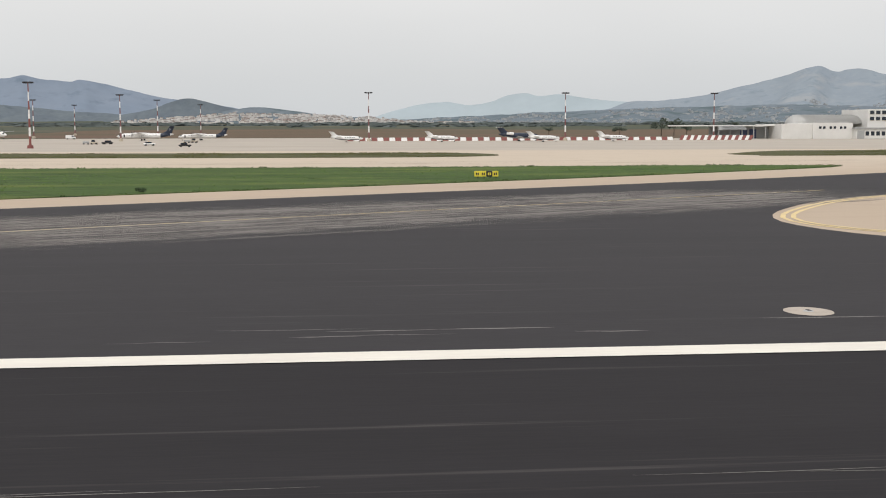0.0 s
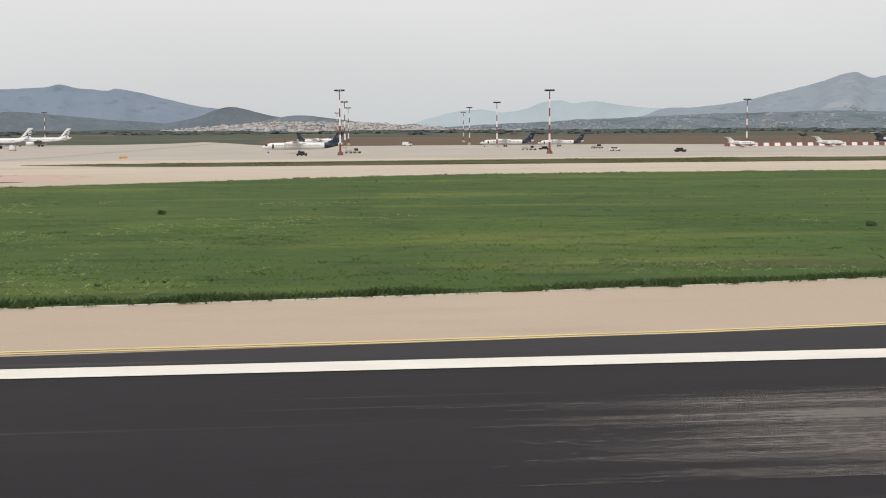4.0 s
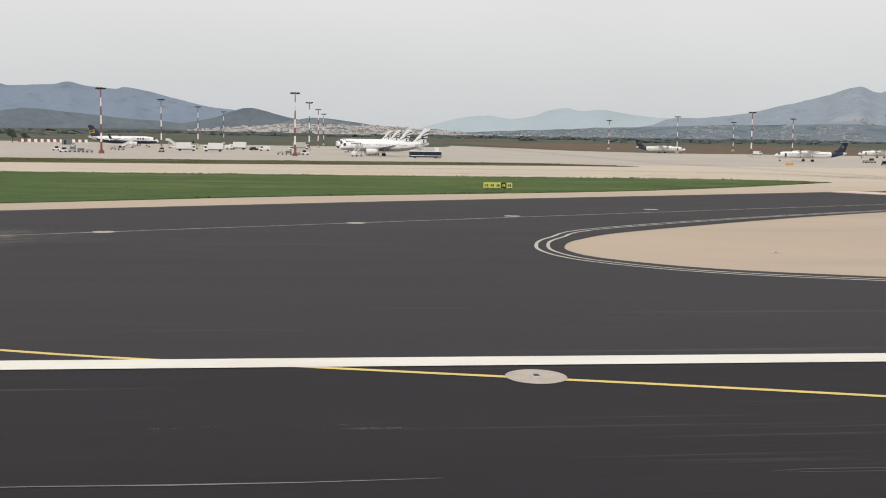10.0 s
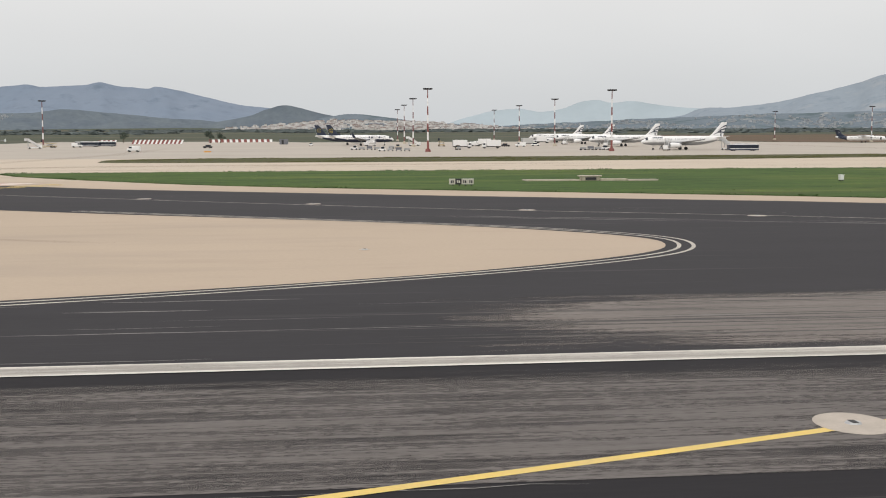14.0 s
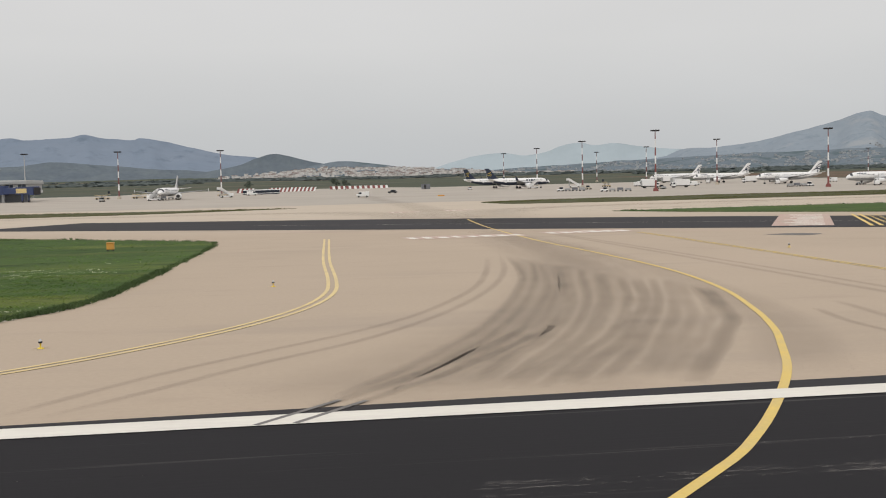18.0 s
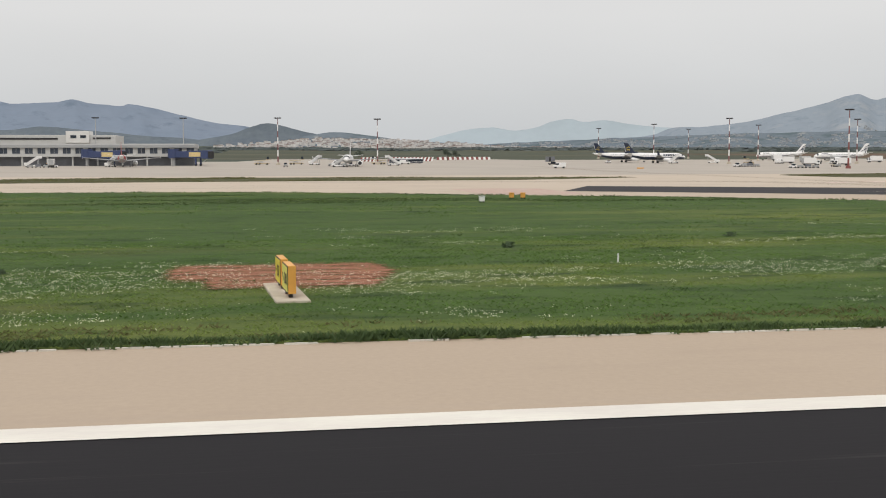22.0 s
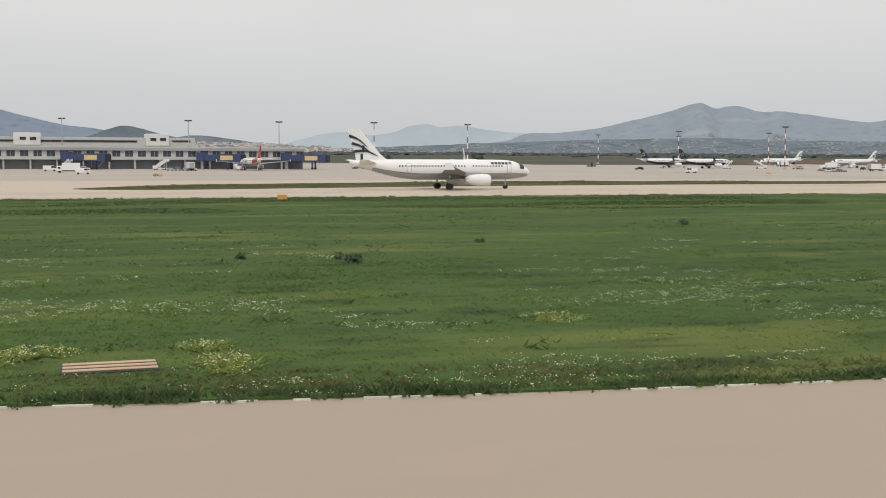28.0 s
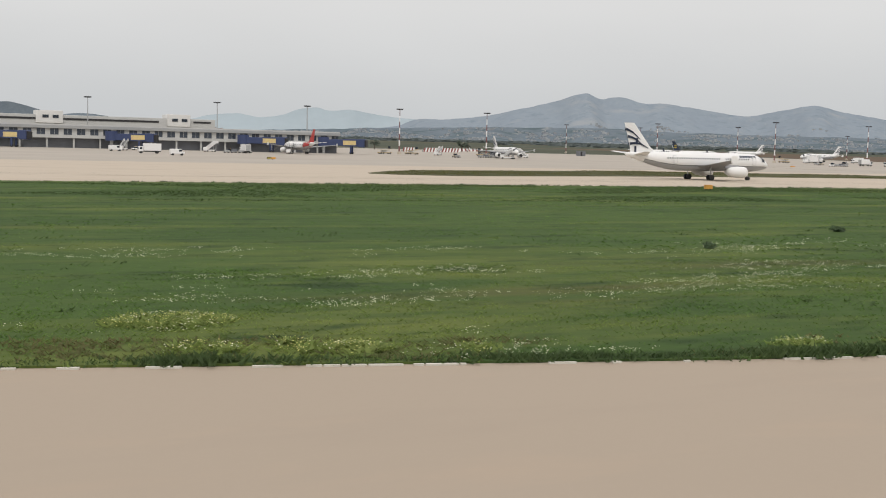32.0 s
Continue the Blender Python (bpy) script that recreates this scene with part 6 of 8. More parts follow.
for x0, x1, y, d, m_ in ((-196.0, -194.1, 11.9, 1.0, "tan_cover"), (-186.4, -185.1, 11.1, 0.9, "tan_cover"), (-517.4, -516.1, 12.0, 0.8, "tan_cover"), (-511.5, -509.6, 25.2, 0.9, "pit"), (-509.4, -508.3, 18.7, 1.0, "pit"),
                         (-512.1, -510.8, 15.3, 0.9, "pit"), (-548.5, -547.8, 11.3, 0.8, "tan_cover"), (-540.2, -539.3, 11.3, 0.8, "tan_cover"), (-592.2, -590.4, 12.0, 0.9, "tan_cover"), (-642.2, -640.3, 13.05, 0.9, "tan_cover"),
                         (-679.1, -677.2, 16.55, 1.1, "tan_cover"), (-717.8, -716.7, 24.05, 0.55, "tan_cover")):
    cover((x0 + x1) / 2, y, x1 - x0, d, m_)


def headwall(x, y):
    t = empty("drain_headwall", pose(x, y, 0.04), "low pale concrete drain with a square inlet and flanking slabs", "drain")
    part("inlet_box", boxes((-0.9, 0.9, 0, 1.0, 0, 0.42), bevel=0.03), "pit", t)
    part("inlet_cap", boxes((-1.1, 1.1, -0.1, 1.1, 0.42, 0.52), bevel=0.02), "pit", t)
    part("inlet_mouth", boxes((-0.55, 0.55, -0.03, 0.01, 0.08, 0.34)), "dark", t)
    part("channel_slab", boxes((-6.4, -0.95, 0.2, 2.6, -0.02, 0.10), bevel=0.02), "ring", t, "grey channel slab")
    part("outlet_slab", boxes((0.95, 3.6, -0.2, 0.6, -0.02, 0.2), bevel=0.02), "pit", t)
    part("outlet_slab", boxes((3.65, 6.6, -0.7, 0.4, -0.02, 0.14), bevel=0.02), "ring", t)
    part("kerb_edge", boxes((-6.2, -1.0, 0.0, 0.18, -0.02, 0.16), bevel=0.01), "pit", t)


headwall(-66.9, 88)
headwall(-386, 88)
for x, y in ((-690.9, 21.7), (-557.4, 25.0)):
    t = empty("marker_post", pose(x, y, 0.05), "short white marker post in the grass", "post")
    part("post", boxes((-0.025, 0.025, -0.025, 0.025, -0.05, 0.32), bevel=0.01), "white", t)
    part("cap", boxes((-0.035, 0.035, -0.035, 0.035, 0.32, 0.35)), "white", t)
for k, (x0, x1, y0, y1) in enumerate(((-523.8, -517.0, 12.8, 19.6), (-575.2, -566.0, 19.6, 27.6), (-573.6, -567.0, 17.6, 23.0), (-195.5, -189.6, 13.0, 15.4))):
    film_sheet("bare_earth_%d" % (k + 1), x0, x1, y0, y1, "earth_film", "bare red earth breaking through the grass", z=0.085 + 0.002 * k, category="earth")
for k, pts in enumerate(([(-462.5, 56.8), (-460, 57.3), (-458.7, 55.5), (-460.5, 54.0), (-461.7, 55)], [(-249, 51.5), (-246, 52), (-245.4, 50.8), (-247.5, 50.6)])):
    sheet("oil_stain_%d" % (k + 1), smooth_line(pts + [pts[0]], 5), 0.009, "puddle", "dark oily stain on the concrete", "stain")
for k, pts in enumerate(([(-638.5, 4.66), (-637.6, 4.68), (-636.7, 4.65), (-635.9, 4.63), (-635.2, 4.58), (-634.4, 4.6), (-633.6, 4.57)], [(-634.5, 5.0), (-633.9, 4.99), (-633.3, 4.95), (-632.6, 4.96), (-631.8, 5.02)],
                         [(-628.25, 5.6), (-627.4, 5.66), (-626.6, 5.62), (-625.9, 5.7), (-625.2, 5.8), (-624.15, 5.88), (-623.3, 5.9), (-622.4, 5.95)], [(-620.6, 6.06), (-620.1, 6.08), (-619.4, 6.05)],
                         [(-604.3, 4.8), (-603.7, 4.82), (-603.2, 4.74)], [(-602.7, 4.52), (-602.2, 4.5), (-601.8, 4.42)], [(-598.6, 5.5), (-597.6, 5.45), (-596.8, 5.4), (-595.4, 5.36)])):
    stripe("crack_%d" % (k + 1), smooth_line(pts, 2), 0.03, 0.009, "dark", "thin dark jagged crack across the concrete", "crack")
stripe("slab_joint", [(-631.6, 8.4), (-631.9, 6.2), (-632.1, 4.4), (-632.4, 1.9)], 0.05, 0.0086, "pit", "narrow pale joint across the concrete", "joint")
# traffic turning off the runway has laid soft fans of rubber on the concrete
RUBBER = "soft curved tyre marks on the concrete"
for pts, w, mat in (([(-228.5, 75), (-228.7, 56), (-229.2, 39), (-229.5, 23), (-228.9, 13.2), (-226.6, 7.5), (-224.7, 3.9), (-222, 1.4)], 1.1, "tyre_faint"), ([(-224.9, 62), (-225.4, 33), (-224.5, 21), (-222.5, 15), (-217, 7)], 0.7, "tyre_faint"),
                    ([(-230, 60), (-230.4, 40), (-230.2, 20), (-228, 9), (-225, 4)], 0.8, "tyre_faint"), ([(-475.6, 75), (-475.5, 45), (-475.6, 28), (-475.7, 8), (-475.4, 3)], 0.6, "tyre_mid"), ([(-475.2, 75), (-474.8, 45), (-474.7, 23), (-475.0, 6), (-474.7, 3)], 0.5, "tyre_mid"),
                    ([(-478.6, 15), (-479.4, 9.3), (-480.0, 5.1), (-480.9, 1.6)], 0.5, "tyre_mid"), ([(-480.2, 13), (-480.8, 9.7), (-480.9, 5.3), (-481.6, 2)], 0.4, "tyre_mid"), ([(-480, 75), (-482, 42), (-484.5, 27), (-487.5, 17), (-493, 6), (-497, 1.6)], 5.5, "tyre_faint"),
                    ([(-479, 80), (-480, 50), (-483, 27), (-486, 14), (-489, 6), (-492, 1.6)], 4.5, "tyre_mid"), ([(-478, 60), (-479, 40), (-480.9, 20), (-483, 9), (-486, 2)], 2.6, "tyre_faint"),
                    ([(-547.2, 1.0), (-549.0, 3.6), (-551.4, 5.4), (-554, 6.5)], 0.5, "tyre_mid"), ([(-546.9, 1.0), (-548.4, 3.4), (-550.8, 5.3), (-553, 6.2)], 0.25, "tyre_dark"), ([(-550.6, 1.0), (-551.6, 3.0), (-553.4, 4.6)], 0.4, "tyre_mid"),
                    ([(-546.6, 1.0), (-545.2, 3.2), (-542, 5.0), (-537, 6.0)], 0.6, "tyre_faint"), ([(-281, 10), (-277, 13.5), (-272, 16)], 0.5, "tyre_mid"), ([(-421, 26), (-440, 36), (-462, 50)], 0.9, "tyre_mid"),
                    ([(-226, 108), (-224, 150), (-221, 240), (-216, 420), (-208, 800), (-202, 1240)], 9, "tyre_faint"), ([(-228, 95), (-232, 150), (-250, 172), (-330, 178)], 14, "tyre_faint"), ([(-222, 100), (-214, 150), (-190, 168), (-110, 172)], 14, "tyre_faint"),
                    ([(-476, 105), (-474, 150), (-470, 240), (-468, 420)], 8, "tyre_faint"), ([(-478, 95), (-484, 148), (-505, 168), (-580, 174)], 13, "tyre_faint"), ([(-474, 100), (-464, 146), (-440, 164), (-360, 170)], 13, "tyre_faint")):
    soft_stripe("tyre_mark", smooth_line(pts, 6), w, 0.0135 if w < 6 else 0.0165, mat, RUBBER)
FAN = ([(-502.1, 1.6), (-501.1, 3.4), (-499.4, 6.1), (-497.1, 9.0), (-494.5, 12.3), (-492.0, 16.7), (-489.2, 24.1), (-487.2, 32.4), (-485.3, 42.5)],
       [(-501.4, 1.2), (-499.4, 3.9), (-497.5, 6.6), (-494.5, 10.4), (-491.4, 16.2), (-488.6, 23.7), (-486.4, 32.1), (-484.6, 42.2)],
       [(-497.3, -0.4), (-495.7, 1.6), (-493.5, 4.8), (-491.8, 7.6), (-489.5, 12)], [(-496.6, -0.4), (-495.2, 1.4), (-492.9, 4.6), (-491.3, 7.3), (-489, 11.5)])
for pts in FAN:
    soft_stripe("tyre_mark", smooth_line(pts, 6), 0.42, 0.0150, "tyre_mid", RUBBER)
for pts in FAN[2:]:
    stripe("skid_mark", pts[:2], 0.13, 0.0264, "scuff", "thin grey skid mark across the white stripe", "tyre mark")
SWEEP = ([(-484.2, 41.9), (-486.3, 28.6), (-489.2, 17.4), (-492.0, 9.6), (-494.3, 4.6), (-496.2, 1.1)], [(-483.5, 39.0), (-486.0, 25.4), (-489.3, 14.0), (-491.4, 8.3), (-494.3, 2.4)],
         [(-483.0, 34), (-483.8, 30.8), (-486.7, 18.5), (-489.5, 10.0), (-491.6, 5.4), (-493.3, 1.5)], [(-482.3, 26.7), (-484.8, 17.7), (-487.9, 9.4), (-490.1, 5.0), (-491.7, 1.7)],
         [(-481.0, 24.6), (-484.5, 13.9), (-487.3, 7.0), (-489.3, 2.7)], [(-480.9, 20.6), (-483.5, 11.9), (-486.0, 6.5), (-488.6, 1.5)])
rs = random.Random(61)
for i in range(17):
    a, b = SWEEP[i // 3 % 6], SWEEP[min(i // 3 + 1, 5)]
    u = (i % 3) / 3
    n_ = 9
    la, lb = smooth_line(a, 8), smooth_line(b, 8)
    pts = [((1 - u) * la[int(k * (len(la) - 1) / n_)][0] + u * lb[int(k * (len(lb) - 1) / n_)][0] + rs.gauss(0, 0.05), (1 - u) * la[int(k * (len(la) - 1) / n_)][1] + u * lb[int(k * (len(lb) - 1) / n_)][1]) for k in range(n_ + 1)]
    soft_stripe("tyre_mark", smooth_line(pts, 5), rs.uniform(0.4, 0.9), 0.0138 + 0.00003 * i, "tyre_mid", RUBBER)


# ---- apron vehicles ----
V = 0.85


def wheels(t, xs, half, r=0.45):
    for x in xs:
        for s in (-1, 1):
            w = part("wheel", cyl(bmesh.new(), r * V, r * V, 0.25 * V, 12, Matrix.Translation((x * V, (s * half + 0.125) * V, r * V)) @ Matrix.Rotation(math.pi / 2, 4, "X")), "dark", t)


def vb(*a, bevel=0.06):
    return boxes(*[tuple(v * V for v in q) for q in a], bevel=bevel)


def van(body="white", label="white service van parked on the apron"):
    t = empty("service_van", Matrix(), label, "van", "apron vehicles")
    part("body", vb((-2.4, 1.5, -0.95, 0.95, 0.45, 2.2), bevel=0.12), body, t)
    part("bonnet", vb((1.5, 2.5, -0.92, 0.92, 0.45, 1.3), bevel=0.15), body, t)
    part("windscreen", vb((1.42, 1.62, -0.85, 0.85, 1.3, 2.05)), "glass", t)
    for s in (-1, 1):
        part("side_window", vb((0.5, 1.4, s * 0.9, s * 0.98, 1.35, 2.0), bevel=0), "glass", t)
        part("headlight", vb((2.46, 2.54, s * 0.7 - 0.15, s * 0.7 + 0.15, 0.8, 1.0), bevel=0), "lamp", t)
    wheels(t, (-1.5, 1.6), 0.85, 0.36)
    return t


def car(body="dark", label="dark car driving on the apron road"):
    t = empty("apron_car", Matrix(), label, "car", "apron vehicles")
    part("body", vb((-2.1, 2.1, -0.85, 0.85, 0.35, 0.9), bevel=0.15), body, t)
    part("cabin", vb((-1.5, 0.9, -0.75, 0.75, 0.9, 1.45), bevel=0.2), "glass", t)
    part("roof", vb((-1.2, 0.6, -0.7, 0.7, 1.43, 1.5), bevel=0.02), body, t)
    part("beacon", vb((-0.4, -0.1, -0.3, 0.3, 1.5, 1.62), bevel=0.02), "orange", t)
    wheels(t, (-1.3, 1.35), 0.78, 0.32)
    return t


def truck(cab="white", load="white", label="white catering truck with a box body"):
    t = empty("box_truck", Matrix(), label, "truck", "apron vehicles")
    part("chassis", vb((-3.9, 3.9, -0.9, 0.9, 0.6, 0.9), bevel=0.02), "dark", t)
    part("cab", vb((2.2, 4.0, -1.1, 1.1, 0.6, 2.5), bevel=0.15), cab, t)
    part("windscreen", vb((3.95, 4.04, -0.95, 0.95, 1.5, 2.3), bevel=0), "glass", t)
    part("box_body", vb((-4.0, 2.1, -1.2, 1.2, 1.0, 3.6), bevel=0.06), load, t)
    part("roller_door", vb((-4.06, -3.98, -1.0, 1.0, 1.1, 3.4), bevel=0), "metal", t)
    for s in (-1, 1):
        part("side_window", vb((2.7, 3.6, s * 1.08, s * 1.13, 1.5, 2.2), bevel=0), "glass", t)
    wheels(t, (-2.6, 3.0), 0.95, 0.5)
    return t


def bus(label="long low apron bus, dark-glazed sides under a white roof"):
    t = empty("apron_bus", Matrix(), label, "bus", "apron buses")
    part("body", vb((-5.6, 5.6, -1.3, 1.3, 0.3, 2.35), bevel=0.12), "navy", t)
    part("roof", vb((-5.65, 5.65, -1.33, 1.33, 2.2, 2.6), bevel=0.12), "white", t)
    for s in (-1, 1):
        for i in range(7):
            part("window", vb((-5.3 + i * 1.53, -3.95 + i * 1.53, s * 1.3, s * 1.34, 1.1, 2.1), bevel=0), "glass", t)
        part("side_band", vb((-5.5, 5.5, s * 1.29, s * 1.33, 0.75, 0.95), bevel=0), "white", t)
    part("windscreen", vb((5.56, 5.64, -1.15, 1.15, 0.9, 2.1), bevel=0), "glass", t)
    part("roof_unit", vb((-3, 2, -0.8, 0.8, 2.58, 2.8)), "metal", t)
    wheels(t, (-3.6, 3.7), 1.15, 0.4)
    return t


def stairs(label="white mobile boarding stairs"):
    t = empty("mobile_stairs", Matrix(), label, "boarding stairs", "boarding stairs")
    part("chassis", vb((-3.2, 2.4, -0.9, 0.9, 0.4, 0.9)), "white", t)
    part("cab", vb((-3.4, -2.0, -0.9, 0.9, 0.5, 1.9), bevel=0.1), "white", t)
    for i in range(14):
        part("step", vb((-2.0 + i * 0.32, -1.68 + i * 0.32, -0.75, 0.75, 0.9 + i * 0.2, 1.0 + i * 0.2), bevel=0), "metal", t)
    part("platform", vb((2.4, 3.8, -0.8, 0.8, 3.55, 3.7), bevel=0), "metal", t)
    for s in (-1, 1):
        bm = bmesh.new()
        v = [bm.verts.new((x * V, s * 0.8 * V, z * V)) for x, z in ((-2.0, 0.95), (2.4, 3.6), (3.8, 3.6), (3.8, 4.7), (2.4, 4.7), (-2.0, 2.0))]
        bm.faces.new(v)
        bmesh.ops.solidify(bm, geom=bm.faces[:], thickness=0.05)
        part("side_panel", bm, "white", t)
        part("prop", vb((2.3, 2.5, s * 0.7 - 0.08, s * 0.7 + 0.08, 0.4, 3.5), bevel=0), "metal", t)
    wheels(t, (-2.4, 1.8), 0.8, 0.38)
    return t


def tug(col="white", carts=0, label="small baggage tug on the apron"):
    t = empty("baggage_tug", Matrix(), label, "tug", "baggage tugs")
    part("body", vb((-1.4, 1.4, -0.75, 0.75, 0.3, 0.95), bevel=0.1), col, t)
    part("cab", vb((-0.9, 0.3, -0.7, 0.7, 0.95, 1.75), bevel=0.08), "glass", t)
    part("roof", vb((-1.0, 0.4, -0.75, 0.75, 1.75, 1.85), bevel=0.02), col, t)
    wheels(t, (-0.9, 0.9), 0.7, 0.32)
    for i in range(carts):
        c = part("cart_bed", vb((-4.4 - i * 3.1, -1.9 - i * 3.1, -0.75, 0.75, 0.45, 0.6), bevel=0), "metal", t)
        part("cart_load", vb((-4.2 - i * 3.1, -2.1 - i * 3.1, -0.65, 0.65, 0.6, 1.2 + 0.3 * (i % 2)), bevel=0.05), "shade_wall" if i % 2 else "metal", c)
        wheels(t, (-4.0 - i * 3.1, -2.3 - i * 3.1), 0.6, 0.22)
    return t


def loader(col="faint_yellow", label="faded yellow scissor cargo loader"):
    t = empty("cargo_loader", Matrix(), label, "loader", "cargo loaders")
    part("chassis", vb((-3.5, 3.5, -1.3, 1.3, 0.45, 0.95)), col, t)
    part("platform", vb((-3.5, 2.2, -1.3, 1.3, 1.9, 2.1), bevel=0.03), col, t)
    part("front_platform", vb((2.3, 3.6, -1.3, 1.3, 2.4, 2.6), bevel=0.03), col, t)
    part("operator_cab", vb((2.4, 3.4, 0.5, 1.3, 2.6, 3.9), bevel=0.06), "glass", t)
    for s in (-1, 1):
        for a in (-0.35, 0.35):
            part("scissor_arm", box(bmesh.new(), -2.2 * V, 2.2 * V, (s * 0.9 - 0.08) * V, (s * 0.9 + 0.08) * V, -0.1, 0.1, Matrix.Translation((-0.5 * V, 0, 1.4 * V)) @ Matrix.Rotation(a, 4, "Y")), "metal", t)
    wheels(t, (-2.6, -1.2, 2.4), 1.2, 0.42)
    return t


def put(maker, places):
    """Build one at its first place and copy it to the others."""
    t = maker()
    for i, (x, y, r) in enumerate(places):
        m = pose(x, y, gz(x, y) + 0.012, rz=r)
        if i == 0:
            t.matrix_basis = m
        else:
            copy_thing(t, m)


put(van, [(-333.5, 416, 170), (-348, 440, 10), (-470.6, 349.3, 175), (-687, 384, 5), (-110.7, 482, 10), (-677, 333, 0), (-509, 452, 0), (-266, 430, 90)])
put(car, [(-39, 310, 10), (-71, 361, 170), (-338, 425, 30), (-454, 420, 160), (-150.5, 291, 60), (-644, 404, 0)])
put(lambda: car("white", "white car parked on the apron"), [(-53, 334, 20), (-676, 410, 15), (-415, 470, 90), (-323, 440, 5)])
put(truck, [(-360, 389, 2), (-350, 384, 178), (-681, 355, 180), (-641, 396, 95), (-286, 470, 170), (-300, 540, 10)])
put(lambda: truck("white", "grey_wall", "white truck with a grey box body"), [(-320, 470, 15)])
put(lambda: truck("white", "white", "white high-sided truck on the apron"), [(-345, 440, 175)])
put(bus, [(-282.3, 316, 2), (-508.5, 470, 0), (-502.5, 476, 0)])
put(stairs, [(-302, 330, 65), (-302, 406, 70), (-301, 482, 65), (-372, 455, 155), (-541, 388, -20), (-547, 440, 40), (-518, 419, 200), (-622, 405, 60), (-390, 455, 25), (-282, 330, 110), (-682, 400, 60), (-650, 410, 30)])
put(lambda: tug("white", 3, "small white tug with a row of loaded baggage carts"), [(-392, 340, 175), (-318, 345, 10), (-400, 367, 185), (-535, 410, 15), (-640, 395, 5)])
put(lambda: tug("pit", 1, "small pale tug towing one cart"), [(-365, 362, 90), (-383, 392, 10), (-75, 360, 0), (-135, 328, 20), (-46, 386, 30), (-295, 352, 40), (-560, 395, 90)])
put(loader, [(-568, 448, 5), (-554, 452, 0), (-520, 452, 180), (-362, 440, 90)])


def light_jet(m, label, k=0.8, dark=False):
    """A small business jet with a T-tail and rear engines; nose along +x."""
    t = empty("business_jet", m, label, "airplane", "small aircraft")
    S = [(0, 1.55, 0.04, 0.04), (-0.6, 1.6, 0.4, 0.38), (-2, 1.75, 0.75, 0.75), (-4, 1.85, 0.9, 0.95), (-9, 1.85, 0.9, 0.95), (-12.5, 2.1, 0.5, 0.6), (-14.5, 2.35, 0.12, 0.2)]
    q = [tuple(v * k for v in s) for s in S]
    part("fuselage", tube(q, 16), "navy" if dark else "white", t, smooth=True)
    part("belly_stripe", tube(q[2:-1], 8, -0.9, 0.9, 1.02), "navy" if not dark else "belly", t, smooth=True)
    part("tail_fin", wing([(-10.6 * k, -13.6 * k, 0, 2.3 * k, 0.3 * k, "y"), (-13.2 * k, -15.2 * k, 0, 4.6 * k, 0.15 * k, "y")]), "navy" if dark else "white", t)
    for s in (-1, 1):
        part("tailplane", wing([(-13.2 * k, -15.2 * k, s * 0.02, 4.6 * k, 0.16 * k, "z"), (-14.4 * k, -15.4 * k, s * 2.6 * k, 4.7 * k, 0.08 * k, "z")]), "white", t)
        part("wing", wing([(-6.0 * k, -8.8 * k, s * 0.6 * k, 1.2 * k, 0.35 * k, "z"), (-8.2 * k, -9.2 * k, s * 7.3 * k, 1.7 * k, 0.12 * k, "z")]), "white", t)
        e = part("engine", tube([tuple(v * k for v in w) for w in [(-9.6, 2.5, 0.42, 0.42), (-10.2, 2.5, 0.5, 0.5), (-12.0, 2.55, 0.35, 0.35)]], 12), "white", t, smooth=True)
        e.data.transform(Matrix.Translation((0, s * 1.35 * k, 0)))
        for i in range(6):
            part("cabin_window", boxes(((-4.2 - i * 0.75) * k, (-3.85 - i * 0.75) * k, s * 0.86 * k, s * 0.915 * k, 2.0 * k, 2.3 * k)), "glass", t)
        g = part("main_gear", cyl(bmesh.new(), 0.06 * k, 0.06 * k, 1.0 * k, 6, Matrix.Translation((-7.6 * k, s * 1.3 * k, 0.2 * k))), "metal", t)
        part("wheel", cyl(bmesh.new(), 0.27 * k, 0.27 * k, 0.2 * k, 10, Matrix.Translation((-7.6 * k, (s * 1.3 + 0.1) * k, 0.27 * k)) @ Matrix.Rotation(math.pi / 2, 4, "X")), "dark", g)
    g = part("nose_gear", cyl(bmesh.new(), 0.05 * k, 0.05 * k, 0.9 * k, 6, Matrix.Translation((-1.8 * k, 0, 0.2 * k))), "metal", t)
    part("wheel", cyl(bmesh.new(), 0.2 * k, 0.2 * k, 0.16 * k, 10, Matrix.Translation((-1.8 * k, 0.08 * k, 0.2 * k)) @ Matrix.Rotation(math.pi / 2, 4, "X")), "dark", g)
    part("windscreen", tube([tuple(v * k for v in w) for w in [(-1.3, 1.72, 0.6, 0.58), (-1.9, 1.78, 0.76, 0.76)]], 10, 1.9, 2 * math.pi - 1.9, 1.04), "glass", t)
    return t


lj = light_jet(pose(48, 388, gz(0, 388) + 0.02), "small white business jet with a dark belly")
for x, y, r in ((13.5, 386, 0), (84, 382, 0), (110.5, 386, 0)):
    copy_thing(lj, pose(x, y, gz(x, y) + 0.02, rz=r))
light_jet(pose(80, 398, gz(0, 398) + 0.02), "dark-painted business jet parked by the fence", 1.1, True)
t = empty("portable_cabin", pose(-430, 520, gz(0, 520)), "dark grey portable cabin beyond the parked airliners", "cabin")
part("body", boxes((0, 4, 0, 3, 0.1, 2.6), bevel=0.05), "shade_wall", t)
part("door", boxes((1, 2, -0.05, 0.02, 0.1, 2.3)), "dark", t)


# ---- the town and trees of the plain ----
def slope_z(x, y):
    hx = math.exp(-((x + 330) / 330) ** 2) * 1.0 + math.exp(-((x - 60) / 200) ** 2) * 0.45
    return 31 + (y - 3400) / 420 * 34 * min(hx, 1.0)


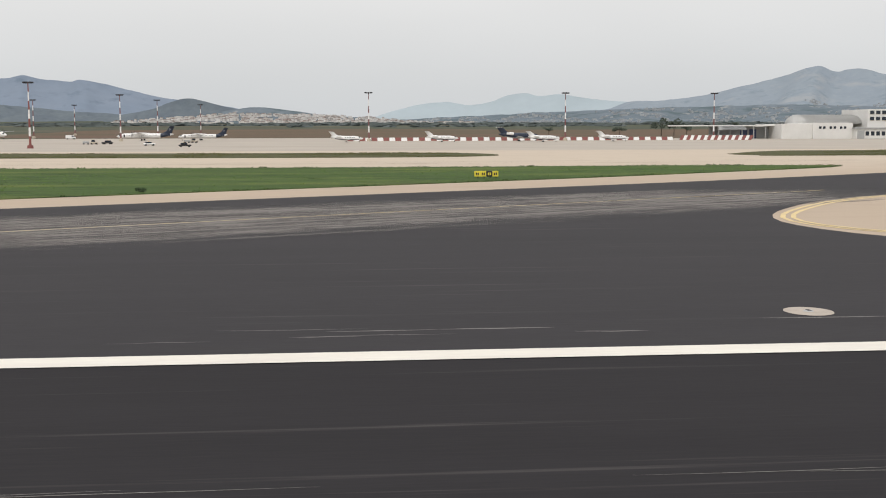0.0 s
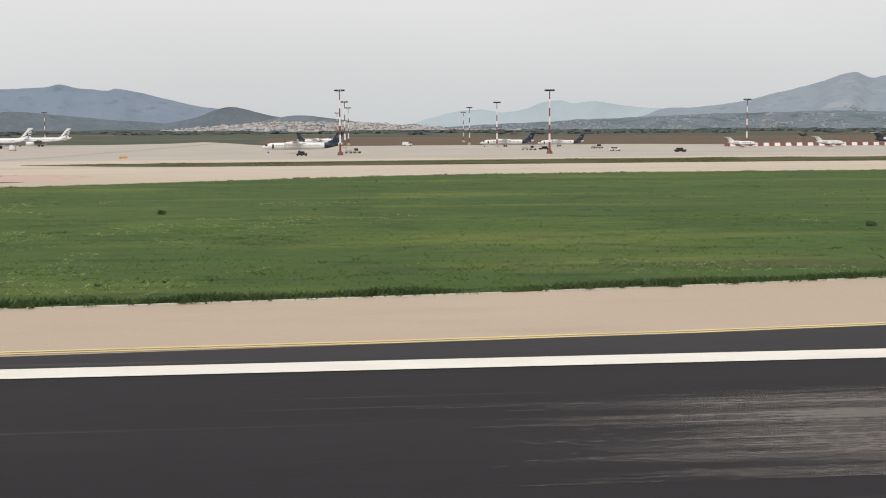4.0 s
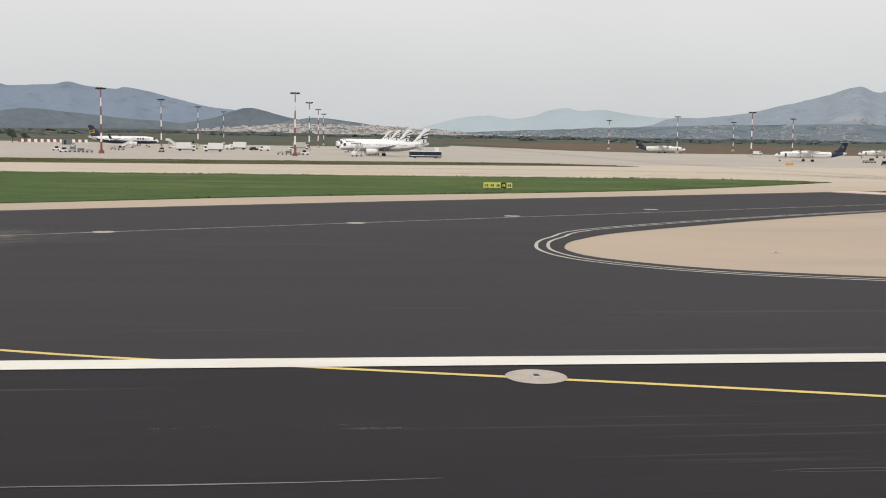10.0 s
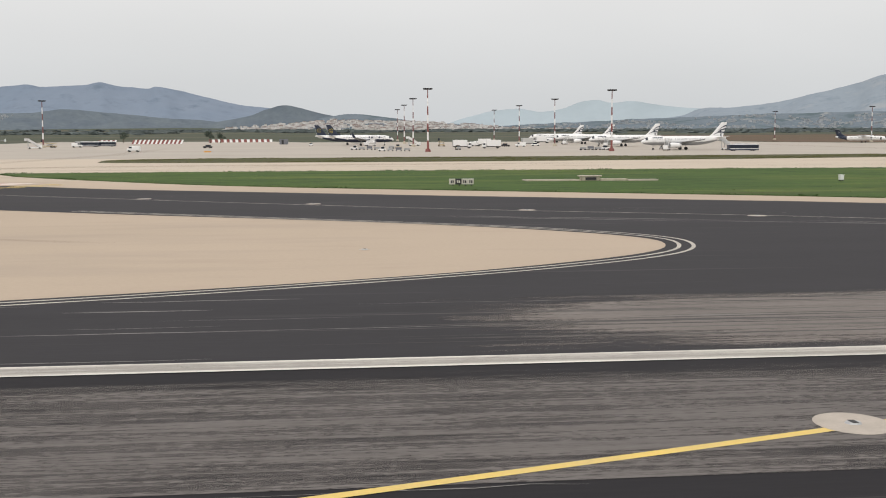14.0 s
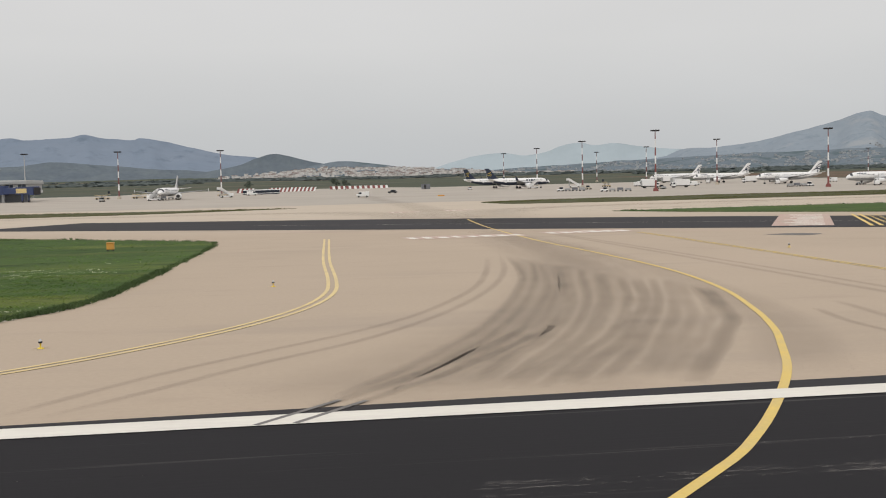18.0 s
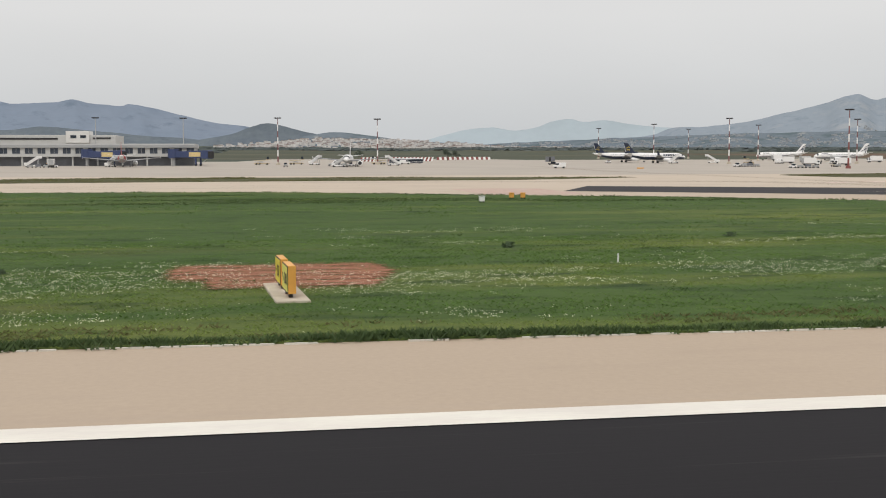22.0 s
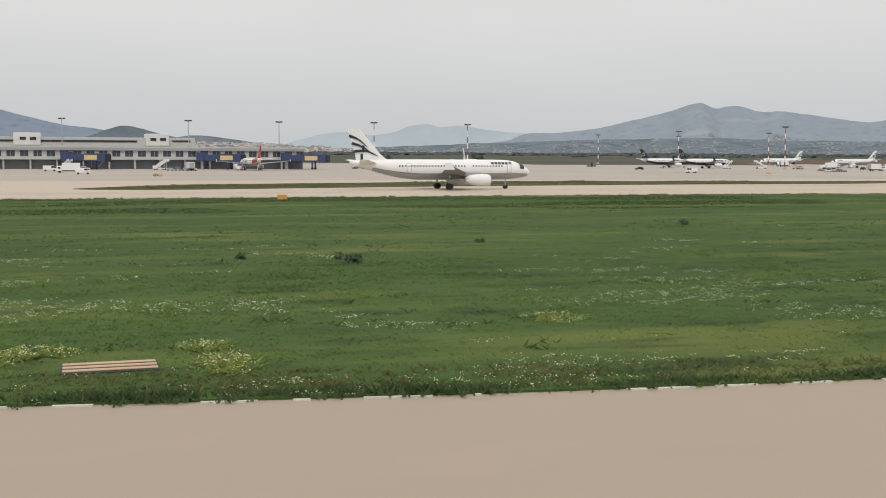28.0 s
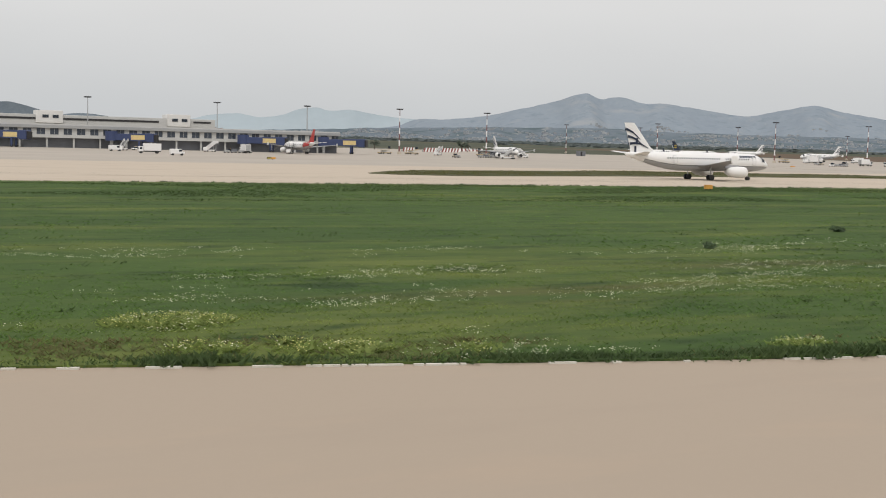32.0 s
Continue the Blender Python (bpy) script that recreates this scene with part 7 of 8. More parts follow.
class Blocks:
    """Many boxes gathered as plain vertex and face lists, for one mesh."""

    def __init__(self):
        self.v, self.f = [], []

    def add(self, x0, x1, y0, y1, z0, z1, m):
        k = len(self.v)
        self.v += [m @ Vector((x, y, z)) for z in (z0, z1) for y in (y0, y1) for x in (x0, x1)]
        self.f += [tuple(k + i for i in q) for q in ((0, 2, 3, 1), (4, 5, 7, 6), (0, 1, 5, 4), (2, 6, 7, 3), (0, 4, 6, 2), (1, 3, 7, 5))]

    def mesh(self, name, mat):
        me = bpy.data.meshes.new(name)
        me.from_pydata(self.v, [], self.f)
        me.materials.append(M[mat])
        return new(name, me)


def town():
    bm = bmesh.new()
    g = [[bm.verts.new((x, y, slope_z(x, y) - 1.5)) for x in range(-1000, 601, 40)] for y in range(3350, 3861, 30)]
    for a, b in zip(g, g[1:]):
        for i in range(len(a) - 1):
            bm.faces.new((a[i], a[i + 1], b[i + 1], b[i]))
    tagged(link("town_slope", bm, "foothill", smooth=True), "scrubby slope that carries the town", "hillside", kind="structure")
    rng = random.Random(11)
    walls, roofs = Blocks(), Blocks()
    for i in range(1500):
        x = rng.gauss(-230, 230) if rng.random() < 0.8 else rng.uniform(-620, 420)
        y = 3400 + 420 * rng.random() ** 1.1
        if noise.noise((x / 90, y / 90, 2.0)) < -0.22 or x < -700 or x > 420:
            continue
        z = slope_z(x, y) - 1.5
        w, d, h = rng.uniform(5, 12), rng.uniform(6, 11), rng.choice((4, 6, 6, 8))
        m = Matrix.Translation((x, y, z)) @ Matrix.Rotation(rng.uniform(-0.5, 0.5), 4, "Z")
        walls.add(-w / 2, w / 2, -d / 2, d / 2, -2, h, m)
        if rng.random() < 0.35:
            roofs.add(-w / 2 - 0.4, w / 2 + 0.4, -d / 2 - 0.4, d / 2 + 0.4, h, h + 1.4, m)
    tagged(walls.mesh("town_houses", "house"), "hundreds of small pale houses climbing the hillside", "town", kind="stuff")
    tagged(roofs.mesh("town_roofs", "roof_tile"), "clay roofs of the hillside town", "town", kind="stuff")


town()


def hillside_houses():
    """Pale houses in loose groups on the foothills."""
    rng = random.Random(23)
    bm = Blocks()
    for nm, share, size in (("foothill_2", 0.50, 1.25), ("mountain_range_3", 0.54, 1.25), ("foothill_1", 0.78, 0.6)):
        g = RIDGE_PTS[nm]
        for i in range(5200):
            u, v = rng.uniform(0, len(g[0]) - 1.01), rng.uniform(len(g) * (0.05 if nm[0] == "f" else 0.45), len(g) - 1.01)
            a, b = int(u), int(v)
            p, q = Vector(g[b][a]), Vector(g[b + 1][a + 1])
            c = Vector(g[b][a + 1])
            o = p + (c - p) * (u - a) + (q - c) * (v - b)
            if noise.noise((o.x / 120, o.y / 120, 6.0)) * 0.5 + 0.5 < share + rng.uniform(-0.06, 0.06):
                continue
            w, d, h = rng.uniform(4, 10) * size, rng.uniform(3, 6), rng.choice((2, 3, 4, 5))
            bm.add(-w / 2, w / 2, -d / 2, d / 2, -4, h, Matrix.Translation(o) @ Matrix.Rotation(rng.uniform(-0.6, 0.6), 4, "Z"))
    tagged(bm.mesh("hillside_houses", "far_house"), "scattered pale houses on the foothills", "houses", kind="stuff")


hillside_houses()


def clump_mesh(rng, n_, spread, size, flat=0.75):
    """Leaf clumps: many small bent faces round a crown."""
    vs, fs = [], []
    for i in range(n_):
        a, b = rng.uniform(0, 2 * math.pi), math.acos(rng.uniform(-0.6, 1))
        r = spread * rng.uniform(0.55, 1.0)
        c = Vector((r * math.sin(b) * math.cos(a), r * math.sin(b) * math.sin(a), r * math.cos(b) * flat))
        u = Vector((rng.gauss(0, 1), rng.gauss(0, 1), rng.gauss(0, 1))).normalized()
        w = u.orthogonal().normalized()
        s = size * rng.uniform(0.6, 1.3)
        k = len(vs)
        vs += [c + u * s, c + w * s * 0.7, c - u * s, c - w * s * 0.7 + u.cross(w) * s * 0.4]
        fs += [(k, k + 1, k + 2), (k, k + 2, k + 3)]
    return vs, fs


def tree(x, y, h, seed):
    rng = random.Random(seed)
    t = empty("tree", pose(x, y, gz(x, y)), "dark green broad-crowned tree beyond the apron", "tree", "trees beyond the apron")
    bm = cyl(bmesh.new(), 0.09 * h * 0.4, 0.03 * h * 0.4, h * 0.6, 8)
    for i in range(5):
        cyl(bm, 0.02 * h * 0.4, 0.006 * h, h * 0.4, 6, Matrix.Translation((0, 0, h * (0.3 + 0.05 * i))) @ Matrix.Rotation(i * 1.3, 4, "Z") @ Matrix.Rotation(0.8, 4, "Y"))
    part("trunk", bm, "bark", t)
    me = bpy.data.meshes.new("crown")
    av, af = [], []
    for i in range(7):
        o = Vector((rng.gauss(0, 0.2) * h, rng.gauss(0, 0.2) * h, h * rng.uniform(0.45, 0.85)))
        v, f = clump_mesh(rng, 70, h * rng.uniform(0.16, 0.26), h * 0.045)
        k = len(av)
        av += [p + o for p in v]
        af += [tuple(q + k for q in tri) for tri in f]
    me.from_pydata(av, [], af)
    me.materials.append(M["woods"])
    ob = new("crown", me)
    ob.parent = t


for i, (x, y, h) in enumerate(((168, 545, 10), (176, 550, 9), (182, 548, 7), (150, 560, 6), (-468, 585, 7), (-463, 588, 6), (-515, 600, 6), (120, 600, 5), (205, 560, 6), (235, 620, 7))):
    tree(x, y, h, 40 + i)


def tree_belt():
    rng = random.Random(5)
    av, af = [], []
    for i in range(2600):
        y = rng.choice((1600, 1900, 2200, 2500, 2900)) + rng.gauss(0, 140)
        x = rng.uniform(-0.55, 0.75) * y - 300
        if noise.noise((x / 260, y / 260, 4.4)) < -0.05 or (x > -330 and x < -100 and y < 1700):
            continue
        z = gz(x, y)
        s = rng.uniform(1.2, 3.0) * (1 + y / 3500)
        v, f = clump_mesh(rng, 22, s * 0.8, s * 0.5, 0.55)
        k = len(av)
        o = Vector((x, y, z + s * 0.35))
        av += [Vector((p.x * 4.5, p.y, p.z)) + o for p in v]
        af += [tuple(q + k for q in tri) for tri in f]
    me = bpy.data.meshes.new("tree_belt")
    me.from_pydata(av, [], af)
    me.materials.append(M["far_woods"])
    tagged(new("tree_belt", me), "dark belts of trees and scrub across the plain", "trees", kind="stuff")


tree_belt()


# ---- grass, weeds and flowers ----
def inside(px_, py_, poly):
    ins = np.zeros(len(px_), bool)
    j = len(poly) - 1
    for i in range(len(poly)):
        (xi, yi), (xj, yj) = poly[i], poly[j]
        ins ^= ((yi > py_) != (yj > py_)) & (px_ < (xj - xi) * (py_ - yi) / (yj - yi + 1e-9) + xi)
        j = i
    return ins


def value_noise(x, y, cell, seed):
    """Smooth patchiness on the plan, 0 to 1."""
    r = np.random.RandomState(seed)
    tab = r.rand(256, 256)
    a = 0.5 + seed * 1.7
    x, y = x + 0.35 * cell * np.sin(y / cell * 1.3 + seed), y + 0.35 * cell * np.sin(x / cell * 1.1 + seed)
    fx, fy = (x * math.cos(a) - y * math.sin(a)) / cell, (x * math.sin(a) + y * math.cos(a)) / cell
    ix, iy = np.floor(fx).astype(int), np.floor(fy).astype(int)
    tx, ty = fx - ix, fy - iy
    tx, ty = tx * tx * (3 - 2 * tx), ty * ty * (3 - 2 * ty)
    g = lambda a, b: tab[a % 256, b % 256]
    return (g(ix, iy) * (1 - tx) + g(ix + 1, iy) * tx) * (1 - ty) + (g(ix, iy + 1) * (1 - tx) + g(ix + 1, iy + 1) * tx) * ty


def blades(name, px_, py_, h, mat, label, n_=5, lean=0.5, width=0.16, z0=0.045, seed=1, spread=0.1):
    """Tufts of bent triangular blades at plan points; h: height of each."""
    r = np.random.RandomState(seed)
    m = len(px_)
    cx = np.repeat(px_, n_) + r.normal(0, spread, m * n_)
    cy = np.repeat(py_, n_) + r.normal(0, spread, m * n_)
    hh = np.repeat(h, n_) * r.uniform(0.5, 1.15, m * n_)
    a = r.uniform(0, 2 * np.pi, m * n_)
    w = hh * width
    ln = hh * lean * r.uniform(0.65, 1, m * n_)
    b = r.uniform(0, 2 * np.pi, m * n_)
    co = np.empty((m * n_, 3, 3), np.float32)
    co[:, 0] = np.stack([cx - np.cos(a) * w, cy - np.sin(a) * w, np.full(m * n_, z0)], -1)
    co[:, 1] = np.stack([cx + np.cos(a) * w, cy + np.sin(a) * w, np.full(m * n_, z0)], -1)
    co[:, 2] = np.stack([cx + np.cos(b) * ln, cy + np.sin(b) * ln, z0 + hh], -1)
    k = m * n_
    me = bpy.data.meshes.new(name)
    me.vertices.add(3 * k)
    me.vertices.foreach_set("co", co.ravel())
    me.loops.add(3 * k)
    me.loops.foreach_set("vertex_index", np.arange(3 * k, dtype=np.int32))
    me.polygons.add(k)
    me.polygons.foreach_set("loop_start", np.arange(0, 3 * k, 3, dtype=np.int32))
    me.update(calc_edges=True)
    me.materials.append(M[mat])
    return tagged(new(name, me), label, "grass", kind="stuff")


RG = np.random.RandomState(21)


def scatter(poly, n_, x0, x1, y0, y1):
    x, y = RG.uniform(x0, x1, n_), RG.uniform(y0, y1, n_)
    k = inside(x, y, poly)
    return x[k], y[k]


for gi, (nm, x0, x1, near, y1) in enumerate((("grass_1", -205, 66, 46000, 118), ("grass_3", -800, -500, 120000, 122), ("grass_2", -450, -250, 7000, 128))):
    poly = smooth_line(GRASS[nm] + [GRASS[nm][0]], 4)
    ysplit = 40 if nm != "grass_2" else 70
    x, y = scatter(poly, near, x0, x1, 7, ysplit)
    d = value_noise(x, y, 5, 3) * 0.6 + value_noise(x, y, 1.6, 4) * 0.4
    keep = RG.rand(len(x)) < 0.35 + d
    x, y, d = x[keep], y[keep], d[keep]
    blades("meadow_tufts", x, y, 0.03 + 0.05 * d, "tuft", "uneven green tufts of meadow grass", 5, 2.6, 0.5, seed=5 + gi, spread=0.14)
    x, y = scatter(poly, near // 3, x0, x1, ysplit, y1)
    d = value_noise(x, y, 9, 6)
    blades("meadow_tufts", x, y, 0.03 + 0.05 * d, "tuft", "uneven green tufts of meadow grass", 4, 2.8, 0.9, seed=9 + gi, spread=0.2)
    # darker weeds in clumps
    x, y = scatter(poly, near // 2, x0, x1, 7, y1)
    d = value_noise(x, y, 4.5, 12) * value_noise(x, y, 1.5, 13)
    keep = (d > 0.55) & (RG.rand(len(x)) < np.clip(1.3 - y / 45, 0.06, 0.8))
    blades("dark_weeds", x[keep], y[keep], 0.05 + 0.12 * d[keep], "tuft_dark", "dark clumps of taller weeds in the grass", 7, 2.0, 0.35, seed=13 + gi, spread=0.16)

# a few low bushes in the meadow
rb = random.Random(91)
for i, (x, y, r) in enumerate(((-668, 38.3, 0.55), (-672, 41.2, 0.4), (-659, 47.8, 0.3), (-580.5, 24.6, 0.28), (-560, 33, 0.4), (-547, 38, 0.35), (-600, 46, 0.45), (-632, 40, 0.4), (-695, 52, 0.5), (-710, 44, 0.45), (-640, 60, 0.5), (-115, 30, 0.35), (-49.7, 38.1, 0.4), (-46.6, 39.0, 0.4), (-45.4, 39.1, 0.35), (-40.3, 37.6, 0.4), (-39.1, 44.5, 0.4), (-37.4, 44.6, 0.3), (-35.8, 43.6, 0.45), (-33.6, 46.3, 0.4), (-30.2, 47.6, 0.4), (-24.6, 50.9, 0.4), (-20.1, 53.8, 0.4), (-8.4, 60.4, 0.45), (-44.7, 47.9, 0.4), (-42.5, 44.3, 0.35), (-95, 41, 0.4), (-60, 52, 0.4), (-150, 45, 0.35), (-40, 60, 0.45))):
    t = empty("bush", pose(x, y, 0.05), "low dark green bush in the meadow grass", "bush", "meadow bushes")
    vs, fs = [], []
    for q in range(5):
        v, f = clump_mesh(rb, 40, r * rb.uniform(0.35, 0.6), r * 0.16, 0.8)
        o = Vector((rb.gauss(0, 0.35) * r, rb.gauss(0, 0.25) * r, r * rb.uniform(0.1, 0.35)))
        k = len(vs)
        vs += [p + o for p in v]
        fs += [tuple(e + k for e in tri) for tri in f]
    me = bpy.data.meshes.new("leaf_clump")
    me.from_pydata(vs, [], fs)
    me.materials.append(M["bush"])
    new("leaf_clump", me).parent = t
    part("stem", cyl(bmesh.new(), 0.03, 0.015, r * 0.5, 6), "bark", t)

# weeds along the paved edges; their dark blades also paint the grass's shaded skirt
ex, ey = [], []
for nm in ("grass_1", "grass_3", "grass_2"):
    line = smooth_line(GRASS[nm] + [GRASS[nm][0]], 4)
    for (xa, ya), (xb, yb) in zip(line, line[1:]):
        L = math.hypot(xb - xa, yb - ya)
        k = int(L * (45 if min(ya, yb) < 40 else 4))
        u = RG.rand(k)
        ex.append(xa + (xb - xa) * u + RG.normal(0, 0.10, k))
        ey.append(ya + (yb - ya) * u + RG.normal(0.24, 0.16, k))
ex, ey = np.concatenate(ex), np.concatenate(ey)
keep = RG.rand(len(ex)) < 0.45 + value_noise(ex, ey, 1.8, 31) * 0.8
ex, ey = ex[keep], ey[keep]
blades("edge_weeds", ex, ey, 0.06 + 0.15 * value_noise(ex, ey, 2.5, 30), "tuft_dark", "ragged weeds and painted shade skirt along the paved edge", 6, 1.1, 0.3, 0.03, 33)

# flowers: pale daisies and yellow blooms in drifts
poly3 = smooth_line(GRASS["grass_3"] + [GRASS["grass_3"][0]], 4)
poly1 = smooth_line(GRASS["grass_1"] + [GRASS["grass_1"][0]], 4)


def flowers(name, x, y, size, hmin, mat, label, seed, lift=0.0):
    r = np.random.RandomState(seed)
    pick = r.rand(len(x)) < 0.6
    x, y = np.repeat(x[pick], 4) + r.normal(0, 0.07, 4 * pick.sum()), np.repeat(y[pick], 4) + r.normal(0, 0.07, 4 * pick.sum())
    lift = np.repeat(lift[pick], 4) if isinstance(lift, np.ndarray) else lift
    k = len(x)
    z = hmin + lift + r.uniform(0, 0.06, k)
    a = r.uniform(0, 2 * np.pi, k)
    s = size * r.uniform(0.6, 1.4, k)
    co = np.empty((k, 4, 3), np.float32)
    for i in range(4):
        co[:, i] = np.stack([x + np.cos(a + i * np.pi / 2) * s, y + np.sin(a + i * np.pi / 2) * s * 0.8, z + np.sin(a + i * np.pi / 2) * s * 0.45], -1)
    me = bpy.data.meshes.new(name)
    me.vertices.add(4 * k)
    me.vertices.foreach_set("co", co.ravel())
    me.loops.add(4 * k)
    me.loops.foreach_set("vertex_index", np.arange(4 * k, dtype=np.int32))
    me.polygons.add(k)
    me.polygons.foreach_set("loop_start", np.arange(0, 4 * k, 4, dtype=np.int32))
    me.update(calc_edges=True)
    me.materials.append(M[mat])
    tagged(new(name, me), label, "flowers", kind="stuff")


def drift(x, y, sx, sy, seed):
    """Long ragged patches on the plan, drawn out along x."""
    return value_noise(x / sx, y / sy, 1.0, seed) * 0.5 + value_noise(x / sx * 2.7, y / sy * 2.7, 1.0, seed + 1) * 0.3 + value_noise(x / sx * 7, y / sy * 7, 1.0, seed + 2) * 0.2


EDGE_X, EDGE_Y = (500, 559, 611, 646, 672, 702, 732, 760, 800), (14, 7.8, 8.5, 10.1, 12.2, 17.4, 23.2, 31.4, 47)
x, y = scatter(poly3, 420000, -790, -505, 9, 48)
d = drift(x, y, 6, 2.6, 41)
band = np.exp(-((y - np.interp(-x, (505, 560, 590, 625, 650, 700, 790), (26, 22.5, 21.5, 22, 24, 31.5, 52))) / 5.0) ** 2)
v = d + np.interp(-x, (505, 535, 570, 615, 640, 700, 790), (0.02, 0.16, 0.30, 0.30, 0.16, 0.1, 0.1)) * band
keep = RG.rand(len(x)) < np.clip((v - 0.63) / 0.28, 0, 0.5)
for a, b, c, e in ((-690.9, 23.4, 0.9, 0.7), (-689.9, 24.3, 0.6, 0.5), (-687.0, 28.7, 0.9, 0.8), (-688.6, 22.4, 0.8, 0.4), (-685.8, 25.6, 1.2, 0.7), (-684.7, 27.8, 0.8, 0.6), (-691.3, 25.8, 1.0, 0.8)):
    keep |= RG.rand(len(x)) < 0.55 * np.exp(-((x - a) / c) ** 2 - ((y - b) / e) ** 2)
flowers("white_daisies", x[keep], y[keep], 0.0125, 0.07, "petal_white", "drifts of small white daisies in the grass", 51)
# dense flowering mounds near the paved edge
x, y = scatter(poly3, 520000, -790, -610, 9, 60)
d = drift(x, y, 9, 4.2, 45)
off = y - np.interp(-x, EDGE_X, EDGE_Y)
MOUNDS = ((-694.2, 17.5, 0.6, 0.6), (-691.9, 18, 1.4, 1.8), (-689.2, 17.8, 1.5, 2), (-686.7, 17.5, 1.2, 1.7), (-682.6, 17.1, 2.3, 1.9), (-676.1, 18.4, 0.8, 0.7), (-690.6, 25.4, 0.9, 1.2),
          (-697.1, 21.7, 1.3, 2.5), (-696.6, 19.2, 1.7, 1.5), (-692, 22.9, 0.5, 1.4), (-709.4, 20.6, 1.1, 0.9), (-707.1, 19.8, 1.5, 1), (-702.4, 18.9, 1.3, 0.9), (-723.7, 22.9, 1.2, 0.6),
          (-721.4, 22.2, 0.6, 0.6), (-717, 21.3, 0.8, 0.9), (-711.9, 24.2, 1.1, 1.6), (-736.4, 29.6, 1.6, 1.1), (-736.4, 25.7, 0.8, 0.8), (-734.6, 25.5, 0.5, 1.1), (-733.4, 24.9, 1, 0.7), (-730.9, 24.4, 0.6, 0.8),
          (-723.2, 21.8, 0.5, 0.4), (-645.7, 13.8, 1.3, 1.6), (-643.5, 13.6, 1.2, 1.3), (-635.6, 11.3, 1.3, 1.3), (-639.4, 12, 0.6, 1.2), (-666.8, 20.6, 1.4, 1.3), (-675.9, 16.2, 0.7, 1.3), (-696.6, 21.6, 1.9, 2.2), (-695.0, 22.6, 1.5, 2.2), (-694.8, 24.8, 1.2, 1.4), (-696.0, 18.6, 2.0, 1.1), (-702.6, 20.2, 1.6, 0.9), (-706.4, 20.6, 2.2, 0.8),
          (-690.6, 19.0, 1.6, 1.6), (-687.8, 18.6, 1.7, 1.7), (-685.2, 18.6, 1.6, 2.0), (-681.6, 18.0, 1.8, 1.6), (-679.6, 18.6, 1.0, 0.9), (-691.8, 23.4, 1.1, 1.0), (-688.9, 25.4, 1.2, 0.8), (-687.9, 28.0, 1.0, 0.7))
mound = np.max([np.exp(-(((x - a) / c) ** 2 + ((y - b) / e) ** 2) ** 2 * 0.5) for a, b, c, e in MOUNDS], axis=0)
v = np.maximum(d * 0.85, d * 0.45 + 0.70 * mound)
keep = (v > 0.765) & (off > 0.7)
cx, cy, cd = x[keep], y[keep], np.clip((v[keep] - 0.765) / 0.10, 0, 1)
sub = RG.rand(len(cx)) < 0.45
blades("clover_mats", cx[sub], cy[sub], 0.05 + 0.10 * cd[sub], "mat", "dense yellow-green flowering mounds in the grass", 4, 2.4, 0.6, seed=61, spread=0.10)
r = RG.rand(len(cx)) < 0.5
flowers("yellow_blooms", cx[r], cy[r], 0.0115, 0.06, "petal_yellow", "masses of small yellow flowers on the mounds", 52, 0.08 * cd[r])
r = RG.rand(len(cx)) < 0.16
flowers("white_daisies", cx[r], cy[r], 0.014, 0.07, "petal_white", "white daisies among the yellow flowers", 54, 0.08 * cd[r])
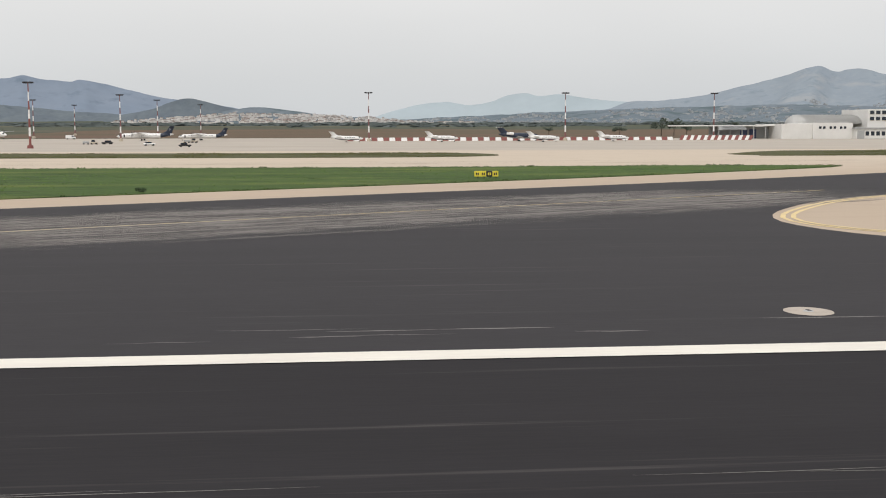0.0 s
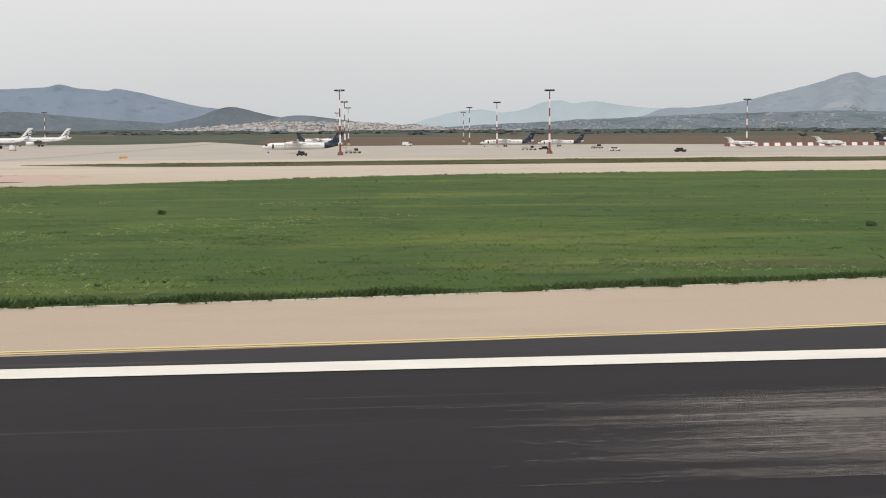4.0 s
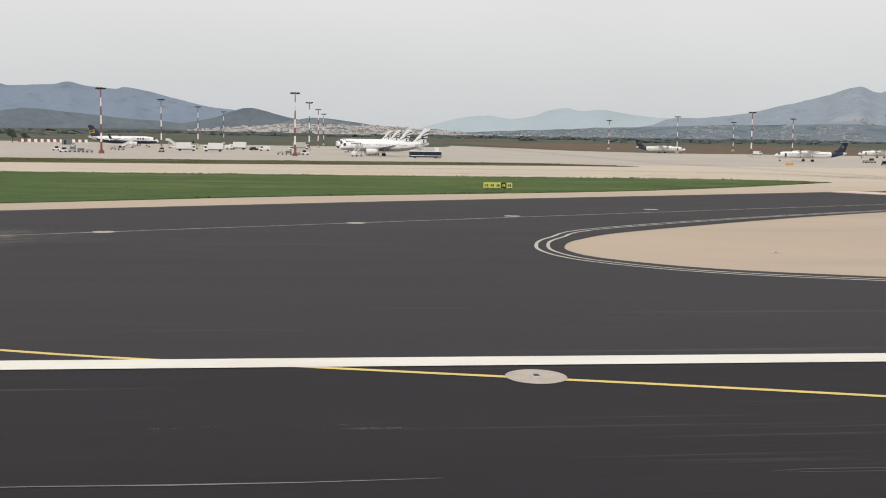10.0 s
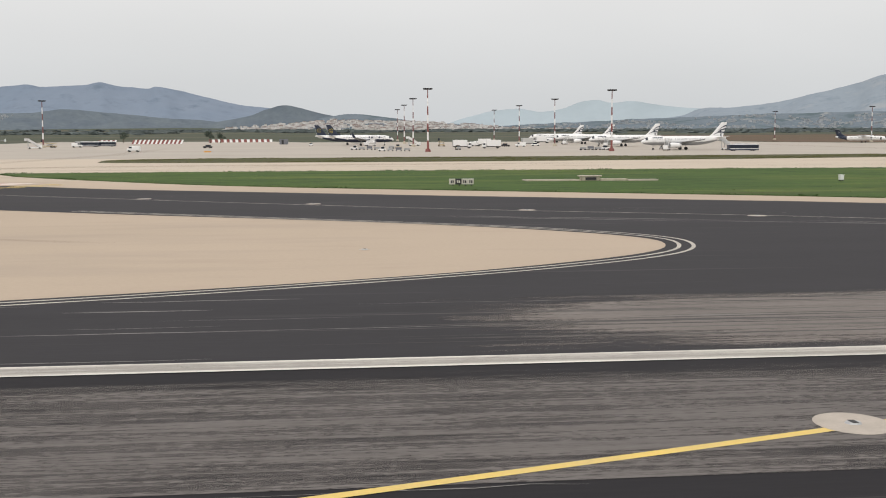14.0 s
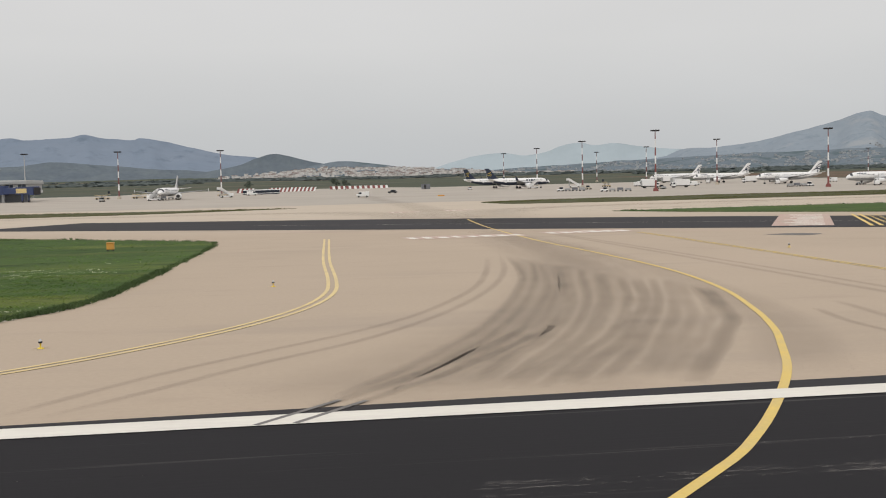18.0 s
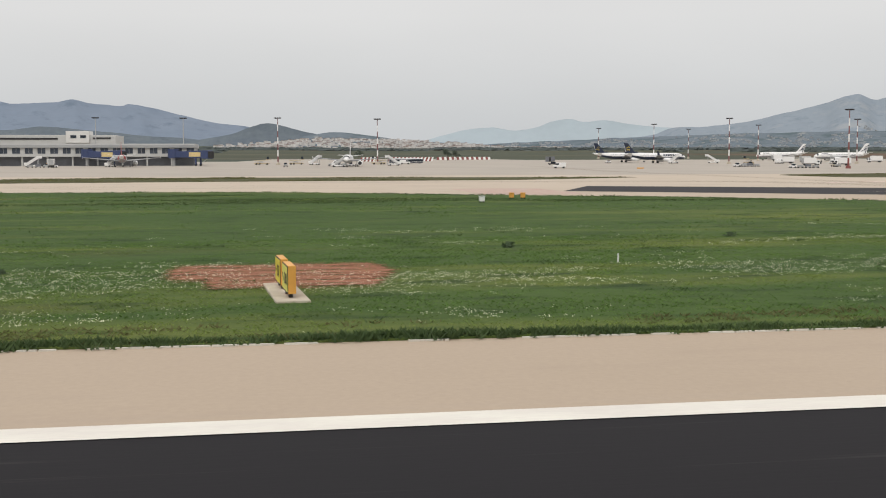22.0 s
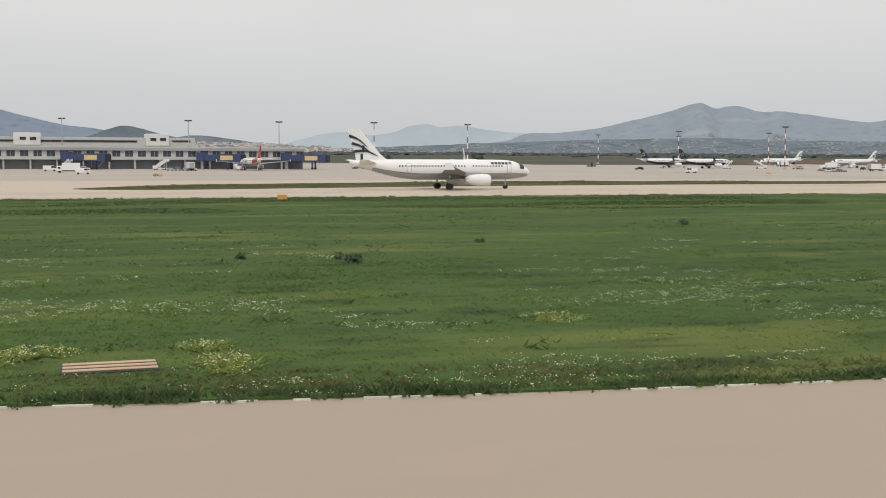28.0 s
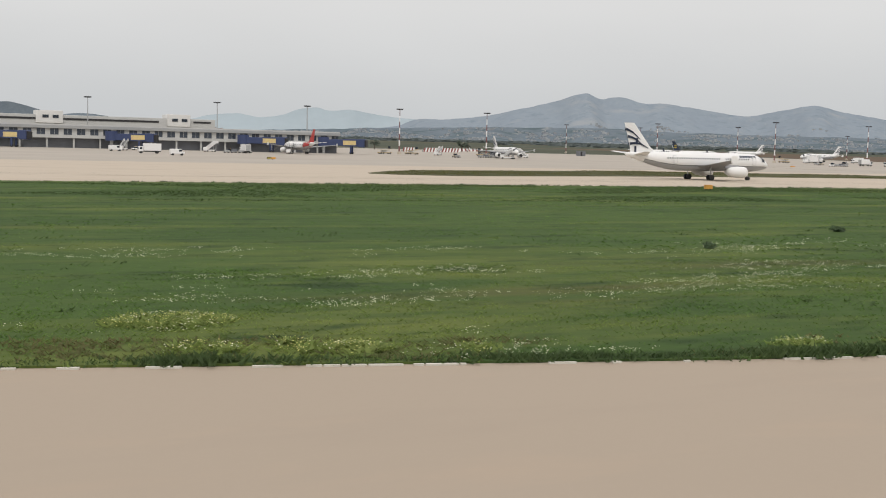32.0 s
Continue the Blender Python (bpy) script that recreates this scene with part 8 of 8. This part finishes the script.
# taller dark grass along the far side of the meadow
x, y = scatter(poly3, 60000, -850, -520, 84, 121)
d = value_noise(x / 3, y, 5, 71)
x, y, d = x[d > 0.45], y[d > 0.45], d[d > 0.45]
blades("tall_dark_grass", x, y, 0.04 + 0.08 * d, "tuft_dark", "taller dark grass on the far side of the meadow", 3, 2.4, 0.8, seed=72, spread=0.25)
x, y = scatter(poly1, 60000, -203, -60, 9, 60)
d = value_noise(x, y, 8, 48) * 0.6 + value_noise(x, y, 2.0, 49) * 0.4
flowers("pale_blooms", x[d > 0.70], y[d > 0.70], 0.010, 0.06, "petal_yellow", "sparse pale flowers in the grass", 53)

# dry brownish grass along the paved edge, and dark clumps on the far verges
x, y = scatter(poly3, 120000, -770, -505, 7.5, 40)
off = y - np.interp(-x, EDGE_X, EDGE_Y)
d = drift(x, y, 7, 2.5, 81)
keep = (off > 0.1) & (off < 2.6) & (d + 0.25 * np.exp(-off) > 0.56)
blades("dry_edge_grass", x[keep], y[keep], 0.05 + 0.07 * d[keep], "tuft_dry", "dry brownish grass along the paved edge", 5, 2.0, 0.4, seed=83, spread=0.12)
for k in ("verge_1", "verge_3", "verge_4", "verge_2"):
    poly = smooth_line(GRASS[k] + [GRASS[k][0]], 4)
    xs_, ys_ = [q[0] for q in poly], [q[1] for q in poly]
    x, y = scatter(poly, 9000, min(xs_), max(xs_), min(ys_), max(ys_))
    d = value_noise(x, y, 9, 85)
    keep = d > 0.42
    blades("verge_weeds", x[keep], y[keep], 0.08 + 0.30 * (d[keep] - 0.42), "tuft_dry", "dry ragged weeds on the narrow verge", 4, 1.6, 0.6, 0.055, 86, 0.3)

# ---- pale concrete edging showing in short lengths along the grass ----
kerb = empty("grass_kerb", Matrix(), "pale broken concrete edging along the grass", "kerb", kind="structure")
rk = random.Random(77)
for nm, lim in (("grass_1", 24), ("grass_3", 26)):
    line = smooth_line(GRASS[nm] + [GRASS[nm][0]], 4)
    for (xa, ya), (xb, yb) in zip(line, line[1:]):
        L = math.hypot(xb - xa, yb - ya)
        if max(ya, yb) > lim or L < 0.3:
            continue
        s = 0.0
        while s < L:
            ln = min(rk.uniform(0.15, 0.9), L - s)
            if rk.random() < (0.72 if xa > -665 else 0.35):
                a = math.atan2(yb - ya, xb - xa)
                m = Matrix.Translation((xa + (xb - xa) * (s + ln / 2) / L, ya + (yb - ya) * (s + ln / 2) / L - 0.13, 0)) @ Matrix.Rotation(a, 4, "Z")
                part("kerb_length", box(bmesh.new(), -ln / 2 + 0.02, ln / 2 - 0.02, -0.04, 0.04, 0.0, 0.04, m), "kerb_white", kerb)
            s += ln
